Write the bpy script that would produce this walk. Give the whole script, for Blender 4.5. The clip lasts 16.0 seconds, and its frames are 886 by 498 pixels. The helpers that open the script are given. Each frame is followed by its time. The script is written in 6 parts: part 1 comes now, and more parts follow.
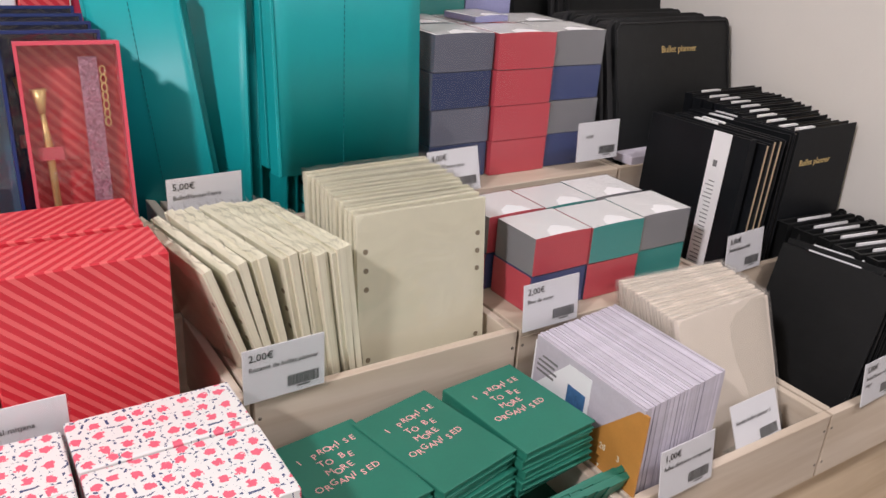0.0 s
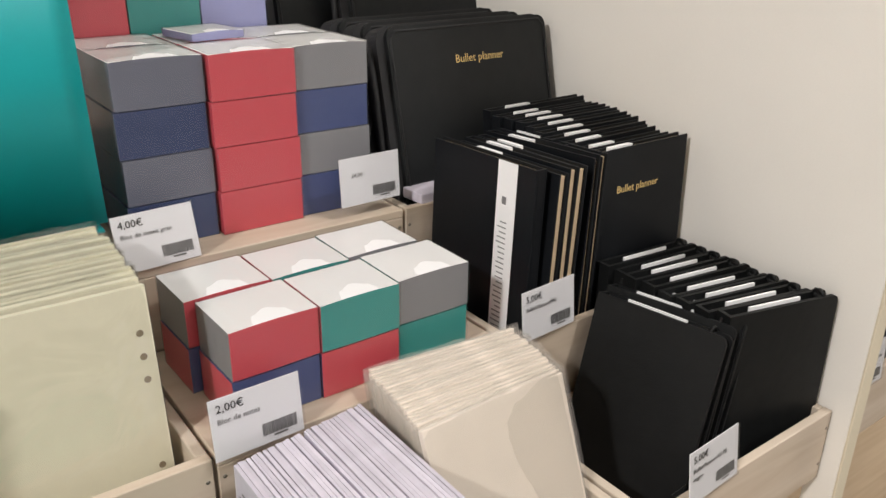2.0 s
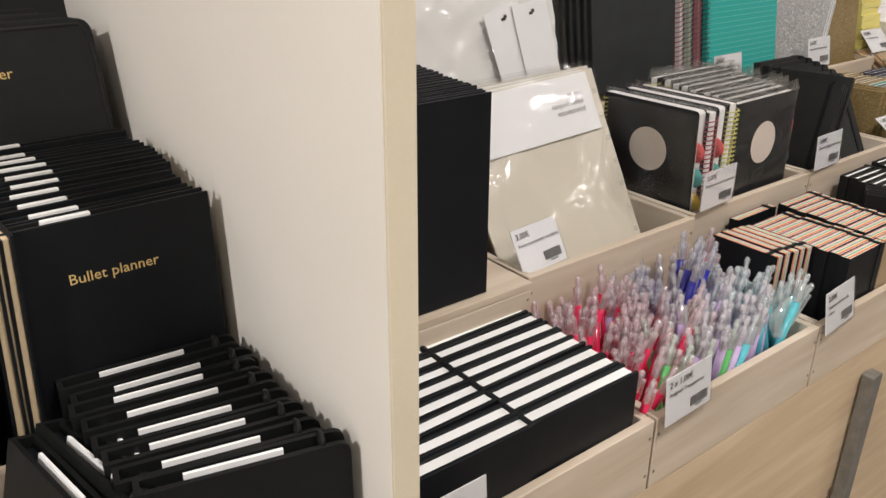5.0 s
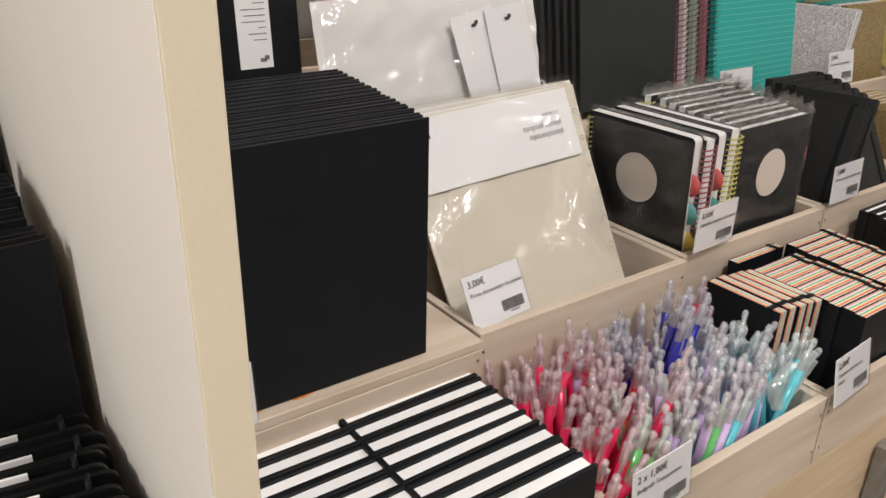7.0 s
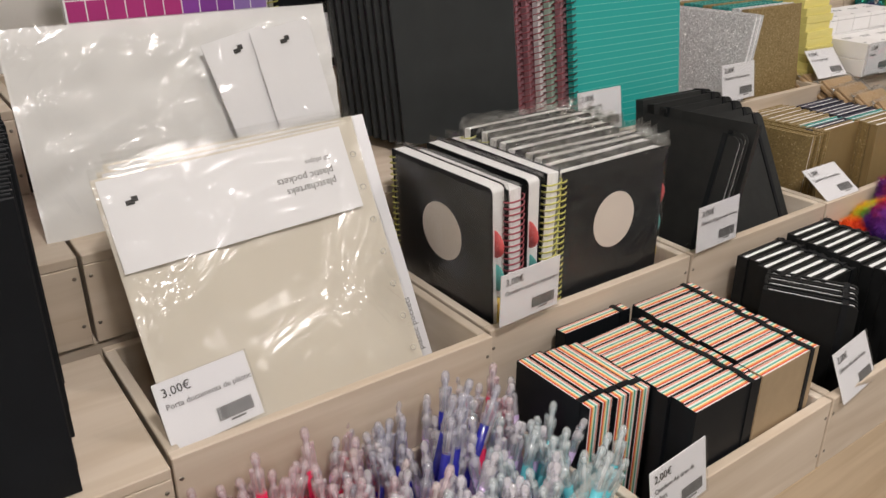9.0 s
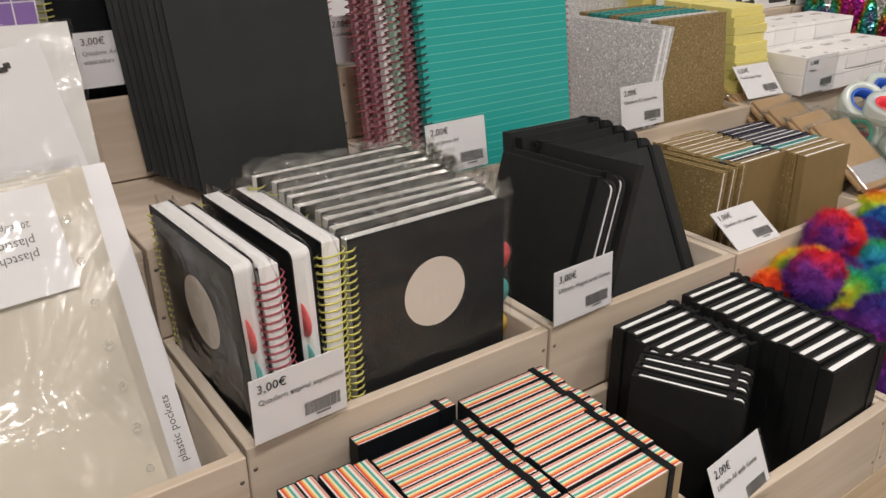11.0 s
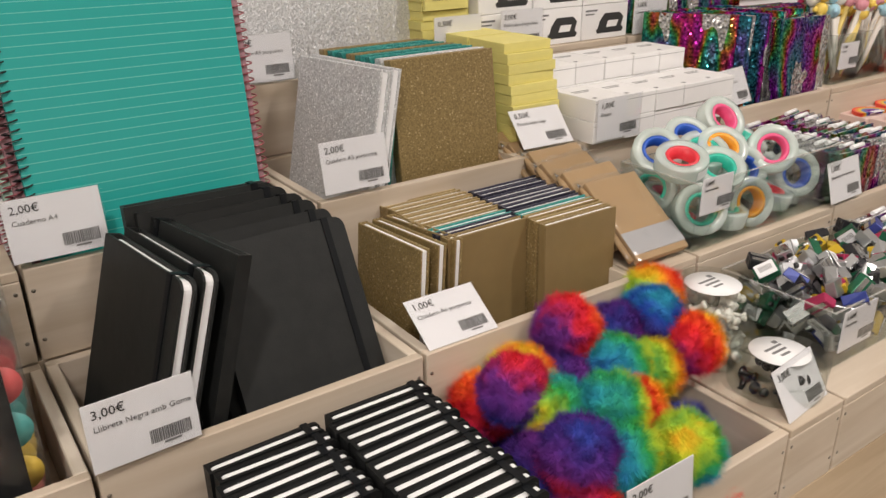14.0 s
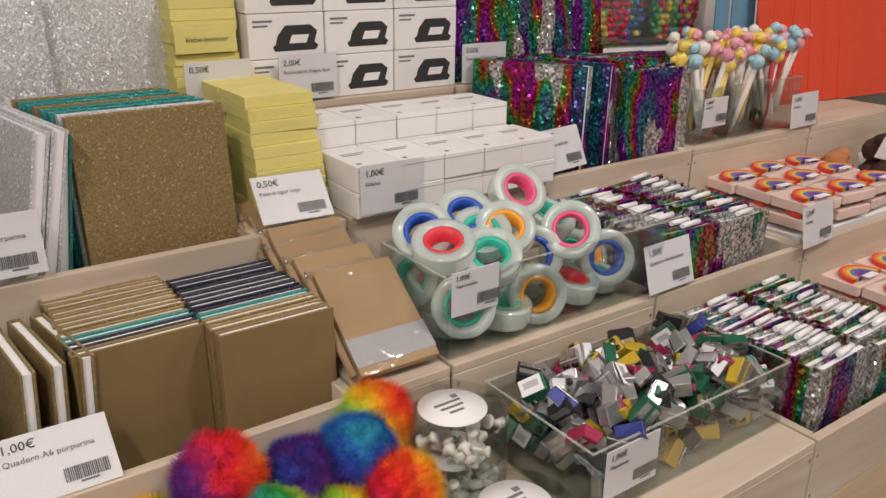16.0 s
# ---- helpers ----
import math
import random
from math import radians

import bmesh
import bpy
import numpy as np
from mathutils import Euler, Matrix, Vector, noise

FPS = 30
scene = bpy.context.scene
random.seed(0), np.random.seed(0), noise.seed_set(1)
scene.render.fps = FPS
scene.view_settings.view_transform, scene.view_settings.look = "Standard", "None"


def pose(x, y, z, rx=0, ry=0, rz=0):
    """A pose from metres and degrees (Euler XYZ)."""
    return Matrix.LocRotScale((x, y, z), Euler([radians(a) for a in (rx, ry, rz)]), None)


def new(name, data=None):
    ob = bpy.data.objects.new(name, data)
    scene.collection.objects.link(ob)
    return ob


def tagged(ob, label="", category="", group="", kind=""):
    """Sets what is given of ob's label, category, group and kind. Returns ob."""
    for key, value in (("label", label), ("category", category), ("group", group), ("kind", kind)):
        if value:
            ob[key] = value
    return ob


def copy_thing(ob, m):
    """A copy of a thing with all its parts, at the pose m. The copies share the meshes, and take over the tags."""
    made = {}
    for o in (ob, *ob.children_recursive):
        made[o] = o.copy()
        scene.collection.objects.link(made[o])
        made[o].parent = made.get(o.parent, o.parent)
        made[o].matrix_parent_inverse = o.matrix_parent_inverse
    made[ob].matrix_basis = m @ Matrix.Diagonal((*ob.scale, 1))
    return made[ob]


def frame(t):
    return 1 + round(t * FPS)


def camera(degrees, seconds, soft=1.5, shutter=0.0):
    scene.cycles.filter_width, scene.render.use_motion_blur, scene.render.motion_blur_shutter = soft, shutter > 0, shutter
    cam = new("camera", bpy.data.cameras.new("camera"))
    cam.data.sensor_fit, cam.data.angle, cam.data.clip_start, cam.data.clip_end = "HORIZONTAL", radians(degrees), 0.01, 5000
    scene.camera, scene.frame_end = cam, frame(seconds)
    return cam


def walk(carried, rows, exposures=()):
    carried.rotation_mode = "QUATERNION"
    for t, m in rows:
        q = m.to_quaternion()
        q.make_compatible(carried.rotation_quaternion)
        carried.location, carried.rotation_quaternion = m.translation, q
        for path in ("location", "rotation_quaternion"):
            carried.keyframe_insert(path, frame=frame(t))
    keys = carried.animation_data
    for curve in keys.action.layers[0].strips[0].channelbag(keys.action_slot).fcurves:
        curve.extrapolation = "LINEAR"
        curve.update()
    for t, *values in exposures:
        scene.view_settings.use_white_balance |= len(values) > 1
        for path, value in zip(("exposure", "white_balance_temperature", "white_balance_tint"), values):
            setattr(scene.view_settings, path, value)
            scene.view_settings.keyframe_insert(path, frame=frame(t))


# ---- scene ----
cam = camera(58.2, 16.0)
METRES, EYE, TILT, LEAN, TURN = 2.3, 1.45, -23.277, -3.484, -32.039
ROWS = [
    (0.0, 0.0, 0.0, 0.0, -0.0, 0.0, 0.0),
    (0.5, 0.0278, 0.0147, 0.0045, 1.87, 0.77, 0.05),
    (1.0, 0.0436, 0.0241, 0.006, 2.56, 1.05, 0.81),
    (1.5, 0.0662, 0.0448, 0.0102, -0.16, 0.7, 2.64),
    (2.0, 0.1013, 0.091, 0.0261, -3.1, 0.26, 4.28),
    (2.5, 0.1337, 0.1205, 0.0328, -4.8, -0.03, 5.56),
    (3.0, 0.1886, 0.1436, 0.0404, -5.71, -0.83, 5.19),
    (3.5, 0.2394, 0.1578, 0.0449, -5.34, -1.21, 4.07),
    (4.0, 0.2726, 0.1689, 0.0443, -4.58, -1.08, 4.42),
    (4.5, 0.2922, 0.1803, 0.0493, -4.16, -1.1, 5.2),
    (7.0, 0.3437, 0.2494, 0.071, -2.58, -1.32, 3.39),
    (7.5, 0.3609, 0.2598, 0.0747, -3.73, -1.49, 4.01),
    (8.0, 0.3935, 0.2809, 0.0819, -3.2, -1.48, 3.91),
    (10.5, 0.5138, 0.3655, 0.1057, -1.54, -1.3, 4.9),
    (11.0, 0.5354, 0.389, 0.1117, -1.9, -1.09, 4.76),
    (11.5, 0.567, 0.404, 0.1153, -0.54, -1.13, 3.69),
    (12.0, 0.6112, 0.4191, 0.1191, 1.74, -0.65, 2.5),
    (12.5, 0.6431, 0.4295, 0.1234, 2.89, -0.17, 2.83),
    (13.0, 0.6635, 0.4413, 0.1248, 2.22, 0.6, 3.69),
    (13.5, 0.6729, 0.4471, 0.1264, 0.4, 0.63, 4.71),
    (14.0, 0.6878, 0.4582, 0.1284, -1.24, 0.28, 5.02),
    (14.5, 0.7189, 0.4818, 0.1355, -2.24, 0.45, 4.65),
    (15.0, 0.7447, 0.4988, 0.1398, -2.18, 1.09, 4.54),
    (15.5, 0.7715, 0.5125, 0.144, -1.54, 1.54, 4.14),
    (16.0, 0.8069, 0.5285, 0.1493, -1.76, 2.29, 3.88),
]
walk(cam, [(t, pose(0, 0, EYE, TILT, LEAN, TURN) @ pose(METRES * x, METRES * y, METRES * z, 90 + pitch, roll, yaw)) for t, x, y, z, yaw, pitch, roll in ROWS],
     [(0.0, -0.17, 6250, 20), (2.0, 0.02, 6400, 12), (8.0, 0.06, 6550, 14), (10.5, -0.05, 6600, 14), (13.5, 0.12, 6800, 14), (16.0, -0.17, 6750, 17)])

# ---- world and light ----
world = bpy.data.worlds.new("shop_world")
scene.world = world
world.use_nodes = True
world.node_tree.nodes["Background"].inputs[0].default_value = (0.9, 0.93, 1.0, 1)
world.node_tree.nodes["Background"].inputs[1].default_value = 0.4
scene.view_settings.exposure = 0.0


LAMPS = []


def ceiling_lamp(x, y, w, d, power):
    """The lamp of an unseen ceiling light; its housing is built with the ceiling."""
    lamp = bpy.data.lights.new("panel_light", "AREA")
    lamp.shape, lamp.size, lamp.size_y, lamp.energy, lamp.color = "RECTANGLE", w, d, power, (1.0, 0.965, 0.925)
    ob = new("panel_light", lamp)
    ob.matrix_world = pose(x, y, 2.93)
    LAMPS.append((x, y, w, d))
    return ob


# lamps out of view: rear row added for glints, left one brightens the panel
for lx, ly, lw, ld, power in ((-1.7, -0.3, 0.24, 0.24, 92), (1.4, -0.42, 0.18, 0.18, 26), (3.3, -0.38, 0.18, 0.18, 22), (-0.2, -1.7, 0.2, 0.2, 9), (1.0, -1.9, 0.2, 0.2, 9), (2.3, -1.7, 0.2, 0.2, 9), (4.9, -0.8, 0.3, 0.3, 18)):
    ceiling_lamp(lx, ly, lw, ld, power)

# ---- materials ----
MATS = {}


def mat(name, colour, rough=0.6, metal=0.0, vary=0.12, scale=40.0, bump=0.15, fine=400.0, spec=0.5, rand=0.0, stretch=(1, 1, 1), coat=0.0):
    """A surface with mottling at two scales, fine relief and, with rand, a change from piece to piece."""
    if name in MATS:
        return MATS[name]
    m = bpy.data.materials.new(name)
    m.use_nodes = True
    n, l = m.node_tree.nodes, m.node_tree.links
    b = n["Principled BSDF"]
    b.inputs["Roughness"].default_value, b.inputs["Metallic"].default_value = rough, metal
    b.inputs["Specular IOR Level"].default_value = spec
    b.inputs["Coat Weight"].default_value = coat
    b.inputs["Coat Roughness"].default_value = 0.12
    tc, mp = n.new("ShaderNodeTexCoord"), n.new("ShaderNodeMapping")
    mp.inputs["Scale"].default_value = stretch
    l.new(tc.outputs["Object"], mp.inputs["Vector"])
    big, small = n.new("ShaderNodeTexNoise"), n.new("ShaderNodeTexNoise")
    big.inputs["Scale"].default_value, small.inputs["Scale"].default_value = scale, fine
    big.inputs["Detail"].default_value = 4
    for t in (big, small):
        l.new(mp.outputs["Vector"], t.inputs["Vector"])
    add = n.new("ShaderNodeMath")
    add.operation = "MULTIPLY_ADD"
    l.new(small.outputs["Fac"], add.inputs[0])
    add.inputs[1].default_value = 0.45
    l.new(big.outputs["Fac"], add.inputs[2])
    rng = n.new("ShaderNodeMapRange")
    rng.inputs["From Min"].default_value, rng.inputs["From Max"].default_value = 0.35, 1.1
    rng.inputs["To Min"].default_value, rng.inputs["To Max"].default_value = 1 - vary, 1 + vary
    l.new(add.outputs[0], rng.inputs["Value"])
    value = rng.outputs["Result"]
    if rand:
        info, r2, mul = n.new("ShaderNodeObjectInfo"), n.new("ShaderNodeMapRange"), n.new("ShaderNodeMath")
        r2.inputs["To Min"].default_value, r2.inputs["To Max"].default_value = 1 - rand, 1 + rand
        l.new(info.outputs["Random"], r2.inputs["Value"])
        mul.operation = "MULTIPLY"
        l.new(r2.outputs["Result"], mul.inputs[0])
        l.new(value, mul.inputs[1])
        value = mul.outputs[0]
    mix = n.new("ShaderNodeVectorMath")
    mix.operation = "SCALE"
    mix.inputs[0].default_value = colour[:3]
    l.new(value, mix.inputs["Scale"])
    l.new(mix.outputs["Vector"], b.inputs["Base Color"])
    if bump:
        bp = n.new("ShaderNodeBump")
        bp.inputs["Strength"].default_value, bp.inputs["Distance"].default_value = bump, 0.001
        l.new(add.outputs[0], bp.inputs["Height"])
        l.new(bp.outputs["Normal"], b.inputs["Normal"])
    MATS[name] = m
    return m


def wood_mat(name, colour, axis):
    """Pale softwood: long grain along the axis, growth bands, faint blotches and pores."""
    m = bpy.data.materials.new(name)
    m.use_nodes = True
    n, l = m.node_tree.nodes, m.node_tree.links
    b = n["Principled BSDF"]
    b.inputs["Roughness"].default_value = 0.55
    b.inputs["Specular IOR Level"].default_value = 0.3
    tc, info, off, mp = n.new("ShaderNodeTexCoord"), n.new("ShaderNodeObjectInfo"), n.new("ShaderNodeVectorMath"), n.new("ShaderNodeMapping")
    off.operation = "MULTIPLY_ADD"
    l.new(info.outputs["Random"], off.inputs[0])
    off.inputs[1].default_value = (3.1, 2.3, 1.7)
    l.new(tc.outputs["Object"], off.inputs[2])
    l.new(off.outputs["Vector"], mp.inputs["Vector"])
    s = [14.0, 14.0, 14.0]
    s["xyz".index(axis)] = 1.2
    mp.inputs["Scale"].default_value = s
    grain, blot, pore = n.new("ShaderNodeTexNoise"), n.new("ShaderNodeTexNoise"), n.new("ShaderNodeTexNoise")
    grain.inputs["Scale"].default_value, grain.inputs["Detail"].default_value, grain.inputs["Distortion"].default_value = 3.0, 6, 0.6
    pore.inputs["Scale"].default_value = 16.0
    blot.inputs["Scale"].default_value = 5.0
    l.new(mp.outputs["Vector"], grain.inputs["Vector"])
    l.new(mp.outputs["Vector"], pore.inputs["Vector"])
    l.new(off.outputs["Vector"], blot.inputs["Vector"])
    ramp = n.new("ShaderNodeValToRGB")
    e = ramp.color_ramp.elements
    e[0].position, e[1].position = 0.28, 0.72
    e[0].color = (*[c * k for c, k in zip(colour, (0.84, 0.79, 0.72))], 1)
    e[1].color = (*[min(1, c * 1.07) for c in colour], 1)
    l.new(grain.outputs["Fac"], ramp.inputs["Fac"])
    r2 = n.new("ShaderNodeMapRange")
    r2.inputs["To Min"].default_value, r2.inputs["To Max"].default_value = 0.82, 1.16
    l.new(blot.outputs["Fac"], r2.inputs["Value"])
    mul = n.new("ShaderNodeVectorMath")
    mul.operation = "SCALE"
    l.new(ramp.outputs["Color"], mul.inputs[0])
    l.new(r2.outputs["Result"], mul.inputs["Scale"])
    l.new(mul.outputs["Vector"], b.inputs["Base Color"])
    bp = n.new("ShaderNodeBump")
    bp.inputs["Strength"].default_value, bp.inputs["Distance"].default_value = 0.25, 0.0006
    l.new(pore.outputs["Fac"], bp.inputs["Height"])
    l.new(bp.outputs["Normal"], b.inputs["Normal"])
    return m


def film_mat(name, tint=(0.96, 0.96, 0.95), rough=0.06, wrinkle=0.6, scale=45.0, milk=0.0, gloss=0.07, haze=(0.85, 0.84, 0.8), depth=0.004):
    """Clear plastic film: lets light through, shines more at a grazing angle, wrinkled; milk: whitish haze."""
    m = bpy.data.materials.new(name)
    m.use_nodes = True
    n, l = m.node_tree.nodes, m.node_tree.links
    n.remove(n["Principled BSDF"])
    out = n["Material Output"]
    tr, gl, mx, fr, pw, ad = n.new("ShaderNodeBsdfTransparent"), n.new("ShaderNodeBsdfGlossy"), n.new("ShaderNodeMixShader"), n.new("ShaderNodeLayerWeight"), n.new("ShaderNodeMath"), n.new("ShaderNodeMath")
    tr.inputs["Color"].default_value = (*tint, 1)
    gl.inputs["Roughness"].default_value = rough
    fr.inputs["Blend"].default_value = 0.5
    tc, no, bp = n.new("ShaderNodeTexCoord"), n.new("ShaderNodeTexNoise"), n.new("ShaderNodeBump")
    no.inputs["Scale"].default_value, no.inputs["Detail"].default_value, no.inputs["Distortion"].default_value = scale, 3, 1.2
    l.new(tc.outputs["Object"], no.inputs["Vector"])
    bp.inputs["Strength"].default_value, bp.inputs["Distance"].default_value = wrinkle, depth
    l.new(no.outputs["Fac"], bp.inputs["Height"])
    l.new(bp.outputs["Normal"], gl.inputs["Normal"])
    pw.operation, ad.operation = "POWER", "MULTIPLY_ADD"
    l.new(fr.outputs["Facing"], pw.inputs[0])
    pw.inputs[1].default_value = 4.0
    l.new(pw.outputs[0], ad.inputs[0])
    ad.inputs[1].default_value, ad.inputs[2].default_value = 0.6, gloss
    l.new(ad.outputs[0], mx.inputs["Fac"])
    first = tr
    if milk:
        df, m2 = n.new("ShaderNodeBsdfDiffuse"), n.new("ShaderNodeMixShader")
        df.inputs["Color"].default_value = (*haze, 1)
        m2.inputs["Fac"].default_value = milk
        l.new(tr.outputs[0], m2.inputs[1])
        l.new(df.outputs[0], m2.inputs[2])
        first = m2
    l.new(first.outputs[0], mx.inputs[1])
    l.new(gl.outputs[0], mx.inputs[2])
    l.new(mx.outputs[0], out.inputs["Surface"])
    return m


def pattern_mat(name, build, rough=0.5, metal=0.0, bump=0.0):
    """A printed surface: build(nodes, links, coordinate) returns the colour socket."""
    m = bpy.data.materials.new(name)
    m.use_nodes = True
    n, l = m.node_tree.nodes, m.node_tree.links
    b = n["Principled BSDF"]
    b.inputs["Roughness"].default_value, b.inputs["Metallic"].default_value = rough, metal
    tc = n.new("ShaderNodeTexCoord")
    l.new(build(n, l, tc.outputs["Object"]), b.inputs["Base Color"])
    return m


def ramp_of(n, l, value, stops, constant=True):
    r = n.new("ShaderNodeValToRGB")
    r.color_ramp.interpolation = "CONSTANT" if constant else "LINEAR"
    e = r.color_ramp.elements
    while len(e) < len(stops):
        e.new(0.5)
    for el, (p, c) in zip(e, stops):
        el.position, el.color = p, (*c, 1)
    l.new(value, r.inputs["Fac"])
    return r.outputs["Color"]


def stripe_value(n, l, coord, direction, period):
    """0 to 1 again and again along a direction."""
    d, dv, fr = n.new("ShaderNodeVectorMath"), n.new("ShaderNodeMath"), n.new("ShaderNodeMath")
    d.operation = "DOT_PRODUCT"
    l.new(coord, d.inputs[0])
    d.inputs[1].default_value = direction
    dv.operation, fr.operation = "DIVIDE", "FRACT"
    l.new(d.outputs["Value"], dv.inputs[0])
    dv.inputs[1].default_value = period
    l.new(dv.outputs[0], fr.inputs[0])
    return fr.outputs[0]


def glitter_mat(name, colour, metal=0.8, tilt=0.6):
    """Glitter card: tiny flakes, each with its own lean and brightness."""
    m = bpy.data.materials.new(name)
    m.use_nodes = True
    n, l = m.node_tree.nodes, m.node_tree.links
    b = n["Principled BSDF"]
    b.inputs["Metallic"].default_value, b.inputs["Roughness"].default_value = metal, 0.38
    tc, vo = n.new("ShaderNodeTexCoord"), n.new("ShaderNodeTexVoronoi")
    vo.inputs["Scale"].default_value = 700
    l.new(tc.outputs["Object"], vo.inputs["Vector"])
    bw = n.new("ShaderNodeSeparateColor")
    l.new(vo.outputs["Color"], bw.inputs[0])
    stops = [(0.0, [c * 0.72 for c in colour]), (0.5, [c * 0.9 for c in colour]), (0.94, colour), (1.0, [min(1, c * 1.4 + 0.1) for c in colour])]
    l.new(ramp_of(n, l, bw.outputs[0], stops, False), b.inputs["Base Color"])
    sub, nm, geo, sc, ad = n.new("ShaderNodeVectorMath"), n.new("ShaderNodeVectorMath"), n.new("ShaderNodeNewGeometry"), n.new("ShaderNodeVectorMath"), n.new("ShaderNodeVectorMath")
    sub.operation = "SUBTRACT"
    l.new(vo.outputs["Color"], sub.inputs[0])
    sub.inputs[1].default_value = (0.5, 0.5, 0.5)
    sc.operation = "SCALE"
    sc.inputs["Scale"].default_value = tilt
    l.new(sub.outputs[0], sc.inputs[0])
    l.new(geo.outputs["Normal"], ad.inputs[0])
    l.new(sc.outputs[0], ad.inputs[1])
    nm.operation = "NORMALIZE"
    l.new(ad.outputs[0], nm.inputs[0])
    l.new(nm.outputs[0], b.inputs["Normal"])
    return m


WOOD_X = wood_mat("pale_wood_along", (0.60, 0.515, 0.42), "x")
WOOD_Y = wood_mat("pale_wood_across", (0.63, 0.56, 0.47), "y")
WOOD_D = wood_mat("honey_wood", (0.62, 0.49, 0.34), "x")
PANEL = mat("cream_panel", (0.86, 0.83, 0.77), 0.42, vary=0.04, scale=6, bump=0.08, fine=900)
PANEL_EDGE = mat("panel_edge_band", (0.70, 0.63, 0.48), 0.5, vary=0.06, scale=10, bump=0.05)
WALL = mat("wall_paint", (0.72, 0.70, 0.66), 0.8, vary=0.04, scale=3, bump=0.2)
FLOOR = mat("floor_stone", (0.24, 0.215, 0.18), 0.35, vary=0.12, scale=5, bump=0.05)
BLACK = mat("black_card", (0.0072, 0.0084, 0.0102), 0.46, vary=0.2, scale=30, bump=0.2, fine=1500, spec=0.17, rand=0.15)
LEATHER = mat("black_leatherette", (0.0085, 0.0092, 0.0094), 0.5, vary=0.25, scale=60, bump=0.5, fine=900, spec=0.2, rand=0.18)
# leatherette black raised to paint in the bag's sheen towards the lamp
BAGSKIN_SHEEN = mat("bag_leatherette_sheen", (0.0125, 0.0138, 0.0144), 0.5, vary=0.25, scale=45, bump=0.5, fine=900, spec=0.27)
CHARCOAL = mat("charcoal_card", (0.026, 0.029, 0.0295), 0.5, vary=0.2, scale=30, bump=0.2, fine=1500, spec=0.25, rand=0.2)
SOFTBLACK = mat("soft_black_cover", (0.0175, 0.0187, 0.0182), 0.5, vary=0.25, scale=60, bump=0.4, fine=900, spec=0.26, rand=0.22)
NYLON = mat("black_nylon", (0.014, 0.014, 0.015), 0.7, vary=0.25, scale=50, bump=0.5, fine=1800)
PAPER = mat("white_paper", (0.85, 0.85, 0.85), 0.75, vary=0.03, scale=30, bump=0.03, rand=0.04)
CREAM = mat("cream_paper", (0.76, 0.725, 0.56), 0.6, vary=0.05, scale=60, bump=0.1, rand=0.06)
BEIGE = mat("beige_pages", (0.66, 0.52, 0.33), 0.7, vary=0.12, scale=60, bump=0.1)
LILAC = mat("lilac_paper", (0.58, 0.545, 0.615), 0.7, vary=0.1, scale=60, bump=0.1, rand=0.13)
CARD = mat("tag_card", (0.83, 0.83, 0.85), 0.5, vary=0.02, scale=30, bump=0.02)
INK = mat("black_ink", (0.03, 0.03, 0.03), 0.6, vary=0.05)
GREYINK = mat("grey_ink", (0.18, 0.18, 0.18), 0.6, vary=0.05)
GOLD = mat("gold_foil", (0.86, 0.62, 0.25), 0.35, metal=0.35, vary=0.1)
STEEL = mat("steel", (0.55, 0.55, 0.56), 0.25, metal=1.0, vary=0.08)
TEAL = mat("teal_leatherette", (0.0, 0.36, 0.375), 0.45, vary=0.08, scale=20, bump=0.25, fine=1200)
TEAL_DARK = mat("teal_edge", (0.0, 0.16, 0.17), 0.6, vary=0.08)
GREEN = mat("green_card", (0.015, 0.17, 0.115), 0.5, vary=0.08, scale=20, bump=0.1, rand=0.06)
PINK = mat("pink_ink", (0.84, 0.42, 0.42), 0.6, vary=0.04)
RED = mat("red_print", (0.62, 0.07, 0.09), 0.5, vary=0.06, scale=20, bump=0.05)
FILM = film_mat("clear_film", rough=0.06, wrinkle=1.0, scale=30, gloss=0.07, milk=0.01, depth=0.006)
FILM_SOFT = film_mat("tight_film", rough=0.12, wrinkle=0.7, scale=14, gloss=0.085, depth=0.009)
FILM_CUBE = film_mat("cube_film", rough=0.32, wrinkle=0.6, scale=22, gloss=0.05, depth=0.008)
FILM_POCKET = film_mat("pocket_cover_film", rough=0.16, wrinkle=1.0, scale=8, gloss=0.06, depth=0.02)
FILM_CRIMP = film_mat("crumpled_film", rough=0.1, wrinkle=0.6, scale=60, gloss=0.13, milk=0.02, depth=0.004)
FILM_MILKY = film_mat("milky_film", milk=0.22)
TAGFILM = film_mat("tag_sleeve_film", (0.97, 0.97, 0.97), 0.1, 0.05, 20, gloss=0.03)
ACRYLIC = film_mat("clear_acrylic", (0.93, 0.95, 0.94), 0.02, 0.03, 5)


# ---- building ----
def bx(bm, x0, x1, y0, y1, z0, z1, bevel=0.0, index=0):
    """Add a box, bevelled if asked, to a bmesh."""
    made = bmesh.ops.create_cube(bm, size=1, matrix=Matrix.LocRotScale(((x0 + x1) / 2, (y0 + y1) / 2, (z0 + z1) / 2), None, (abs(x1 - x0), abs(y1 - y0), abs(z1 - z0))))
    faces = {f for v in made["verts"] for f in v.link_faces}
    for f in faces:
        f.material_index = index
    if bevel:
        bmesh.ops.bevel(bm, geom=list({e for v in made["verts"] for e in v.link_edges}), offset=bevel, segments=1, affect="EDGES", material=-1)
    return bm


def box(x0, x1, y0, y1, z0, z1, bevel=0.0):
    return bx(bmesh.new(), x0, x1, y0, y1, z0, z1, bevel)


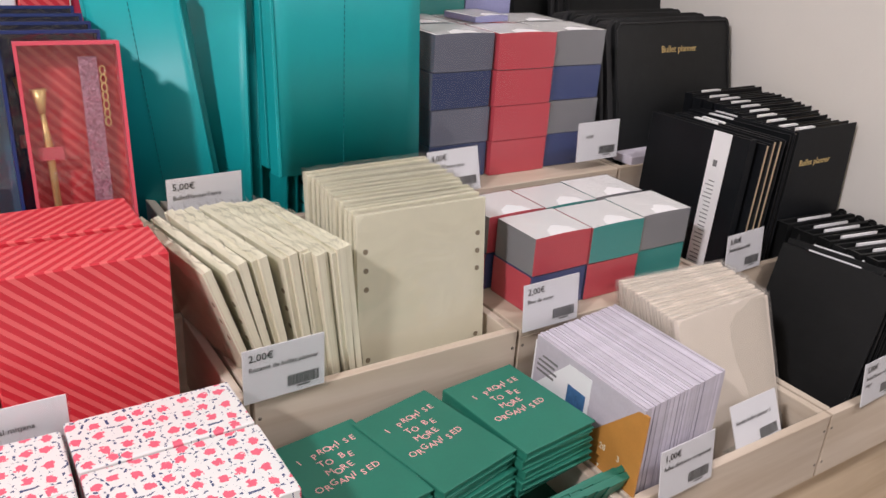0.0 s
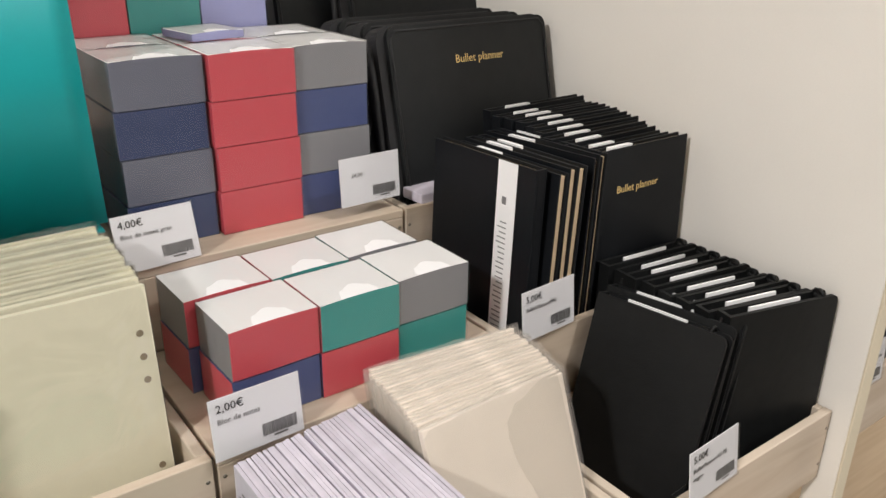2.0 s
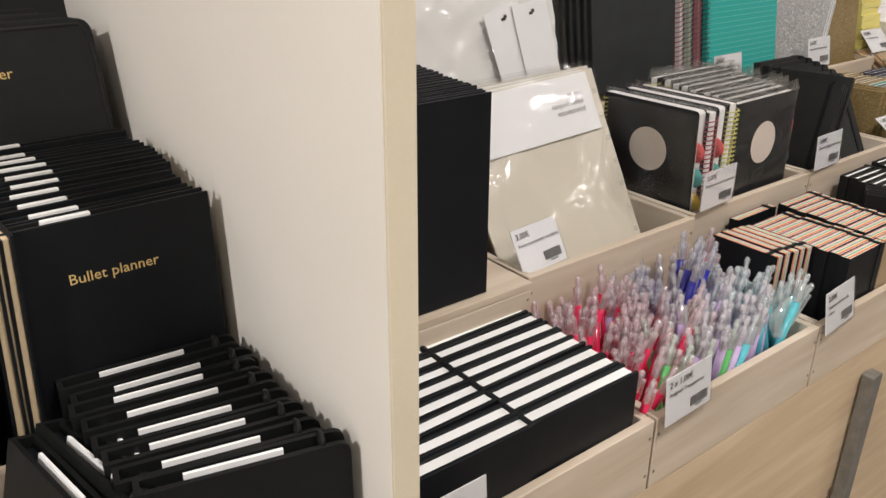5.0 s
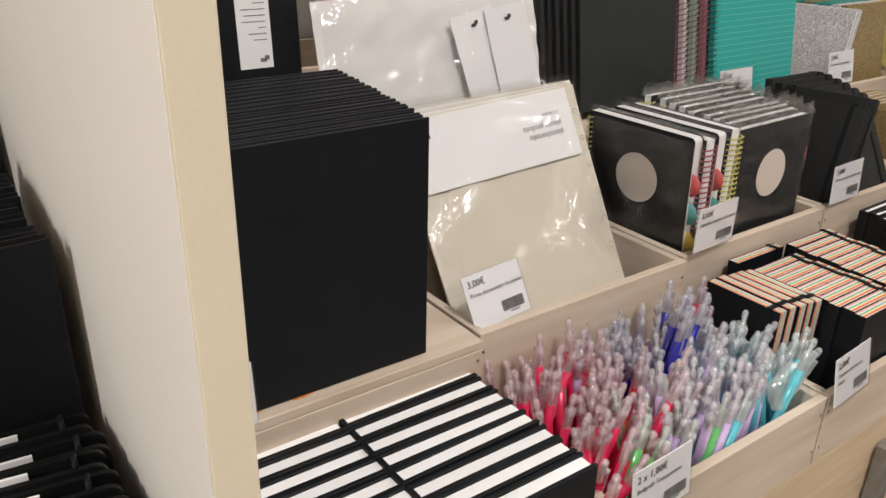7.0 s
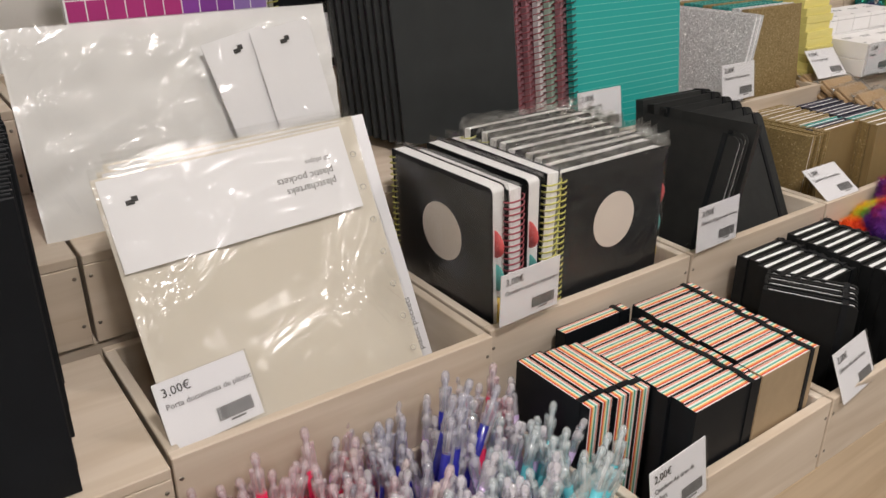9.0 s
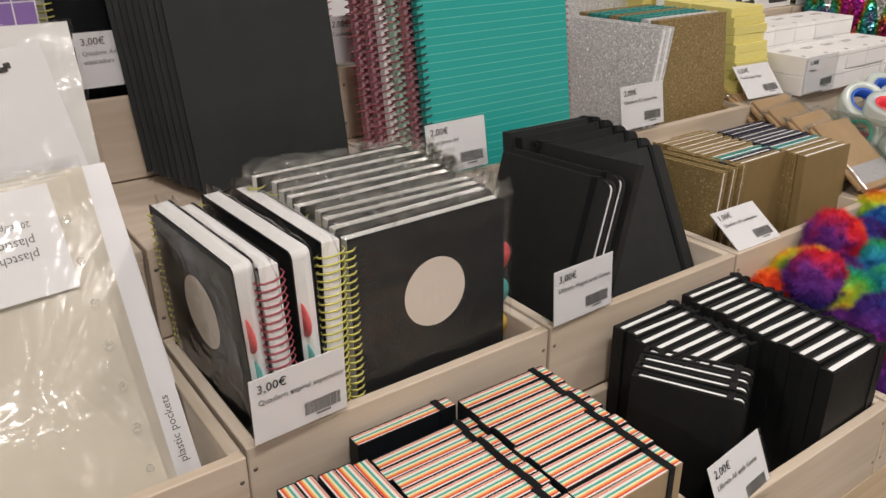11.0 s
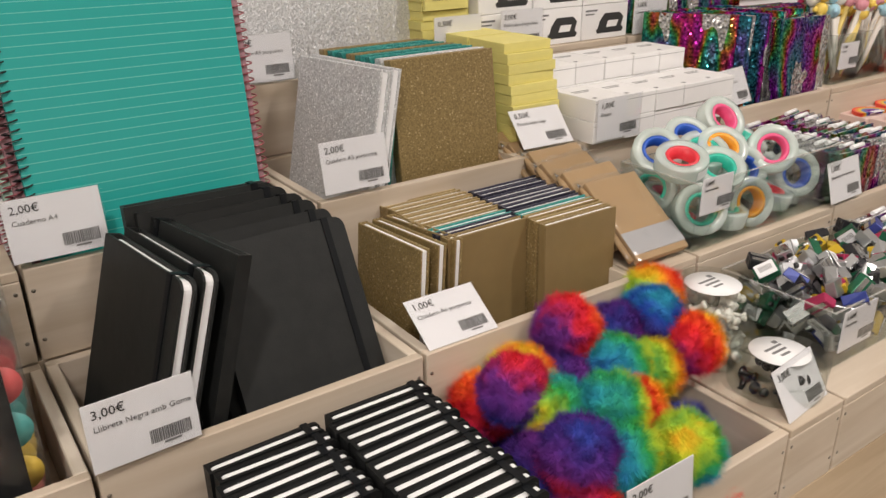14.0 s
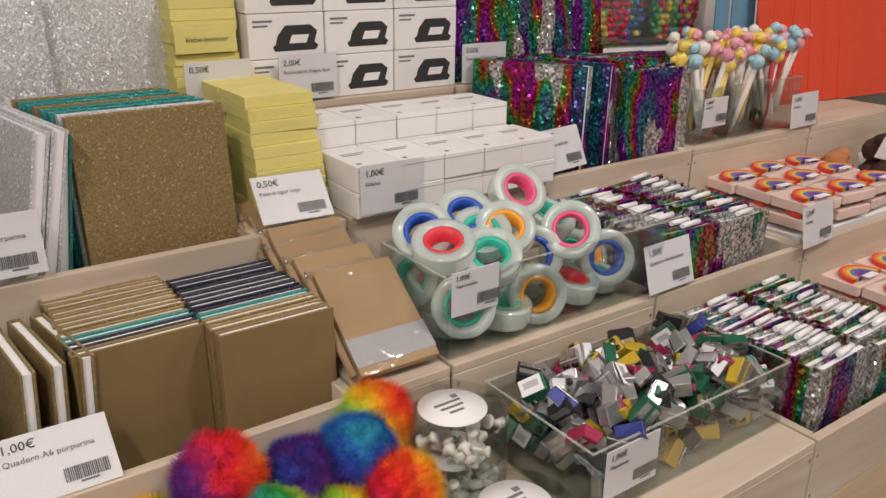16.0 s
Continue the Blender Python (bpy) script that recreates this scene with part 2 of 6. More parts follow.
def tube(bm, points, r, sides=6, closed=False):
    """Sweep a round section along points."""
    pts = [Vector(p) for p in points]
    rings = []
    n = len(pts)
    for i, p in enumerate(pts):
        a, b = pts[i - 1] if (i or closed) else p, pts[(i + 1) % n] if (i < n - 1 or closed) else p
        d = (b - a).normalized()
        u = d.orthogonal().normalized() if i == 0 else (u - d * u.dot(d)).normalized()
        w = d.cross(u)
        rad = r[i] if isinstance(r, (list, tuple)) else r
        rings.append([bm.verts.new(p + (u * math.cos(2 * math.pi * k / sides) + w * math.sin(2 * math.pi * k / sides)) * rad) for k in range(sides)])
    for i in range(n if closed else n - 1):
        a, b = rings[i], rings[(i + 1) % n]
        for k in range(sides):
            bm.faces.new((a[k], a[(k + 1) % sides], b[(k + 1) % sides], b[k])).smooth = True
    if not closed:
        bm.faces.new(rings[0][::-1])
        bm.faces.new(rings[-1])
    return bm


def lathe(bm, profile, sides=24, axis="z", smooth=True):
    """Turn a profile of (radius, height) round the axis."""
    rings = []
    for r, h in profile:
        ring = []
        for k in range(sides):
            a = 2 * math.pi * k / sides
            p = (r * math.cos(a), r * math.sin(a), h)
            ring.append(bm.verts.new(p if axis == "z" else (p[0], p[2], p[1])))
        rings.append(ring)
    for a, b in zip(rings, rings[1:]):
        for k in range(sides):
            bm.faces.new((a[k], a[(k + 1) % sides], b[(k + 1) % sides], b[k])).smooth = smooth
    return bm


def rounded(bm, w, h, t, r, steps=4, y0=0.0, corners=(1, 1, 1, 1), index=0):
    """A plate of w by h with rounded corners (bl, br, tr, tl), standing in the xz plane, t thick along y."""
    pts = []
    for (cx, cz, a0), on in zip(((r, r, 180), (w - r, r, 270), (w - r, h - r, 0), (r, h - r, 90)), corners):
        if on:
            pts += [(cx + r * math.cos(radians(a0 + 90 * k / steps)), cz + r * math.sin(radians(a0 + 90 * k / steps))) for k in range(steps + 1)]
        else:
            pts.append((0 if cx == r else w, 0 if cz == r else h))
    f = [bm.verts.new((x, y0, z)) for x, z in pts]
    g = [bm.verts.new((x, y0 + t, z)) for x, z in pts]
    fs = [bm.faces.new(f), bm.faces.new(g[::-1])]
    for i in range(len(pts)):
        j = (i + 1) % len(pts)
        fs.append(bm.faces.new((f[j], f[i], g[i], g[j])))
    for q in fs:
        q.material_index = index
    return bm


def mesh_of(name, bm, material):
    bmesh.ops.recalc_face_normals(bm, faces=bm.faces)
    me = bpy.data.meshes.new(name)
    bm.to_mesh(me)
    bm.free()
    for m in material if isinstance(material, (list, tuple)) else (material,):
        me.materials.append(m)
    return me


def part(name, bm, material, parent, label=""):
    """One mesh object under a thing or a part."""
    ob = new(name, mesh_of(name, bm, material))
    ob.parent = parent
    return tagged(ob, label)


def piece(name, me, parent, m=None):
    """A part that shares a mesh that is already built."""
    ob = new(name, me)
    ob.parent = parent
    if m is not None:
        ob.matrix_basis = m
    return ob


def thing(name, label, category, m=None, group="", kind=""):
    ob = new(name)
    ob.empty_display_size = 0.02
    if m is not None:
        ob.matrix_basis = m
    return tagged(ob, label, category, group, kind)


def solid(name, bm, material, label, category, m=None, group="", kind=""):
    ob = new(name, mesh_of(name, bm, material))
    if m is not None:
        ob.matrix_basis = m
    return tagged(ob, label, category, group, kind)


TEXTS = {}


def text_mesh(words, size, material, align="LEFT", thick=0.00015, shear=0.0):
    """Lettering in the xz plane, facing -y."""
    key = (words, size, material.name, align, shear)
    if key not in TEXTS:
        c = bpy.data.curves.new("lettering", "FONT")
        c.body, c.size, c.align_x, c.extrude, c.shear, c.resolution_u = words, size, align, thick, shear, 2
        tmp = bpy.data.objects.new("lettering", c)
        me = bpy.data.meshes.new_from_object(tmp)
        me.transform(pose(0, 0, 0, 90))
        me.materials.clear()
        me.materials.append(material)
        bpy.data.objects.remove(tmp)
        TEXTS[key] = me
    return TEXTS[key]


BARS = {}


def barcode_mesh(w, h, seed):
    if seed not in BARS:
        r, bm, x = random.Random(seed), bmesh.new(), 0.0
        while x < w - 0.001:
            b = r.choice((0.0004, 0.0007, 0.001))
            bx(bm, x, min(w, x + b), -0.0003, 0, 0, h)
            x += b + r.choice((0.0004, 0.0006))
        bx(bm, w * 0.3, w * 0.7, -0.0003, 0, -0.0026, -0.0012)
        BARS[seed] = mesh_of("barcode", bm, GREYINK)
    return BARS[seed]


TAG_MESH = {}


def price_tag(m, price, words, label="white printed price tag in a clear plastic sleeve", w=0.075, h=0.052, second=""):
    """A price card with its lettering, in a clear sleeve, on a clear foot. m: pose of its lower left corner."""
    t = thing("price_tag", label, "price tag", m)
    if (w, h) not in TAG_MESH:
        TAG_MESH[w, h] = (mesh_of("card", box(0, w, 0, 0.0008, 0, h), CARD), mesh_of("sleeve", box(-0.0015, w + 0.0015, -0.0012, -0.0009, -0.001, h + 0.001), TAGFILM),
                          mesh_of("foot", box(0.004, w - 0.004, 0.001, 0.022, 0, 0.0008, 0.0003), ACRYLIC))
    for name, me in zip(("card", "sleeve", "foot"), TAG_MESH[w, h]):
        piece(name, me, t)
    k = w / 0.075
    if price:
        piece("price_lettering", text_mesh(price, 0.0096 * k, INK), t, pose(0.005 * k, -0.0004, h - 0.0118 * k))
    if words:
        piece("name_lettering", text_mesh(words, 0.0063 * k, GREYINK), t, pose(0.005 * k, -0.0004, h - 0.0215 * k))
    if second:
        piece("name_lettering", text_mesh(second, 0.0063 * k, GREYINK), t, pose(0.005 * k, -0.0004, h - 0.0295 * k))
    piece("barcode", barcode_mesh(0.03, 0.0105, len(words) % 4), t, pose(w * 0.53, -0.0004, 0.0075))
    return t


# ---- setting ----
TIER_Y = {1: 0.39, 2: 0.576, 3: 0.762, 4: 0.948, 5: 1.134}
TIER_Z = {0: 0.878, 1: 0.964, 2: 1.05, 3: 1.136, 4: 1.222}


def structure(name, bm, material, label):
    return solid(name, bm, material, label, name.split("_")[0], kind="structure")


structure("floor", box(-3.2, 7.0, -4.2, 1.3, -0.1, 0), FLOOR, "brown-grey stone shop floor")
structure("wall_back", box(-3.2, 7.0, 1.16, 1.3, 0, 3.0), WALL, "off-white painted shop wall behind the shelves")
structure("wall_front", box(-3.2, 7.0, -4.2, -4.06, 0, 3.0), WALL, "off-white painted shop wall across the aisle")
structure("wall_west", box(-3.2, -3.06, -4.06, 1.16, 0, 3.0), WALL, "off-white painted end wall")
structure("wall_east", box(6.86, 7.0, -4.06, 1.16, 0, 3.0), WALL, "off-white painted end wall")
structure("ceiling", box(-3.2, 7.0, -4.2, 1.3, 3.0, 3.1), WALL, "white shop ceiling")

# housings made up for the unseen lamps
for lx, ly, lw, ld in LAMPS:
    cl = thing("ceiling_light", "white square ceiling light out of view, switched on", "ceiling light", pose(lx, ly, 2.94), group="ceiling lights")
    part("housing", box(-lw / 2 - 0.02, lw / 2 + 0.02, -ld / 2 - 0.02, ld / 2 + 0.02, 0.0, 0.0598, 0.002), PANEL, cl)


def panel(x0, x1):
    t = thing("divider_panel", "cream laminated divider panel with a pale edge band", "panel", kind="structure")
    part("board", box(x0, x1, 0.359, 1.158, 0.0, 2.2, 0.001), PANEL, t)
    part("edge_band", box(x0, x1, 0.3562, 0.3588, 0.0, 2.2, 0.0006), PANEL_EDGE, t, "pale yellow edge band")
    return t


panel(1.0695, 1.0905)


def display_base(x0, x1):
    """The stepped wooden stand under the crates, with its kick board."""
    t = thing("display_stand", "stepped pale wooden display stand holding the crates", "display stand")
    part("front_panel", box(x0, x1, TIER_Y[1] + 0.004, TIER_Y[1] + 0.022, 0.1, 0.64, 0.001), WOOD_D, t)
    part("front_rail", box(x0, x1, TIER_Y[1] + 0.001, TIER_Y[1] + 0.022, 0.643, 0.8765, 0.001), WOOD_D, t)
    part("kick_board", box(x0, x1, TIER_Y[1] + 0.05, TIER_Y[1] + 0.068, 0.0, 0.1), WOOD_D, t)
    for k in (1, 2, 3, 4):
        part("step", box(x0, x1, TIER_Y[k] + (0.022 if k == 1 else 0.003), TIER_Y[k + 1] + 0.003, TIER_Z[k - 1] - 0.02, TIER_Z[k - 1] - 0.0005), WOOD_X, t)
    return t


display_base(-1.2, 1.069)
display_base(1.091, 4.6)

CRATES = {}
SCREW = mesh_of("screw", lathe(bmesh.new(), [(0.0, -0.0006), (0.0017, -0.0004), (0.0019, 0.0)], 8, "y"), mat("screw_head", (0.25, 0.22, 0.18), 0.4, metal=0.7))


def crate(x0, x1, tier, shift=0.0, depth=None, closed=False):
    """An open crate of thin boards; closed: the crate turned over, as a plinth."""
    y0, z0, z1 = TIER_Y[tier] + shift, TIER_Z[tier - 1], TIER_Z[tier]
    d = depth or (TIER_Y[tier + 1] - TIER_Y[tier] - 0.001)
    w, h, b = x1 - x0 - 0.0016, z1 - z0, 0.0095
    name = "wooden_plinth" if closed else "wooden_crate"
    t = thing(name, "upturned pale wooden crate used as a plinth" if closed else "open pale wooden crate with thin plywood sides", "crate", pose(x0 + 0.0008, y0, z0), group="wooden crates")
    key = (round(w, 4), round(d, 4), closed)
    if key not in CRATES:
        r = 0.0009
        if closed:
            CRATES[key] = [("front_board", mesh_of("front_board", box(0, w, 0, b, 0.0005, h - b, r), WOOD_X)), ("top_board", mesh_of("top_board", box(0, w, 0, d, h - b + 0.0003, h, r), WOOD_X)),
                           ("side_board", mesh_of("side_board", box(0, b, b + 0.0003, d, 0.0005, h - b, r), WOOD_Y)), ("side_board", mesh_of("side_board", box(w - b, w, b + 0.0003, d, 0.0005, h - b, r), WOOD_Y))]
        else:
            CRATES[key] = [("front_board", mesh_of("front_board", box(0, w, 0, b, 0.0005, h, r), WOOD_X)), ("back_board", mesh_of("back_board", box(0, w, d - b, d, 0.0005, h, r), WOOD_X)),
                           ("side_board", mesh_of("side_board", box(0, b, b + 0.0003, d - b - 0.0003, 0.0005, h, r), WOOD_Y)), ("side_board", mesh_of("side_board", box(w - b, w, b + 0.0003, d - b - 0.0003, 0.0005, h, r), WOOD_Y)),
                           ("bottom_board", mesh_of("bottom_board", box(b + 0.0003, w - b - 0.0003, b + 0.0003, d - b - 0.0003, 0.0005, 0.006), WOOD_X))]
    for n, me in CRATES[key]:
        piece(n, me, t)
    for sx in (0.005, w - 0.005):
        for sz in (0.02, 0.066):
            piece("screw", SCREW, t, pose(sx, 0, sz))
    return t


L = -0.013
for x0, x1, tier, shift, closed in (
        (-0.39, -0.104, 1, L, False), (-0.102, 0.186, 1, L, False), (0.188, 0.474, 1, L, False), (0.476, 0.776, 1, L, False), (0.778, 1.066, 1, L, False),
        (-0.39, -0.104, 2, L, False), (-0.102, 0.186, 2, L, False), (0.188, 0.474, 2, L, False), (0.476, 0.776, 2, L, True), (0.778, 1.066, 2, L, False),
        (-0.39, -0.104, 3, L, False), (-0.102, 0.186, 3, L, False), (0.188, 0.474, 3, L, False), (0.476, 0.776, 3, L, True), (0.778, 1.066, 3, L, False),
        (-0.39, -0.104, 4, L, True), (-0.102, 0.186, 4, L, True), (0.188, 0.474, 4, L, True), (0.476, 0.776, 4, L, True), (0.778, 1.066, 4, L, False),
        (1.0945, 1.398, 1, 0, False), (1.4, 1.702, 1, 0, False), (1.704, 1.975, 1, 0, False), (1.977, 2.247, 1, 0, False), (2.249, 2.521, 1, 0, False),
        (2.523, 2.611, 1, 0, True), (2.613, 2.905, 1, 0, True), (2.907, 3.19, 1, 0, False), (3.192, 3.48, 1, 0, False), (3.482, 3.77, 1, 0, False),
        (1.0945, 1.388, 2, -0.017, True), (1.39, 1.686, 2, -0.008, False), (1.688, 1.976, 2, 0, False), (1.978, 2.248, 2, 0, False), (2.25, 2.521, 2, 0, False),
        (2.523, 2.611, 2, 0, True), (2.613, 2.881, 2, 0, True), (2.883, 3.16, 2, 0, False), (3.162, 3.45, 2, 0, False), (3.452, 3.74, 2, 0, False),
        (1.0945, 1.388, 3, 0, True), (1.39, 1.686, 3, 0, True), (1.688, 1.976, 3, 0, True), (1.978, 2.248, 3, 0, False), (2.25, 2.521, 3, 0, False),
        (2.523, 2.611, 3, 0, True), (2.613, 2.881, 3, 0, True), (2.883, 3.16, 3, 0, False), (3.162, 3.45, 3, 0, True), (3.452, 3.74, 3, 0, True),
        (1.0945, 1.388, 4, 0, True), (1.39, 1.686, 4, 0, False), (1.688, 1.976, 4, 0, False), (1.978, 2.248, 4, 0, False), (2.25, 2.521, 4, 0, False),
        (2.523, 2.611, 4, 0, True), (2.613, 2.881, 4, 0, True), (2.883, 3.16, 4, 0, True), (3.162, 3.45, 4, 0, True), (3.452, 3.74, 4, 0, True)):
    crate(x0, x1, tier, shift, closed=closed)


# ---- notebooks ----
def book(name, label, w, h, t, cover, pages, category="notebook", board=0.0022, over=0.003, r=0.0, elastic=None, spine="left", group="", cross=False):
    """A bound book that stands with its front cover towards -y, its lower left front corner at the origin. spine: left, right or bottom. cross: the band runs across."""
    ob = thing(name, label, category, group=group)
    bm = bmesh.new()
    if r:
        cs = {"left": (0, 1, 1, 0), "right": (1, 0, 0, 1), "bottom": (0, 0, 1, 1)}[spine]
        rounded(bm, w, h, board, r, 4, 0.0, cs)
        rounded(bm, w, h, board, r, 4, t - board, cs)
    else:
        bx(bm, 0, w, 0, board, 0, h, 0.0005)
        bx(bm, 0, w, t - board, t, 0, h, 0.0005)
    if spine == "left":
        bx(bm, 0, board, board, t - board, 0, h)
    elif spine == "right":
        bx(bm, w - board, w, board, t - board, 0, h)
    else:
        bx(bm, 0, w, board, t - board, 0, board)
    part("cover", bm, cover, ob)
    e = over
    x0, x1 = (board, w - e) if spine == "left" else ((e, w - board) if spine == "right" else (e, w - e))
    bm = bmesh.new()
    if r:
        rounded(bm, x1 - x0, h - 2 * e, t - 2 * board - 0.0004, max(0.002, r - e), 4, board + 0.0002, (0, 0, 1, 1))
        bm.transform(Matrix.Translation((x0, 0, e)))
    else:
        bx(bm, x0, x1, board + 0.0002, t - board - 0.0002, e, h - e)
    part("page_block", bm, pages, ob)
    if elastic:
        bm = bmesh.new()
        ex = w * 0.86 if spine != "right" else w * 0.14
        for y0, y1 in ((-0.0011, -0.0001), (t + 0.0001, t + 0.0011)):
            bx(bm, ex - 0.003, ex + 0.003, y0, y1, -0.0004, h + 0.001)
        bx(bm, ex - 0.003, ex + 0.003, -0.0001, t + 0.0001, h + 0.0002, h + 0.001)
        part("elastic_band", bm, elastic, ob)
    return ob


def row(ob, n, at, step, jitter=0.002, lean=0.0, yaw=0.0, seed=1, tilt=1.2):
    """Stand n copies of a thing one behind another, the first one being ob itself."""
    r = random.Random(seed)
    made = []
    for i in range(n):
        m = pose(at[0] + step[0] * i + r.uniform(-jitter, jitter), at[1] + step[1] * i, at[2] + step[2] * i + (r.uniform(0, jitter) if i else 0), lean + r.uniform(-tilt, 0) * 0.5, r.uniform(-tilt, tilt) * 0.3, yaw + r.uniform(-tilt, tilt))
        if i == 0:
            ob.matrix_basis = m
            made.append(ob)
        else:
            made.append(copy_thing(ob, m))
    return made


def wrap(ob, w, h, t, over=0.004, top=0.012, material=None, jag=0.003):
    """A clear film bag round a thing: two loose sheets that meet in a crimped, torn-looking top."""
    bm = bmesh.new()
    r = random.Random(round(w * 1e4 + h * 1e3))
    nx, nz = 14, 16
    for side in (-1, 1):
        grid = []
        for k in range(nz + 1):
            z = -0.001 + (h + top) * k / nz
            line = []
            for i in range(nx + 1):
                x = -over + (w + 2 * over) * i / nx
                edge = min(1.0, min(i, nx - i) / 1.0)
                lift = (t / 2 + 0.0012) * (1 if z < h else max(0.15, 1 - (z - h) / top)) * (0.25 + 0.75 * edge)
                dz = r.uniform(-jag, jag) if k == nz else 0
                crush = r.uniform(-0.0032, 0.0032) if z > h and jag > 0.002 else 0
                wave = 0.0011 * (1 + noise.noise((x * 26, z * 17 + x * 9, t * 300 + side)))
                line.append(bm.verts.new((x, t / 2 + crush + side * (lift + wave), z + dz)))
            grid.append(line)
        for a, b in zip(grid, grid[1:]):
            for i in range(nx):
                bm.faces.new((a[i], a[i + 1], b[i + 1], b[i])).smooth = True
    if jag > 0.003:
        crimp = bmesh.new()
        for q in range(2):
            low = [crimp.verts.new((-over + (w + 2 * over) * i / 24, t * (0.2 + 0.6 * q) + r.uniform(-0.002, 0.002), h - 0.001)) for i in range(25)]
            high = [crimp.verts.new((v.co.x + r.uniform(-0.002, 0.002), v.co.y + r.uniform(-0.005, 0.005), h + top * r.uniform(0.25, 0.8))) for v in low]
            for i in range(24):
                crimp.faces.new((low[i], low[i + 1], high[i + 1], high[i]))
        part("film_crimp", crimp, FILM_CRIMP, ob, "crumpled top of the film bag")
    return part("film_bag", bm, material or FILM, ob, "crinkled clear film bag")


F1, F2, F3, F4 = (TIER_Z[k] + 0.0065 for k in range(4))  # crate floors
TOP2, TOP3, TOP4 = TIER_Z[2] + 0.0005, TIER_Z[3] + 0.0005, TIER_Z[4] + 0.0005  # plinth tops


# ==== first bay ====
# boxes with a flower print
def flower_print(n, l, co):
    mp = n.new("ShaderNodeMapping")
    l.new(co, mp.inputs["Vector"])
    v1, v2, no = n.new("ShaderNodeTexVoronoi"), n.new("ShaderNodeTexVoronoi"), n.new("ShaderNodeTexNoise")
    v1.inputs["Scale"].default_value, v2.inputs["Scale"].default_value = 64, 64
    v1.voronoi_dimensions = v2.voronoi_dimensions = "2D"
    v1.inputs["Randomness"].default_value = 0.5
    v2.inputs["Randomness"].default_value = 0.5
    mp.inputs["Scale"].default_value = (1, 1, 1)
    no.inputs["Scale"].default_value = 300
    mul = n.new("ShaderNodeMath")
    mul.operation = "MULTIPLY_ADD"
    for v in (v1, v2, no):
        l.new(mp.outputs[0], v.inputs["Vector"])
    l.new(no.outputs["Fac"], mul.inputs[0])
    mul.inputs[1].default_value = 0.5
    l.new(v1.outputs["Distance"], mul.inputs[2])
    petal = ramp_of(n, l, mul.outputs[0], [(0.0, (1, 1, 1)), (0.5, (0, 0, 0))])
    v2.feature = "DISTANCE_TO_EDGE"
    leaf = ramp_of(n, l, v2.outputs["Distance"], [(0.0, (1, 1, 1)), (0.06, (0, 0, 0))])
    cut = ramp_of(n, l, no.outputs["Fac"], [(0.0, (0, 0, 0)), (0.54, (1, 1, 1))])
    m1, m2, lm = n.new("ShaderNodeMix"), n.new("ShaderNodeMix"), n.new("ShaderNodeMath")
    lm.operation = "MULTIPLY"
    l.new(leaf, lm.inputs[0])
    l.new(cut, lm.inputs[1])
    for m in (m1, m2):
        m.data_type = "RGBA"
    m1.inputs[6].default_value, m1.inputs[7].default_value = (0.78, 0.78, 0.76, 1), (0.035, 0.06, 0.16, 1)
    l.new(lm.outputs[0], m1.inputs[0])
    l.new(m1.outputs[2], m2.inputs[6])
    m2.inputs[7].default_value = (0.80, 0.14, 0.21, 1)
    l.new(petal, m2.inputs[0])
    return m2.outputs[2]


FLOWERS = pattern_mat("flower_print", flower_print, 0.45)
STRIPES_RED = pattern_mat("red_diagonal_stripes", lambda n, l, co: ramp_of(n, l, stripe_value(n, l, co, (0.62, -0.62, 0.62), 0.0078), [(0.0, (0.62, 0.03, 0.045)), (0.55, (0.78, 0.13, 0.13))]), 0.42)


def gift_box(label, w, d, h, lid, print_mat, m):
    t = thing("gift_box", label, "box", m, group="gift boxes")
    part("base", box(0.0012, w - 0.0012, 0.0012, d - 0.0012, 0, h - lid, 0.0008), print_mat, t)
    part("lid", box(0, w, 0, d, h - lid + 0.0004, h, 0.0012), print_mat, t)
    return t


for x, y, dw in ((0.040, 0.4875, 0.0), (0.041, 0.402, 0.001), (-0.088, 0.4735, 0.0), (-0.089, 0.402, 0.0)):
    gift_box("white gift box printed with small red flowers", 0.124 + dw, 0.0625 if y > 0.48 else (0.0825 if x > 0 else 0.07), 0.2, 0.055, FLOWERS, pose(x, y, F1, 0, 0, 0.5 if x > 0 else -0.6))
for x, y, d, h in ((0.004, 0.59, 0.06, 0.222), (0.0, 0.655, 0.068, 0.2235), (-0.13, 0.59, 0.06, 0.22), (-0.13, 0.655, 0.068, 0.22)):
    gift_box("red gift box with diagonal pink stripes", 0.131, d, h - 0.004, 0.16, STRIPES_RED, pose(x, y, F2, 0, 0, 1.0))

# gift sets with pen and ribbon, standing open-fronted
BLUE = mat("navy_card", (0.012, 0.03, 0.13), 0.45, vary=0.1, rand=0.1)
CORAL = mat("coral_card", (0.74, 0.10, 0.14), 0.5, vary=0.06)
GLITTERPINK = glitter_mat("pink_glitter", (0.62, 0.30, 0.42), 0.4)


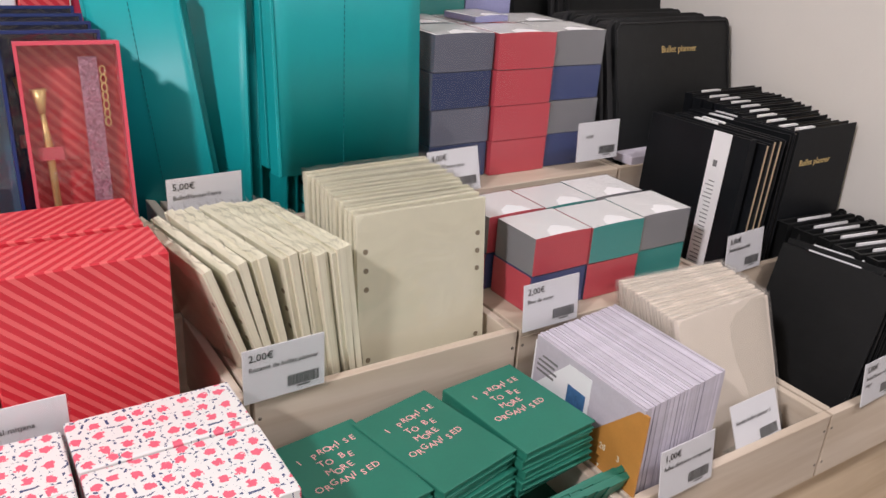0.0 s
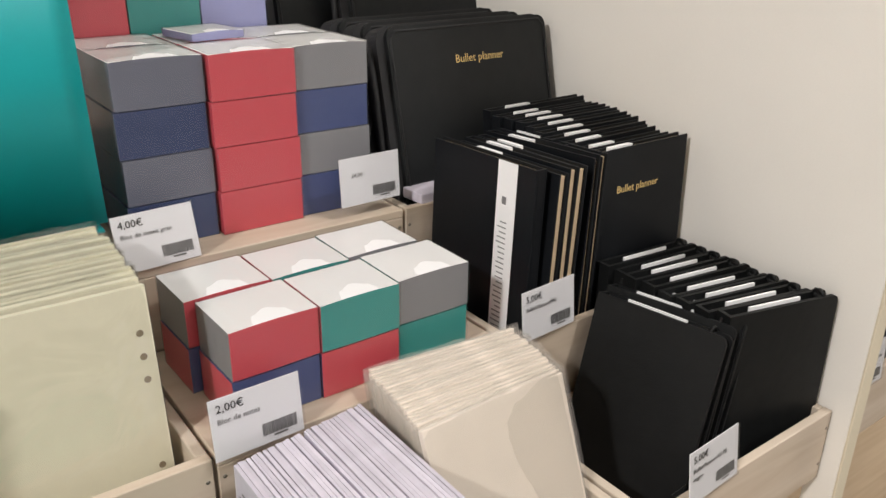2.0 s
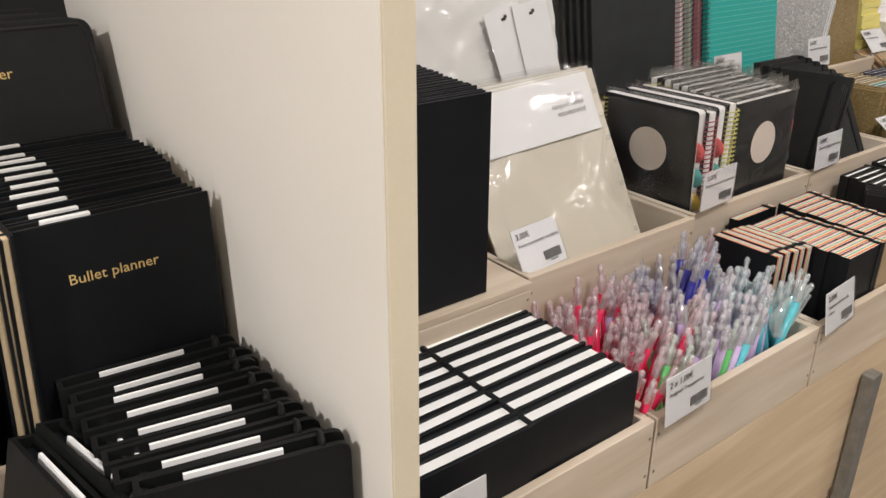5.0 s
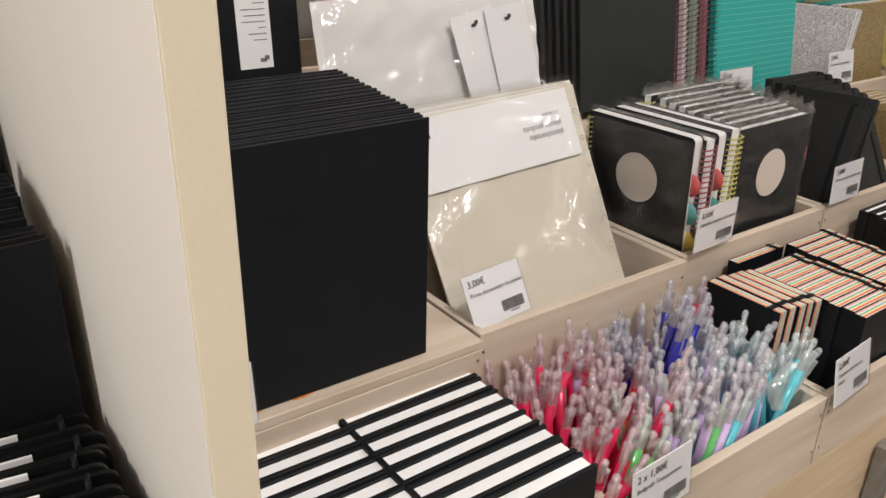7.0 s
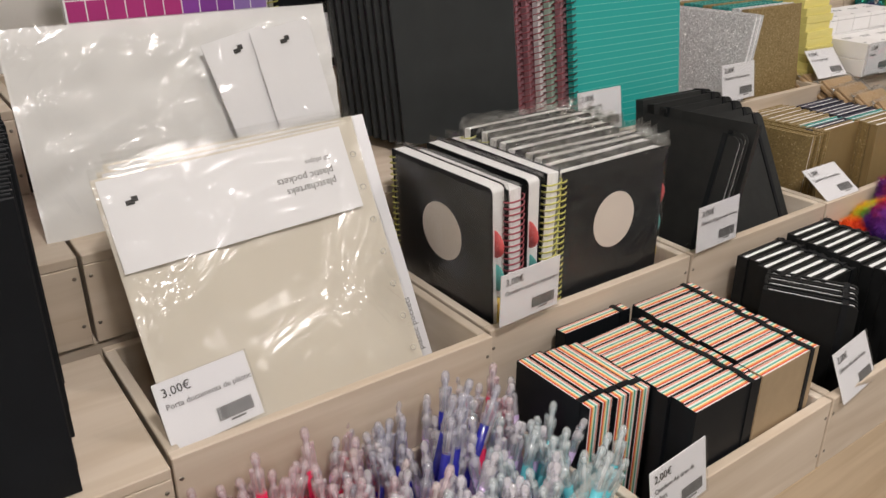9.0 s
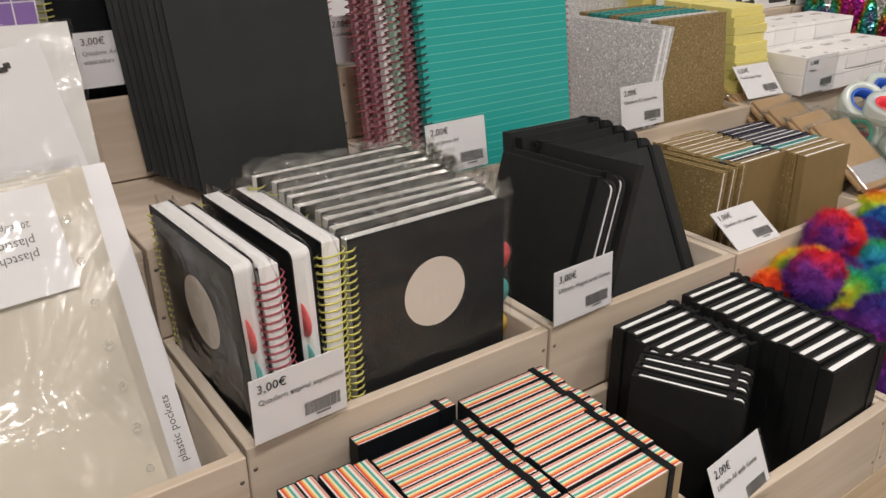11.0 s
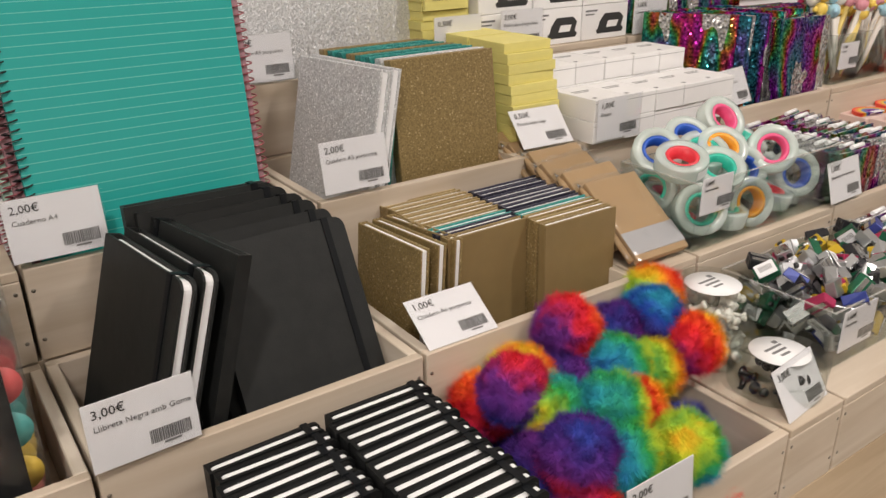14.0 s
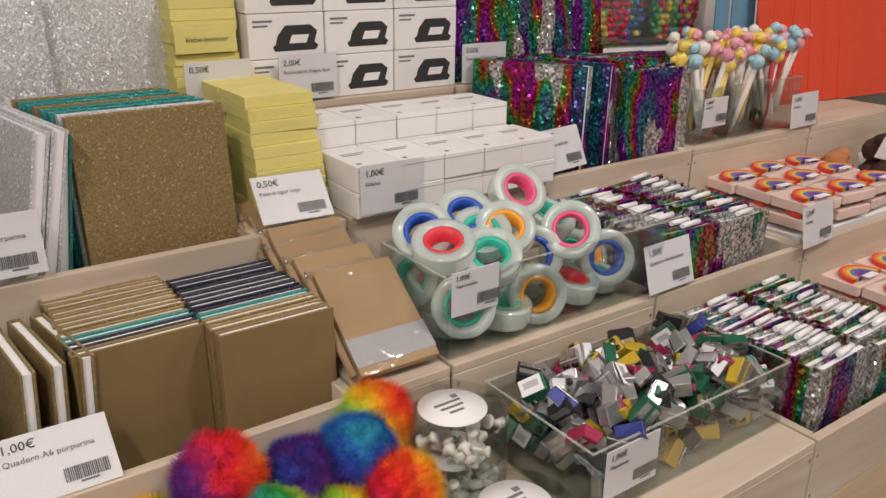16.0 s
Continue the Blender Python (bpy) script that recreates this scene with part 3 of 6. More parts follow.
def pen_set(rim, inner, ribbon, label, m):
    t = thing("pen_gift_set", label, "gift set", m, group="pen gift sets")
    w, h, d, b, up = 0.088, 0.262, 0.024, 0.003, 0.07
    bm = bmesh.new()
    for a in ((0, b, 0, d, 0, h), (w - b, w, 0, d, 0, h), (b, w - b, 0, d, h - b, h), (b, w - b, 0, d, 0, b)):
        bx(bm, *a)
    part("frame", bm, rim, t)
    part("back_card", box(b, w - b, d - 0.004, d, b, h - b), inner, t)
    bm = tube(bmesh.new(), [(0.02, 0.012, 0.05), (0.018, 0.012, 0.1 + up), (0.0165, 0.012, 0.128 + up)], [0.003, 0.0036, 0.0022], 8)
    tube(bm, [(0.0165, 0.012, 0.128 + up), (0.016, 0.012, 0.133 + up), (0.0155, 0.012, 0.15 + up)], [0.003, 0.004, 0.0075], 6)
    part("pen", bm, GOLD, t, "gold pen with a crystal end")
    part("pen_strap", box(0.008, 0.03, 0.0075, 0.009, 0.085 + up, 0.097 + up), CORAL, t)
    part("ribbon", box(0.052, 0.068, 0.011, 0.0135, 0.05, 0.178 + up), ribbon, t, "pink glitter ribbon")
    bm = bmesh.new()
    for k in range(7):
        tube(bm, [(0.072 + 0.0025 * math.cos(a), 0.012, 0.165 + up - 0.008 * k + 0.0042 * math.sin(a)) for a in [i * math.pi / 4 for i in range(8)]], 0.0008, 5, True)
    part("chain", bm, GOLD, t, "gold chain")
    part("window", box(b, w - b, 0.0006, 0.0009, b, h - b), FILM, t, "clear window")
    return t


pen_set(CORAL, STRIPES_RED, GLITTERPINK, "coral gift set with gold pen and glitter ribbon behind a window", pose(0.061, 0.765, F3 + 0.002, -7, 0, -4))
for k in range(1, 5):
    pen_set(BLUE, BLUE, STEEL, "navy blue gift set box in the row", pose(0.053 - 0.003 * k, 0.766 + 0.026 * k, F3 + 0.004 * k + 0.004, -7, 0, -4))
for k in range(3):
    pen_set(BLUE, mat("sea_print", (0.03, 0.16, 0.28), 0.5, vary=0.35, scale=60), STEEL, "navy blue gift set box with blue lining", pose(-0.036, 0.762 + 0.027 * k, F3 + 0.002, -7, 0, -2))

# teal folders, tall, some standing open like fans
def folder(label, w, h, m, bulge=0.006, stitched=True):
    t = thing("folder", label, "folder", m, group="teal folders")
    bm = bmesh.new()
    n = 10
    for s, y in ((0, 0.0), (1, 0.016)):
        a, b = [], []
        for i in range(n + 1):
            u = i / n
            yy = y + (1 if s else -1) * bulge * math.sin(math.pi * u)
            a.append((bm.verts.new((w * u, yy, 0)), bm.verts.new((w * u, yy, h))))
            b.append((bm.verts.new((w * u, yy + 0.0025, 0)), bm.verts.new((w * u, yy + 0.0025, h))))
        for i in range(n):
            for q in (a, b):
                bm.faces.new((q[i][0], q[i + 1][0], q[i + 1][1], q[i][1])).smooth = True
            for k in (0, 1):
                bm.faces.new((a[i][k], a[i + 1][k], b[i + 1][k], b[i][k]))
        for i in (0, n):
            bm.faces.new((a[i][0], a[i][1], b[i][1], b[i][0]))
    part("cover", bm, TEAL, t)
    bm = bmesh.new()
    bx(bm, -0.002, 0.002, -0.001, 0.0195, 0, h, 0.0008)
    part("spine", bm, TEAL, t)
    if stitched:
        bm = bmesh.new()
        for k in range(int(h / 0.006)):
            u = 0.42 + 0.06 * k * 0.006 / h
            y = -bulge * math.sin(math.pi * u) - 0.0006
            bx(bm, w * u, w * u + 0.0007, y, y + 0.0012, 0.003 + 0.006 * k, 0.0065 + 0.006 * k)
        part("stitching", bm, TEAL_DARK, t)
    return t


TEALS = "tall teal leatherette folder with a stitched seam"
for k in range(5):
    folder("teal leatherette folder lying flat under the standing ones", 0.128, 0.14, pose(0.342 - 0.001 * (k % 2), 0.776, F3 + 0.0195 + 0.0236 * k, -90, 0, 0.5 * (k % 3)), 0.0012, False)
folder(TEALS, 0.18, 0.3, pose(0.2955, 0.7665, 1.1755, -4, 0, 5), 0.0018)
folder(TEALS, 0.172, 0.3, pose(0.296, 0.80, 1.1755, -4, 0, 3), 0.0018, False)
folder(TEALS, 0.172, 0.3, pose(0.292, 0.83, 1.1755, -4, 0, 2), 0.0018, False)
folder(TEALS, 0.115, 0.31, pose(0.266, 0.905, F3, -2, 0, -66), 0.002, False)
folder(TEALS, 0.115, 0.31, pose(0.222, 0.905, F3, -2, -2, -62), 0.002, False)
folder(TEALS, 0.10, 0.297, pose(0.168, 0.862, F3, -3, -9, -34), 0.002)
PINKFOLD = mat("rose_cloth", (0.45, 0.02, 0.06), 0.6, vary=0.1)
gift_box("red gift box with diagonal pink stripes", 0.05, 0.05, 0.19, 0.15, STRIPES_RED, pose(0.09, 0.98, TOP4))
gift_box("red gift box with diagonal pink stripes", 0.045, 0.05, 0.19, 0.15, PINKFOLD, pose(0.142, 0.985, TOP4, 0, 0, -8))
gift_box("plain white gift box", 0.1, 0.05, 0.19, 0.15, CARD, pose(-0.012, 0.985, TOP4))

# punched planner refills: a straight pack and a leaning fan, in film
HOLE = mat("hole_shade", (0.25, 0.2, 0.13), 0.8)


def refill_pack(thick, splay=0.0):
    """splay: how much thicker the pack is at its open top."""
    t = thing("planner_refill", "pack of cream punched planner refill sheets in clear film", "paper pack", group="planner refills")
    bm = box(0, 0.146, 0, thick, 0, 0.2)
    for v in bm.verts:
        v.co.y *= 1 + splay * v.co.z / 0.2
    part("paper_block", bm, CREAM, t)
    for hx in (0.009, 0.137):
        for hz in (0.164, 0.145, 0.126, 0.052, 0.033, 0.014):
            # flat disc on the sheet, its dark colour painting the shade inside the hole
            bm = lathe(bmesh.new(), [(0.0, 0.0), (0.0028, 0.0), (0.0028, 0.0002), (0.0, 0.0002)], 10, "y", False)
            bm.transform(Matrix.Translation((hx, -0.0003, hz)))
            part("punch_hole", bm, HOLE, t)
    wrap(t, 0.146, 0.2, thick * (1 + splay), 0.002, 0.006, FILM_SOFT, jag=0.0025 if splay else 0.001)
    return t


refill = refill_pack(0.0062)
row(refill, 15, (0.3085, 0.594, F2 + 0.0135), (0.0, 0.0078, 0.0006), lean=-6, seed=11, tilt=1.5)
fan = refill_pack(0.0055, 0.5)
r = random.Random(12)
for i in range(14):
    m = pose(0.203 + 0.0058 * i, 0.744 - 0.0015 * i + r.uniform(-0.003, 0.003), F2 + r.uniform(0, 0.004), 6 + 13 * math.exp(-i / 5) + r.uniform(-0.5, 0.5), r.uniform(-0.8, 0.8), -80 + r.uniform(-1.5, 1.5))
    if i:
        copy_thing(fan, m)
    else:
        fan.matrix_basis = m

# memo cubes
PALETTE = {"red": (0.60, 0.075, 0.10), "teal": (0.04, 0.30, 0.28), "grey": (0.24, 0.24, 0.26), "navy": (0.035, 0.055, 0.14), "blue": (0.06, 0.085, 0.22), "lilac": (0.32, 0.33, 0.58), "slate": (0.14, 0.15, 0.20)}
EDGES = {k: mat("paper_edge_" + k, c, 0.6, vary=0.06, scale=30, bump=0.15, fine=300, stretch=(1, 1, 6)) for k, c in PALETTE.items()}
CUBES = {}


def memo_cube(front, left, w, d, h, m, curl=0.0, covered=False):
    key = (front, left, w, d, h, covered)
    if key not in CUBES:
        bm = bmesh.new()
        n = 6
        xs = [w * i / n for i in range(n + 1)]
        cur = [0.0 if covered else 0.0016 * math.sin(math.pi * i / n) * (1 if curl == 0 else curl) for i in range(n + 1)]
        f0, f1 = [bm.verts.new((x, -c * 0.6, 0)) for x, c in zip(xs, cur)], [bm.verts.new((x, -c * 0.6, h + c - 0.0008)) for x, c in zip(xs, cur)]
        b0, b1 = [bm.verts.new((x, d, 0)) for x in xs], [bm.verts.new((x, d, h - 0.0006)) for x in xs]
        for i in range(n):
            bm.faces.new((f0[i], f0[i + 1], f1[i + 1], f1[i])).material_index = 1
            bm.faces.new((f1[i], f1[i + 1], b1[i + 1], b1[i])).material_index = 0
            bm.faces.new((b0[i], b1[i], b1[i + 1], b0[i + 1])).material_index = 1
            bm.faces.new((f0[i], b0[i], b0[i + 1], f0[i + 1])).material_index = 0
        bm.faces.new((f0[0], f1[0], b1[0], b0[0])).material_index = 2
        bm.faces.new((f0[n], b0[n], b1[n], f1[n])).material_index = 2
        film = bmesh.new()
        bx(film, -0.0007, w + 0.0007, -0.0019, d + 0.0007, 0.0004, h + 0.0003)
        CUBES[key] = (mesh_of("paper_block", bm, (EDGES[front] if covered else PAPER, EDGES[front], EDGES[left])), mesh_of("film", film, FILM_CUBE))
    t = thing("memo_cube", f"white memo cube with {front} paper edges in clear film", "memo block", m, group="memo cubes")
    piece("paper_block", CUBES[key][0], t)
    tagged(piece("film", CUBES[key][1], t), "tight clear film")
    return t


for col, (top, low, lt, ll) in enumerate((("red", "blue", "grey", "red"), ("teal", "red", "red", "navy"), ("grey", "teal", "teal", "red"))):
    for dep in (0, 1):
        for lev, (c, s) in enumerate(((low, ll), (top, lt))):
            memo_cube(c, s, 0.0782, 0.066, 0.0438, pose(0.5035 + 0.0797 * col - 0.009 * dep + 0.001 * lev, 0.587 + 0.004 * (col == 2) + 0.0715 * dep, TOP2 + 0.0445 * lev, 0, 0, 1.2 - 0.8 * col), covered=lev == 0)
for col, (names, side) in enumerate(((("navy", "slate", "navy", "slate"), "slate"), (("red",) * 4, "red"), (("blue", "grey", "blue", "grey"), "slate"))):
    for dep in (0, 1):
        for lev, c in enumerate(names):
            memo_cube(c, side, 0.0875 if col == 1 else 0.085, 0.078, 0.0443, pose(0.4965 + 0.0885 * col + (0.001 if lev % 2 else -0.0005), (0.7925 if col != 1 else 0.787) + 0.0825 * dep + 0.001 * lev, TOP3 + 0.0447 * lev, 0, 0, 0.8 - 1.2 * col), covered=lev < 3)
memo_cube("lilac", "lilac", 0.06, 0.06, 0.008, pose(0.60, 0.865, TOP3 + 0.1795, 0, 0, 10))
for col, c in enumerate(("red", "teal", "lilac")):
    for lev in range(2):
        memo_cube(c, c, 0.078, 0.075, 0.085, pose(0.489 + 0.0795 * col, 0.962, TOP4 + 0.0865 * lev, 0, 0, 0.5))


# soft black document bags
def bag(m, label="black nylon document bag with rounded corners and side zip"):
    t = thing("document_bag", label, "bag", m, group="document bags")
    w, h, d = 0.248, 0.27, 0.038
    bm = bmesh.new()
    rounded(bm, w, h, 0.006, 0.013, 6, 0.0)
    part("front_panel", bm, BAGSKIN_SHEEN, t)
    bm = bmesh.new()
    rounded(bm, w + 0.012, h + 0.002, d - 0.012, 0.02, 6, 0.006)
    bm.transform(Matrix.Translation((-0.011, 0, 0.0)))
    part("gusset", bm, NYLON, t)
    edge = [(0.004, -0.0006, 0.008), (0.004, -0.0006, h - 0.014), (0.012, -0.0006, h - 0.005), (w - 0.012, -0.0006, h - 0.005), (w - 0.004, -0.0006, h - 0.014), (w - 0.004, -0.0006, 0.008)]
    part("piping", tube(bmesh.new(), edge, 0.0014, 6), NYLON, t)
    bm = bmesh.new()
    rounded(bm, w, h, 0.006, 0.013, 6, d - 0.006)
    part("back_panel", bm, BAGSKIN_SHEEN, t)
    bm = tube(bmesh.new(), [(-0.0112, 0.019, 0.02 + 0.02 * k) for k in range(12)], 0.0022, 6)
    part("zip", bm, NYLON, t)
    bm = bmesh.new()
    tube(bm, [(-0.012, 0.019, 0.05), (-0.018, 0.014, 0.12), (-0.016, 0.013, 0.2), (-0.012, 0.019, 0.25)], 0.004, 6)
    part("strap", bm, NYLON, t)
    piece("lettering", text_mesh("Bullet planner", 0.0137, GOLD, "CENTER"), t, pose(0.1325, -0.0001, 0.2225))
    return t


bag(pose(0.806, 0.765, F3 + 0.002, -13, 0, 2))
bag(pose(0.801, 0.807, F3 + 0.002, -13, 0, 2))
bag(pose(0.792, 0.848, F3 + 0.002, -12, 0, 3))
bag(pose(0.86, 0.965, F4 + 0.01, -10, 0, 0))
bag(pose(0.76, 0.975, F4 + 0.012, -10, 3, 14))
solid("paper_slip", box(0, 0.05, 0, 0.0012, 0, 0.06), CARD, "white paper slip on a thin cord", "label", pose(0.73, 0.955, TOP4 + 0.02, -8, -16, 8))
solid("paper_wallet", box(0, 0.07, 0, 0.035, 0, 0.012, 0.001), LILAC, "lilac card wallet lying behind the board", "wallet", pose(0.802, 0.752, TIER_Z[3] - 0.001, 0, 0, 3))

# planners in black, one row facing the aisle, one row facing sideways
PLANNER = "black hardback planner with gold lettering and cream pages"


def planner(spine="left", band=True):
    ob = book("planner", PLANNER, 0.152, 0.21, 0.0142, BLACK, BEIGE, "planner", 0.0024, 0.0035, spine=spine, group="black planners")
    if spine == "left":
        piece("lettering", text_mesh("Bullet planner", 0.0119, GOLD, "CENTER"), ob, pose(0.0725, -0.0001, 0.1605))
        part("paper_band", box(0.03, 0.064, 0.004, 0.0102, 0.207, 0.2112), PAPER, ob, "white paper band")
    return ob


pl = planner()
row(pl, 1, (0.907, 0.588, F2 + 0.034), (0, 0, 0), lean=-2, seed=3, tilt=0.3)
pl2 = planner()
row(pl2, 9, (0.905, 0.608, F2 + 0.032), (-0.0016, 0.0158, 0.0022), lean=-2.5, seed=13, jitter=0.004)
ps = planner("right")
part("paper_band", box(0.1, 0.127, -0.0004, -0.0001, 0.0, 0.21), PAPER, ps, "white paper band with small print")
bm = bmesh.new()
rb = random.Random(5)
for k in range(24):
    bx(bm, 0.112 - rb.uniform(0.004, 0.009), 0.1165, -0.0006, -0.0004, 0.02 + 0.0055 * k, 0.0212 + 0.0055 * k)
bx(bm, 0.108, 0.114, -0.0006, -0.0004, 0.166, 0.174)
part("small_print", bm, GREYINK, ps)
ps.matrix_basis = pose(0.799, 0.732, F2 + 0.036, -2, 0, -87)
pf = planner("left")
row(pf, 5, (0.819, 0.726, F2 + 0.03), (0.0155, 0.0015, 0.001), lean=-2.5, yaw=-86, seed=21, tilt=2.0)

# leatherette planners with a pen loop, a row and three leaning ones
lb = book("leather_planner", "black leatherette planner with a white paper band", 0.138, 0.203, 0.019, LEATHER, BLACK, "planner", 0.004, 0.008, r=0.008, group="black leatherette planners")
part("paper_band", box(0.03, 0.094, 0.0076, 0.01, 0.196, 0.2045), PAPER, lb, "white paper band")
part("pen_loop", tube(bmesh.new(), [(0.12, 0.0095 + 0.006 * math.cos(a), 0.203 + 0.004 * math.sin(a)) for a in [i * math.pi / 4 for i in range(8)]], 0.002, 5, True), LEATHER, lb)
r = random.Random(5)
for i in range(8):
    yaw = -13.5 + 1.25 * i + r.uniform(-0.6, 0.6)
    m = pose(1.0585 - 0.138 * math.cos(radians(yaw)) + r.uniform(-0.004, 0.003), 0.392 + 0.0237 * i - 0.138 * math.sin(radians(yaw)), F1 + 0.003 + r.uniform(0, 0.004), -1 + r.uniform(-0.4, 0.2), r.uniform(-0.3, 0.3), yaw)
    if i:
        copy_thing(lb, m)
    else:
        lb.matrix_basis = m
lo = copy_thing(lb, pose(0, 0, 0))
row(lo, 3, (0.823, 0.539, F1 + 0.006), (0.0215, 0.004, 0.0), lean=-15, yaw=-79, seed=15, tilt=1.5)


# green notebooks, lying and standing
def green_book(m, words=True):
    t = thing("green_notebook", "green pocket notebook with pink printed slogan", "notebook", m, group="green notebooks")
    bm = bmesh.new()
    w, h, d = 0.088, 0.118, 0.009
    bx(bm, 0, w, 0, h, 0, 0.0018, 0.0004)
    bx(bm, 0, w, 0, h, d - 0.0018, d, 0.0004)
    bx(bm, 0, 0.0018, 0, h, 0.0018, d - 0.0018)
    part("cover", bm, GREEN, t)
    part("page_block", box(0.0018, w - 0.002, 0.002, h - 0.002, 0.002, d - 0.002), GREEN, t)
    if words:
        rl = random.Random(2)
        for i, (s, x) in enumerate((("I PROMISE", 0.016), ("TO BE", 0.029), ("MORE", 0.029), ("ORGANISED", 0.011))):
            for k, c in enumerate(s):
                step = 0.0068 if s == "ORGANISED" else 0.0067
                if c != " ":
                    lift = 0.0017 * math.sin(k * 2.3 + i) + 0.0006 * k * (i == 0)
                    piece("letter", text_mesh(c, 0.0098, PINK, "CENTER"), t, pose(x + 0.003 + step * k - 0.0012 * (c == "I"), h - 0.031 - 0.0128 * i + lift, d + 0.0001, -90, 0, rl.uniform(-8, 8)))
    return t


r = random.Random(8)
for x, y, yaw, n, z in ((0.3805, 0.4225, 6, 5, 0.9725), (0.291, 0.414, 12, 5, 0.972), (0.2, 0.411, 8, 6, 0.9605)):
    for k in range(n):
        green_book(pose(x + (r.uniform(-0.003, 0.003) if k < n - 1 else 0), y + (r.uniform(-0.003, 0.003) if k < n - 1 else 0), z + 0.0102 * k, r.uniform(-0.3, 0.3), 0, yaw + (r.uniform(-3, 3) if k < n - 1 else 0)), k == n - 1)
gs = green_book(pose(0, 0, 0), False)
row(gs, 7, (0.368, 0.388, 0.885), (0.0145, 0.0, 0.0), seed=17, lean=0, tilt=2)
for i, o in enumerate([gs] + [q for q in scene.objects if q.name.startswith("green_notebook") and q.parent is None][-6:]):
    o.matrix_basis = pose(0.37 + 0.014 * i, 0.389, 0.985 - 0.0005 * i, -68, 0, 4)
for k in range(9):
    green_book(pose(0.198 + (k % 3) * 0.09, 0.395, F1 + 0.011 * (k // 3) + 0.0002, 0, 0, r.uniform(-1, 1)), False)

# scrapbook sheets standing on edge, with printed cover
OCHRE = mat("ochre_print", (0.52, 0.24, 0.05), 0.5, vary=0.1, scale=40)
scrap = thing("paper_pad", "pad of lilac scrapbook sheets standing on edge", "paper pad", group="scrapbook pads")
part("paper_block", box(0, 0.003, 0, 0.152, 0, 0.152), LILAC, scrap)
row(scrap, 33, (0.481, 0.388, F1 + 0.0185), (0.00352, 0.0003, 0.00012), seed=19, jitter=0.0011, tilt=0.5)
cov = thing("paper_pad", "scrapbook pad with an ochre printed cover and white label", "paper pad", pose(0.4785, 0.383, F1 + 0.012, 0, 1, -1), group="scrapbook pads")
part("cover", box(0, 0.0024, 0, 0.155, 0, 0.155, 0.0004), OCHRE, cov, "ochre cover with pale numbers")
part("label_strip", box(-0.0016, -0.0006, 0.073, 0.160, 0.07, 0.151), CARD, cov, "white printed label card")
bm = bmesh.new()
for k in range(4):
    bx(bm, -0.0021, -0.0017, 0.122 + 0.004 * (k % 2), 0.153, 0.138 - 0.006 * k, 0.1405 - 0.006 * k)
part("small_print", bm, GREYINK, cov)
part("label_picture", box(-0.0021, -0.0017, 0.078, 0.104, 0.1, 0.13), mat("label_blue", (0.05, 0.14, 0.3), 0.5, vary=0.5, scale=120), cov)
for k in range(4):
    for j in range(6):
        piece("number", text_mesh(str((7 + 5 * j + 9 * k) % 30 + 1), 0.009, CREAM), cov, pose(-0.0001, 0.148 - 0.024 * j, 0.09 - 0.024 * k, 0, 0, -90))

# cream translucent sleeves, stacked and slipping forward
VELLUM = mat("vellum", (0.72, 0.645, 0.555), 0.4, vary=0.05, scale=25, bump=0.3, rand=0.05, coat=0.3)
VELLUM_FILM = film_mat("sleeve_film", rough=0.25, wrinkle=0.5, scale=30, gloss=0.035, milk=0.1, haze=(0.80, 0.74, 0.68), depth=0.003)
slv = thing("vellum_sleeve", "cream translucent sleeve pack in shiny film", "sleeve pack", group="vellum sleeves")
part("paper_block", box(0, 0.15, 0, 0.0062, 0, 0.19, 0.0006), VELLUM, slv)
wrap(slv, 0.15, 0.19, 0.0062, 0.006, 0.004, VELLUM_FILM, jag=0.0012)
r = random.Random(23)
for i in range(17):
    m = pose(0.603 + r.uniform(-0.0015, 0.0015) + 0.0006 * i, 0.397 + 0.0066 * i, F1 + 0.012 + (r.uniform(0, 0.0025) if i else 0.004), -22 + 0.15 * i, 1.0 - 0.1 * i, (3 if i == 0 else 0.5) - 0.4 * i + r.uniform(-0.5, 0.5))
    if i:
        copy_thing(slv, m)
    else:
        slv.matrix_basis = m

# ==== second bay, front and second tier ====
a4 = book("large_notebook", "large square black hardback notebook", 0.236, 0.2105, 0.0115, BLACK, PAPER, board=0.0027, over=0.0026, group="large black notebooks")
row(a4, 15, (1.0965, 0.571, TOP2), (0.0016, 0.0126, 0.0), seed=4, jitter=0.0017, tilt=0.6)

sq = book("square_notebook", "small square black hardback notebook with white pages", 0.137, 0.1385, 0.0205, BLACK, PAPER, board=0.0041, over=0.0025, group="small square notebooks")
row(sq, 8, (1.238, 0.401, F1), (0, 0.0208, 0), seed=6, jitter=0.001)
row(copy_thing(sq, pose(0, 0, 0)), 8, (1.1055, 0.401, F1), (-0.0005, 0.0208, 0), seed=7, jitter=0.001)

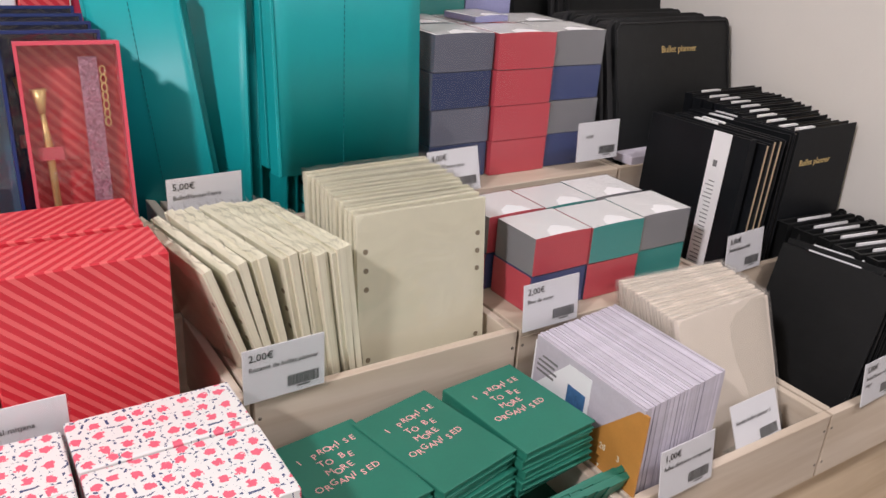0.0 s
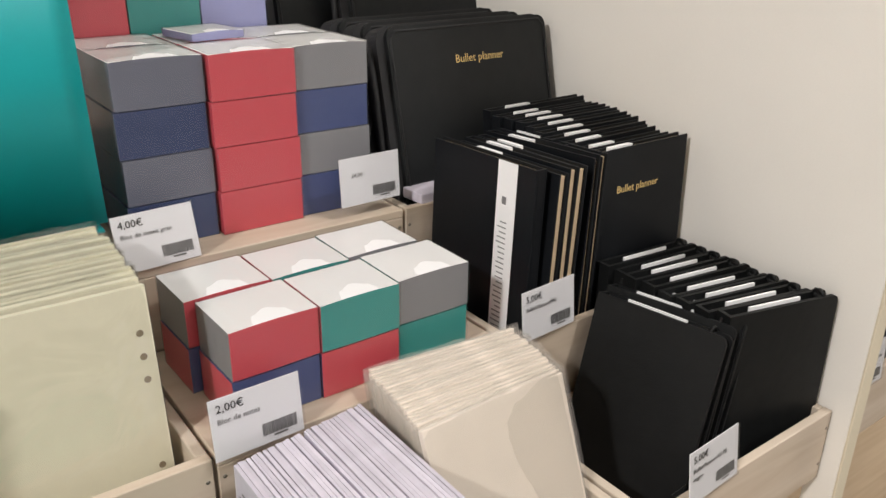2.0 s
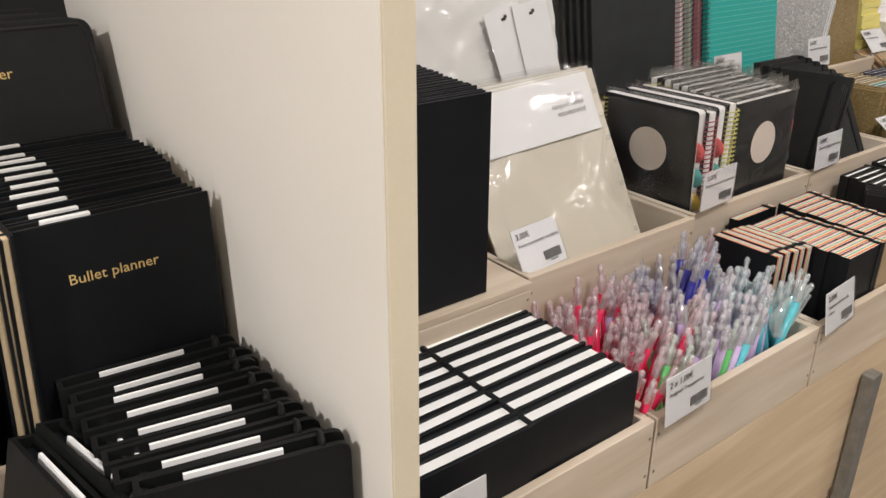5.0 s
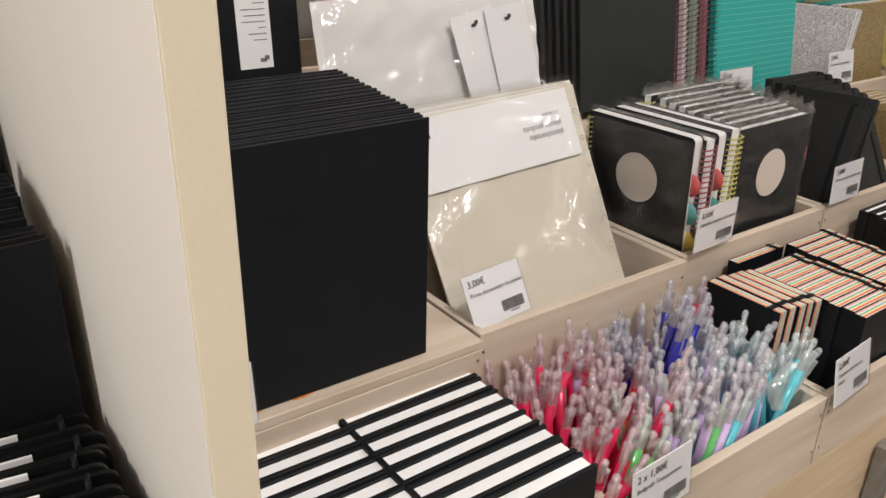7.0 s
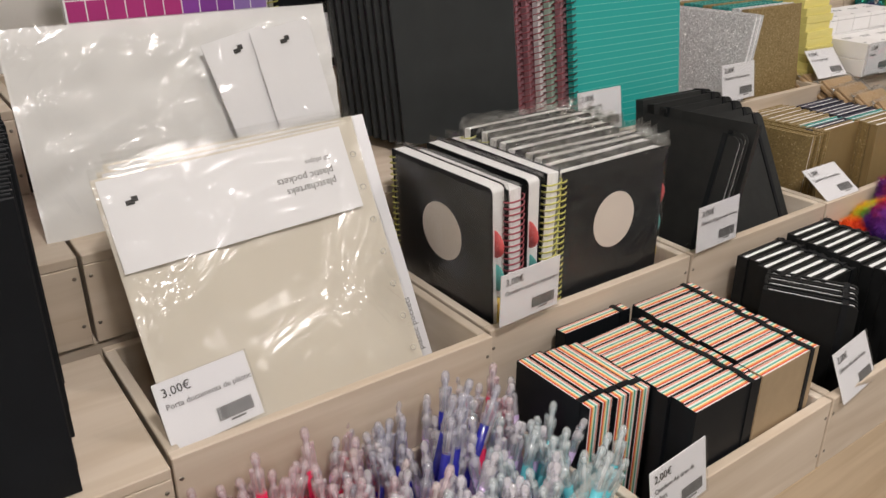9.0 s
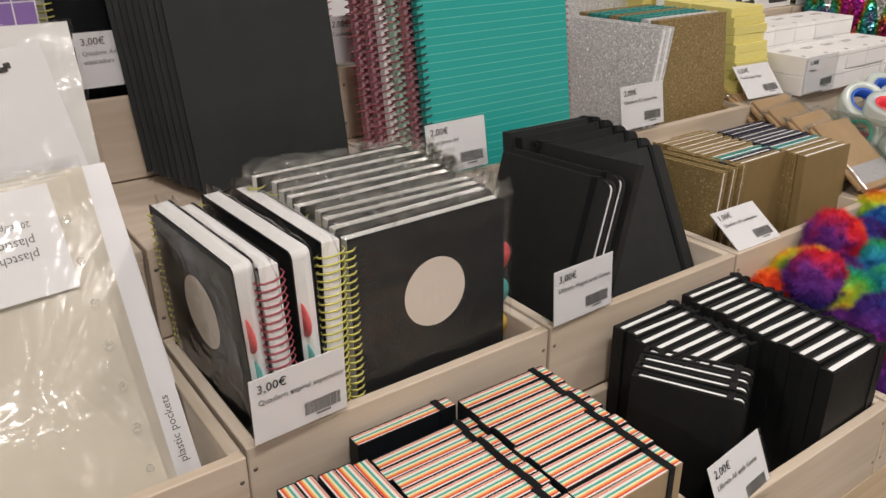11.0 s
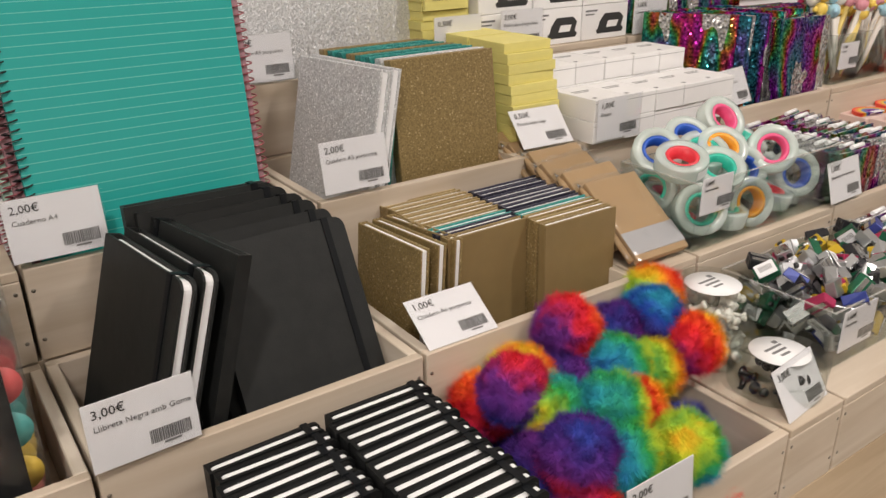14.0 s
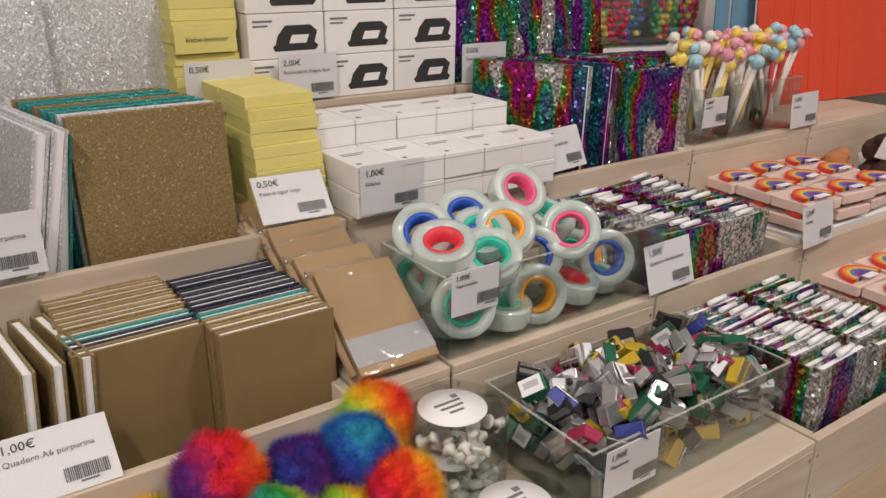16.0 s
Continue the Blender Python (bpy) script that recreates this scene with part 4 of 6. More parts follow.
# transparent pens
TINTS = {"red": (0.72, 0.02, 0.09), "orange": (0.80, 0.13, 0.06), "blue": (0.012, 0.015, 0.30), "violet": (0.56, 0.42, 0.68), "turquoise": (0.10, 0.48, 0.55), "green": (0.12, 0.50, 0.14)}
PENS = {}
for k, c in TINTS.items():
    CLEAR = film_mat("pen_clear_" + k, [0.85 + 0.15 * q ** 0.5 for q in c], 0.08, 0.1, 60, milk=0.31, gloss=0.2, haze=[0.8 + 0.18 * q ** 0.5 for q in c])
    pm = mat("pen_" + k, c, 0.2, vary=0.15, scale=90, bump=0.0, coat=0.5)
    bm = lathe(bmesh.new(), [(0.001, 0.0125), (0.003, 0.02), (0.0044, 0.028), (0.0044, 0.106), (0.0, 0.1065)], 9)
    up = lathe(bmesh.new(), [(0.0043, 0.107), (0.0043, 0.1165), (0.0046, 0.1182)], 9)
    sl = lathe(bmesh.new(), [(0.0046, 0.1185), (0.0049, 0.121), (0.0047, 0.1265), (0.0028, 0.1275), (0.0027, 0.132), (0.0036, 0.1335), (0.0036, 0.139), (0.0022, 0.142), (0.0, 0.1425)], 9)
    cl = bmesh.new()
    bx(cl, -0.0018, 0.0018, 0.0044, 0.0058, 0.092, 0.129, 0.0004)
    bx(cl, -0.0018, 0.0018, 0.0024, 0.0058, 0.1255, 0.129)
    core = tube(bmesh.new(), [(0, 0, 0.107), (0, 0, 0.136)], 0.0015, 6)
    PENS[k] = (mesh_of("barrel", bm, pm), mesh_of("upper_barrel", up, CLEAR), mesh_of("sleeve", sl, CLEAR), mesh_of("clip", cl, CLEAR), mesh_of("refill", core, mat("pen_refill", (0.7, 0.7, 0.72), 0.4)))
r = random.Random(31)
spots = [(1.414 + 0.0125 * i + r.uniform(-0.003, 0.003), 0.416 + 0.0124 * j + r.uniform(-0.003, 0.003)) for i in range(22) for j in range(12)]
for x, y in spots:
    u, v = (x - 1.414) / 0.27, (y - 0.416) / 0.136
    if r.random() < 0.1 or (u < 0.28 and v < 0.05):
        continue
    if 0.42 < u < 0.6 and v > 0.52:
        k = "blue" if r.random() < 0.85 else "violet"
    elif u < 0.3:
        k = "green" if v < 0.14 and u > 0.1 else "red"
    elif u < 0.5:
        k = r.choice(("orange", "red", "violet")) if v > 0.3 else r.choice(("green", "violet", "violet") if v < 0.12 else ("violet", "red", "violet"))
    elif u > 0.8 and v < 0.5:
        k = "turquoise"
    else:
        k = r.choice(("violet",) * 5 + ("turquoise", "red" if v > 0.7 else "violet"))
    t = thing("ballpoint_pen", f"transparent {k} ballpoint pen with a clear push button", "pen", pose(x, y, F1 - 0.0115 + r.uniform(0.0, 0.014) + (0.02 if r.random() < 0.05 else 0), r.uniform(-15, 15), r.uniform(-16, 16), r.uniform(0, 360)), group="transparent pens")
    for n, me in zip(("barrel", "upper_barrel", "sleeve", "clip", "refill"), PENS[k]):
        piece(n, me, t)
LEANING = [("blue", 1.566 + 0.007 * (i % 4), 0.498 + 0.012 * (i // 4) + 0.003 * (i % 2), r.uniform(-16, 4), r.uniform(-22, 2), 0.044 + 0.008 * (i // 4)) for i in range(8)] + [("red", 1.424 + 0.014 * i, 0.436 + 0.022 * (i % 4), -12, r.uniform(14, 24), 0.006) for i in range(7)] + [("red", 1.655, 0.535, -6, 8, 0.05)]
for k, x, y, a, b, up in LEANING:
    t = thing("ballpoint_pen", f"transparent {k} ballpoint pen leaning among the others", "pen", pose(x, y, F1 + up - 0.01, a, b, 200), group="transparent pens")
    for n, me in zip(("barrel", "upper_barrel", "sleeve", "clip", "refill"), PENS[k]):
        piece(n, me, t)
solid("pen_packet", box(0, 0.05, 0, 0.012, 0, 0.03, 0.003), FILM_MILKY, "clear packet of pens with a barcode label", "packet", pose(1.638, 0.402, 0.962, -20, -14, 6))

# striped-page notebooks
STOPS = [(0.0, (0.78, 0.75, 0.72)), (0.17, (0.70, 0.07, 0.04)), (0.31, (0.82, 0.40, 0.07)), (0.42, (0.80, 0.74, 0.52)), (0.55, (0.05, 0.38, 0.30)), (0.7, (0.74, 0.75, 0.72)), (0.86, (0.70, 0.27, 0.20))]
STRIPED = pattern_mat("striped_page_edges", lambda n, l, co: ramp_of(n, l, stripe_value(n, l, co, (0, 1, 0), 0.0124), STOPS), 0.4)
st = book("striped_notebook", "black pocket notebook with multicoloured striped page edges and elastic band", 0.0905, 0.145, 0.0134, BLACK, STRIPED, board=0.0005, over=0.0005, elastic=BLACK, group="striped notebooks")
tan = book("striped_notebook", "tan pocket notebook with multicoloured striped page edges and elastic band", 0.0905, 0.145, 0.0134, mat("tan_cover", (0.34, 0.25, 0.15), 0.55, vary=0.1, scale=60, bump=0.15), STRIPED, board=0.0005, over=0.0005, elastic=BLACK, group="striped notebooks")
row(tan, 1, (1.859, 0.4015, F1), (0, 0, 0), seed=41, tilt=0.4)
row(st, 10, (1.858, 0.4155, F1), (0.0, 0.0137, 0.0005), seed=33, jitter=0.002, tilt=0.5)
row(copy_thing(st, pose(0, 0, 0)), 10, (1.766, 0.4015, F1), (0.0, 0.0137, -0.0002), seed=34, jitter=0.002, tilt=0.5)
row(copy_thing(st, pose(0, 0, 0)), 1, (1.767, 0.5505, F1 + 0.001), (0, 0, 0), lean=-2, seed=40)
row(copy_thing(st, pose(0, 0, 0)), 5, (1.6955, 0.546, F1 + 0.002), (0.0138, -0.002, 0.0), lean=0, yaw=-90, seed=35, tilt=0.8)

# black pocket notebooks with elastic
el = book("elastic_notebook", "black rounded pocket notebook with elastic band and white pages", 0.093, 0.146, 0.0132, LEATHER, PAPER, board=0.0031, over=0.0022, r=0.006, elastic=BLACK, group="black pocket notebooks")
row(el, 12, (2.143, 0.4, F1 + 0.001), (0.0, 0.0136, 0.0006), seed=36, jitter=0.002)
row(copy_thing(el, pose(0, 0, 0)), 7, (2.0475, 0.468, F1 + 0.001), (0.0, 0.0136, 0.0006), seed=37, jitter=0.002)
row(copy_thing(el, pose(0, 0, 0)), 4, (1.994, 0.496, F1 + 0.003), (0.0126, 0.0066, 0.0), lean=-2, yaw=-62, seed=38, tilt=0.6)


# rainbow pompoms
RAIN = [(0.0, (0.72, 0.012, 0.012)), (0.08, (0.85, 0.10, 0.01)), (0.17, (0.86, 0.46, 0.012)), (0.25, (0.45, 0.6, 0.03)), (0.34, (0.015, 0.36, 0.07)), (0.46, (0.006, 0.30, 0.40)), (0.57, (0.008, 0.07, 0.42)), (0.7, (0.045, 0.012, 0.20)), (0.84, (0.16, 0.015, 0.22)), (0.93, (0.6, 0.01, 0.05)), (1.0, (0.72, 0.012, 0.012))]


def fur_colour(n, l, co, hue):
    sp, no, ad, dv, of, fr = n.new("ShaderNodeSeparateXYZ"), n.new("ShaderNodeTexNoise"), n.new("ShaderNodeMath"), n.new("ShaderNodeMath"), n.new("ShaderNodeMath"), n.new("ShaderNodeMath")
    l.new(co, sp.inputs[0])
    no.inputs["Scale"].default_value = 38
    l.new(co, no.inputs["Vector"])
    ad.operation = "MULTIPLY_ADD"
    l.new(no.outputs["Fac"], ad.inputs[0])
    ad.inputs[1].default_value = 0.05
    l.new(sp.outputs["Z"], ad.inputs[2])
    dv.operation, of.operation, fr.operation = "DIVIDE", "ADD", "FRACT"
    l.new(ad.outputs[0], dv.inputs[0])
    dv.inputs[1].default_value = 0.19
    l.new(dv.outputs[0], of.inputs[0])
    of.inputs[1].default_value = hue + 0.9
    l.new(of.outputs[0], fr.inputs[0])
    return ramp_of(n, l, fr.outputs[0], RAIN, False)


def pompom_mesh(seed, fur, rad=0.0335):
    r = random.Random(seed)
    vs, fs = [], []
    m, q = 70, 100
    for a in range(m + 1):
        for b in range(q):
            t, f = math.pi * a / m, 2 * math.pi * b / q
            d = Vector((math.sin(t) * math.cos(f), math.sin(t) * math.sin(f), math.cos(t)))
            swirl = d + 0.25 * noise.noise_vector(d * 3 + Vector((seed, 0, 0)))
            vs.append(d * rad * (0.86 + 0.09 * noise.noise(d * 2.4 + Vector((seed, 0, 0))) + 0.05 * noise.noise(swirl * 9) + 0.03 * noise.noise(swirl * 26)))
    for a in range(m):
        for b in range(q):
            fs.append((a * q + b, a * q + (b + 1) % q, (a + 1) * q + (b + 1) % q, (a + 1) * q + b))
    n = 11000
    for i in range(n):
        z = 1 - 2 * (i + 0.5) / n
        a = i * 2.399963
        d = Vector((math.sqrt(1 - z * z) * math.cos(a), math.sqrt(1 - z * z) * math.sin(a), z))
        k = noise.noise(d * 2.4 + Vector((seed, 0, 0)))
        lean = (d + noise.noise_vector(d * 3 + Vector((seed, 0, 0))) * 1.2 + Vector((r.uniform(-1, 1), r.uniform(-1, 1), r.uniform(-1, 1))) * 0.35).normalized()
        side = lean.cross(d + Vector((0.01, 0.02, 0.03))).normalized() * 0.0002
        base = d * rad * (0.82 + 0.09 * k)
        tip = base + lean * rad * (0.27 + 0.1 * k + r.uniform(-0.09, 0.07))
        j = len(vs)
        vs += [base - side, base + side, tip]
        fs.append((j, j + 1, j + 2))
    me = bpy.data.meshes.new("fur")
    me.from_pydata(vs, [], fs)
    me.materials.append(fur)
    for f in me.polygons:
        f.use_smooth = True
    return me


HUES = {"red": 0.92, "orange": 0.0, "lime": 0.17, "green": 0.26, "sea": 0.34, "blue": 0.5, "violet": 0.62, "plum": 0.78}
POMS = {k: pompom_mesh(s, pattern_mat("rainbow_fur_" + k, lambda n, l, co, h=h: fur_colour(n, l, co, h), 0.85)) for s, (k, h) in enumerate(HUES.items())}
for x, y, z, hue, turn in ((2.386, 0.545, 1.045, "red", (10, 90, 0)), (2.45, 0.545, 1.02, "plum", (0, 140, 0)), (2.492, 0.535, 1.03, "violet", (0, 180, 20)), (2.523, 0.562, 1.034, "lime", (0, -120, 0)), (2.508, 0.497, 1.012, "orange", (0, 70, 0)),
                           (2.407, 0.501, 1.018, "sea", (0, -90, 10)), (2.464, 0.508, 0.994, "lime", (0, -80, 0)), (2.294, 0.51, 1.034, "plum", (0, 20, 0)), (2.318, 0.53, 1.022, "lime", (20, -90, 0)), (2.362, 0.523, 1.006, "violet", (30, 40, 0)),
                           (2.318, 0.482, 1.016, "sea", (0, 90, 0)), (2.355, 0.456, 1.018, "green", (0, -60, 0)), (2.392, 0.466, 0.998, "orange", (0, 80, 0)), (2.338, 0.428, 0.996, "sea", (0, -90, 0)), (2.297, 0.436, 1.012, "plum", (0, 180, 0)),
                           (2.293, 0.42, 0.965, "red", (0, 100, 0)), (2.4, 0.412, 0.986, "sea", (0, 150, 0)), (2.292, 0.545, 1.0, "orange", (0, 40, 0)), (2.29, 0.468, 0.985, "violet", (0, 0, 0)), (2.335, 0.555, 1.005, "green", (90, 0, 0)), (2.425, 0.54, 0.985, "red", (0, 0, 40)),
                           (2.475, 0.545, 0.965, "plum", (40, 0, 0)), (2.41, 0.49, 0.955, "violet", (0, 90, 0)), (2.46, 0.46, 0.945, "blue", (30, 0, 0)), (2.3, 0.44, 0.925, "green", (0, 0, 0)), (2.36, 0.43, 0.935, "orange", (0, 0, 0)), (2.36, 0.5, 0.95, "blue", (0, 0, 0)), (2.3, 0.52, 0.94, "blue", (0, 0, 0)), (2.44, 0.42, 0.92, "red", (0, 0, 0))):
    t = thing("pompom_keyring", "fluffy rainbow pompom keyring heaped in its crate", "pompom", pose(x, y, z, *turn), group="rainbow pompoms")
    piece("fur", POMS[hue], t)

# ==== second bay, second tier ====
def coil(bm, x, h, pitch, rx, ry, wire, z0=0.006, y=0.0):
    """A wire spiral up an edge."""
    pts = []
    n = int((h - 2 * z0) / pitch)
    for i in range(n * 10 + 1):
        a = 2 * math.pi * i / 10
        pts.append((x + rx * math.cos(a), y + ry * math.sin(a), z0 + pitch * i / 10))
    return tube(bm, pts, wire, 4)


def spiral_book(label, w, h, t, cover, pages, wire_mat, pitch=0.0062, group="", name="spiral_notebook"):
    ob = thing(name, label, "notebook", group=group)
    bm = bmesh.new()
    rounded(bm, w, h, 0.0012, 0.006, 4, 0.0, (0, 1, 1, 0))
    part("front_cover", bm, cover, ob)
    bm = bmesh.new()
    rounded(bm, w - 0.001, h - 0.002, t - 0.0028, 0.005, 4, 0.0014, (0, 1, 1, 0))
    bm.transform(Matrix.Translation((0, 0, 0.001)))
    part("page_block", bm, pages, ob)
    bm = bmesh.new()
    rounded(bm, w, h, 0.0012, 0.006, 4, t - 0.0012, (0, 1, 1, 0))
    part("back_cover", bm, cover, ob)
    part("coil", coil(bmesh.new(), 0.001, h, pitch, 0.0075, t / 2 + 0.0025, 0.0008, y=t / 2), wire_mat, ob, "wire coil binding")
    return ob


YELLOW_WIRE = mat("yellow_wire", (0.62, 0.60, 0.16), 0.35, metal=0.3, vary=0.05)
RED_WIRE = mat("red_wire", (0.38, 0.09, 0.11), 0.35, metal=0.4, vary=0.05)
BLACK_WIRE = mat("black_wire", (0.02, 0.02, 0.02), 0.4, metal=0.3, vary=0.05)
TABS = [mat("tab_" + k, c, 0.5, vary=0.05) for k, c in (("red", (0.72, 0.12, 0.12)), ("teal", (0.1, 0.42, 0.4)), ("yellow", (0.8, 0.55, 0.08)), ("coral", (0.76, 0.25, 0.22)))]
CIRCLE = lathe(bmesh.new(), [(0.0, -0.0001), (0.03, -0.0001), (0.03, 0.0002)], 40, "y", False)
CIRCLE.transform(Matrix.Translation((0.077, -0.0004, 0.140)))
CIRCLE = mesh_of("label_circle", CIRCLE, mat("cream_circle", (0.76, 0.68, 0.61), 0.5, vary=0.03))


def divider_book(wire, t=0.0125):
    ob = spiral_book("black spiral notebook with a cream circle and coloured tabs, in film", 0.15, 0.205, t, BLACK, PAPER, wire, group="spiral notebooks with dividers")
    piece("label_circle", CIRCLE, ob)
    for k, z in enumerate((0.15, 0.115, 0.08, 0.05)):
        bm = bmesh.new()
        lathe(bm, [(0.0, 0.0), (0.014, 0.0), (0.014, 0.001), (0.0, 0.001)], 16, "y")
        bm.transform(Matrix.Translation((0.147, 0.004 + 0.0015 * k, z)))
        part("divider_tab", bm, TABS[k], ob)
    wrap(ob, 0.154, 0.205, t + 0.002, 0.009 if t < 0.015 else 0.005, 0.011 if t < 0.015 else 0.006, jag=0.0035 if t < 0.015 else 0.0015)
    return ob


d1 = divider_book(YELLOW_WIRE)
row(d1, 9, (1.793, 0.594, F2 + 0.001), (-0.0018, 0.0152, 0.0016), seed=51, lean=-1, jitter=0.004)
# thicker ones standing sideways, every other one with its coil towards the aisle
d3, d4, d5, d6 = (divider_book(k, 0.0172) for k in (YELLOW_WIRE, RED_WIRE, YELLOW_WIRE, YELLOW_WIRE))
row(d3, 1, (1.7, 0.744, F2 + 0.006), (0, 0, 0), yaw=-87, lean=3, seed=52, tilt=0.3)
row(d4, 1, (1.7415, 0.592, F2 + 0.003), (0, 0, 0), yaw=93, lean=-2.5, seed=53, tilt=0.3)
row(d5, 1, (1.7395, 0.744, F2 + 0.005), (0, 0, 0), yaw=-87, lean=2, seed=54, tilt=0.3)
row(d6, 1, (1.7815, 0.596, F2 + 0.006), (0, 0, 0), yaw=92, lean=1, seed=55, tilt=0.3)

# clear pockets
POCKET = film_mat("pocket_film", (0.93, 0.91, 0.85), 0.22, 1.0, 9, milk=0.8, gloss=0.08, haze=(0.84, 0.785, 0.68), depth=0.03)

POCKET_WHITE = film_mat("white_pocket_film", (0.95, 0.95, 0.95), 0.16, 1.0, 12, milk=0.85, gloss=0.1, haze=(0.93, 0.93, 0.92), depth=0.018)


def bird(bm, x, z, k=1.0):
    """A small dark emblem of plain shapes."""
    bx(bm, x, x + 0.007 * k, -0.0008, -0.0004, z, z + 0.004 * k)
    bx(bm, x + 0.005 * k, x + 0.010 * k, -0.0008, -0.0004, z + 0.002 * k, z + 0.0065 * k)


def pocket_pack(m, w=0.232, h=0.268, card=True, words=True):
    t = thing("pocket_pack", "pack of clear plastic document pockets with a white header card", "plastic pockets", m, group="plastic pockets")
    for k in range(3):
        y = 0.0015 * k
        n = 26
        r = random.Random(k)
        bm = bmesh.new()
        g = [[bm.verts.new((w * i / n, y + 0.0035 * noise.ridged_multi_fractal((i * 0.11 + 3 * k, j * 0.07 + i * 0.05, k + w * 9), 0.9, 2.1, 3, 0.9, 1.8) * math.sin(math.pi * j / n) - 0.002, h * j / n)) for i in range(n + 1)] for j in range(n + 1)]
        for a, b in zip(g, g[1:]):
            for i in range(n):
                bm.faces.new((a[i], a[i + 1], b[i + 1], b[i])).smooth = True
        part("pocket", bm, POCKET, t)
    bm = bmesh.new()
    for k in range(8):
        lathe(bm, [(0.0018, 0.0), (0.0032, 0.0), (0.0032, 0.0004), (0.0018, 0.0004)], 10, "y", False)
        bmesh.ops.translate(bm, verts=bm.verts[-40:], vec=(w - 0.009, -0.0042, 0.02 + (h - 0.05) * k / 7))
    part("hole_strip", bm, FILM_MILKY, t)
    bm = bmesh.new()
    g = [[bm.verts.new((w * i / n - 0.001, -0.0062 + 0.0022 * noise.noise((i * 0.21, j * 0.16 + i * 0.12, w)), (h + 0.008) * j / n)) for i in range(n + 1)] for j in range(n + 1)]
    for a, b in zip(g, g[1:]):
        for i in range(n):
            bm.faces.new((a[i], a[i + 1], b[i + 1], b[i])).smooth = True
    part("cover_film", bm, FILM_POCKET, t, "shiny clear cover film")
    if card:
        c = part("header_card", box(0.003, w - 0.014, -0.0032, -0.0026, h - 0.078, h - 0.002), CARD, t, "white header card")
        bm = bmesh.new()
        bird(bm, 0.02, h - 0.026)
        bm.transform(Matrix.Translation((0, -0.003, 0)))
        part("emblem", bm, INK, c)
        if words:
            for s, z, k in (("plastcharteks", 0.046, 0.0092), ("plastic pockets", 0.036, 0.0092), ("20 stk/pcs", 0.025, 0.006)):
                piece("lettering", text_mesh(s, k, GREYINK), c, pose(w - 0.032, -0.0034, h - z, 0, 180, 0))
    return t


pocket_pack(pose(1.412, 0.604, F2 + 0.002, -27, -3, -1))
pocket_pack(pose(1.418, 0.618, F2 + 0.002, -26, -2, 0), words=False)
pocket_pack(pose(1.424, 0.634, F2 + 0.002, -25, -1, 1), words=False)
sh = thing("card_sheet", "white printed insert card standing beside the pockets", "card", pose(1.546, 0.64, F2 + 0.012, -27, -1, 2))
part("card", box(0, 0.13, 0, 0.0012, 0, 0.255), CARD, sh)
piece("lettering", text_mesh("plastic pockets", 0.0092, GREYINK), sh, pose(0.122, -0.0003, 0.018, 0, -90, 0))
solid("card_sheet", box(0, 0.13, 0, 0.0012, 0, 0.25), CARD, "white printed insert card standing beside the pockets", "card", pose(1.55, 0.658, F2 + 0.012, -23, -2, 2))
bk = thing("pocket_pack", "pack of clear plastic document pockets leaning on the wall of crates", "plastic pockets", pose(1.373, 0.80, TOP3, -14, 0, 0), group="plastic pockets")
n, w, h = 26, 0.305, 0.182
for k in range(2):
    bm = bmesh.new()
    g = [[bm.verts.new((w * i / n, (0.004 if k else -0.014) + 0.0035 * noise.noise((i * 0.4 + k, j * 0.3 - i * 0.2, k)), h * j / n)) for i in range(n + 1)] for j in range(n + 1)]
    for a, b in zip(g, g[1:]):
        for i in range(n):
            bm.faces.new((a[i], a[i + 1], b[i + 1], b[i])).smooth = True
    part("pocket", bm, POCKET_WHITE if k else FILM_POCKET, bk)
part("backing", box(0.004, w - 0.01, 0.009, 0.0105, 0.0, h - 0.004), CARD, bk, "white backing sheets")
for x, z, a, y in ((0.192, 0.03, 12, -0.007), (0.232, 0.035, 8, -0.010)):
    c = part("insert_card", box(0, 0.064, 0, 0.0008, 0, 0.125), CARD, bk, "white insert card")
    c.matrix_basis = pose(x, y, z, 0, -a, 0)
    bm = bmesh.new()
    bird(bm, 0.028, 0.108)
    part("emblem", bm, INK, c)

# black notebooks with elastic, leaning back
ng = book("elastic_notebook", "black rounded notebook with an elastic band, leaning in its crate", 0.132, 0.202, 0.0125, SOFTBLACK, PAPER, board=0.0022, over=0.003, r=0.01, elastic=BLACK, group="black notebooks with elastic")
for i in range(6):
    m = pose(2.102 - 0.009 * i, 0.586 + 0.0245 * i, F2 + 0.002 + 0.0015 * i, -27 + 3.8 * i, 0.5 * (i % 2), 1.5 - 0.6 * i)
    if i == 0:
        ng.matrix_basis = m
    else:
        copy_thing(ng, m)
copy_thing(ng, pose(1.982, 0.715, F2 + 0.003, -17, 0, -81.5))
copy_thing(ng, pose(1.9985, 0.719, F2 + 0.003, -17, 0, -81))
copy_thing(ng, pose(2.0587, 0.592, F2 + 0.005, 17, 0, 102.5))

# glitter notebooks, small and medium
G_GOLD, G_SILVER, G_TEAL, G_NAVY = glitter_mat("gold_glitter", (0.34, 0.245, 0.105), 0.35, 0.3), glitter_mat("silver_glitter", (0.72, 0.73, 0.74), 0.3), glitter_mat("teal_glitter", (0.04, 0.34, 0.31), 0.5), glitter_mat("black_glitter", (0.05, 0.05, 0.08), 0.5)
GL = {"gold": G_GOLD, "silver": G_SILVER, "teal": G_TEAL, "black": G_NAVY}
SMALL = {k: book("glitter_notebook", f"small {k} glitter notebook with white pages", 0.098, 0.148, 0.0108, v, PAPER, board=0.0021, over=0.0022, group="small glitter notebooks") for k, v in GL.items()}
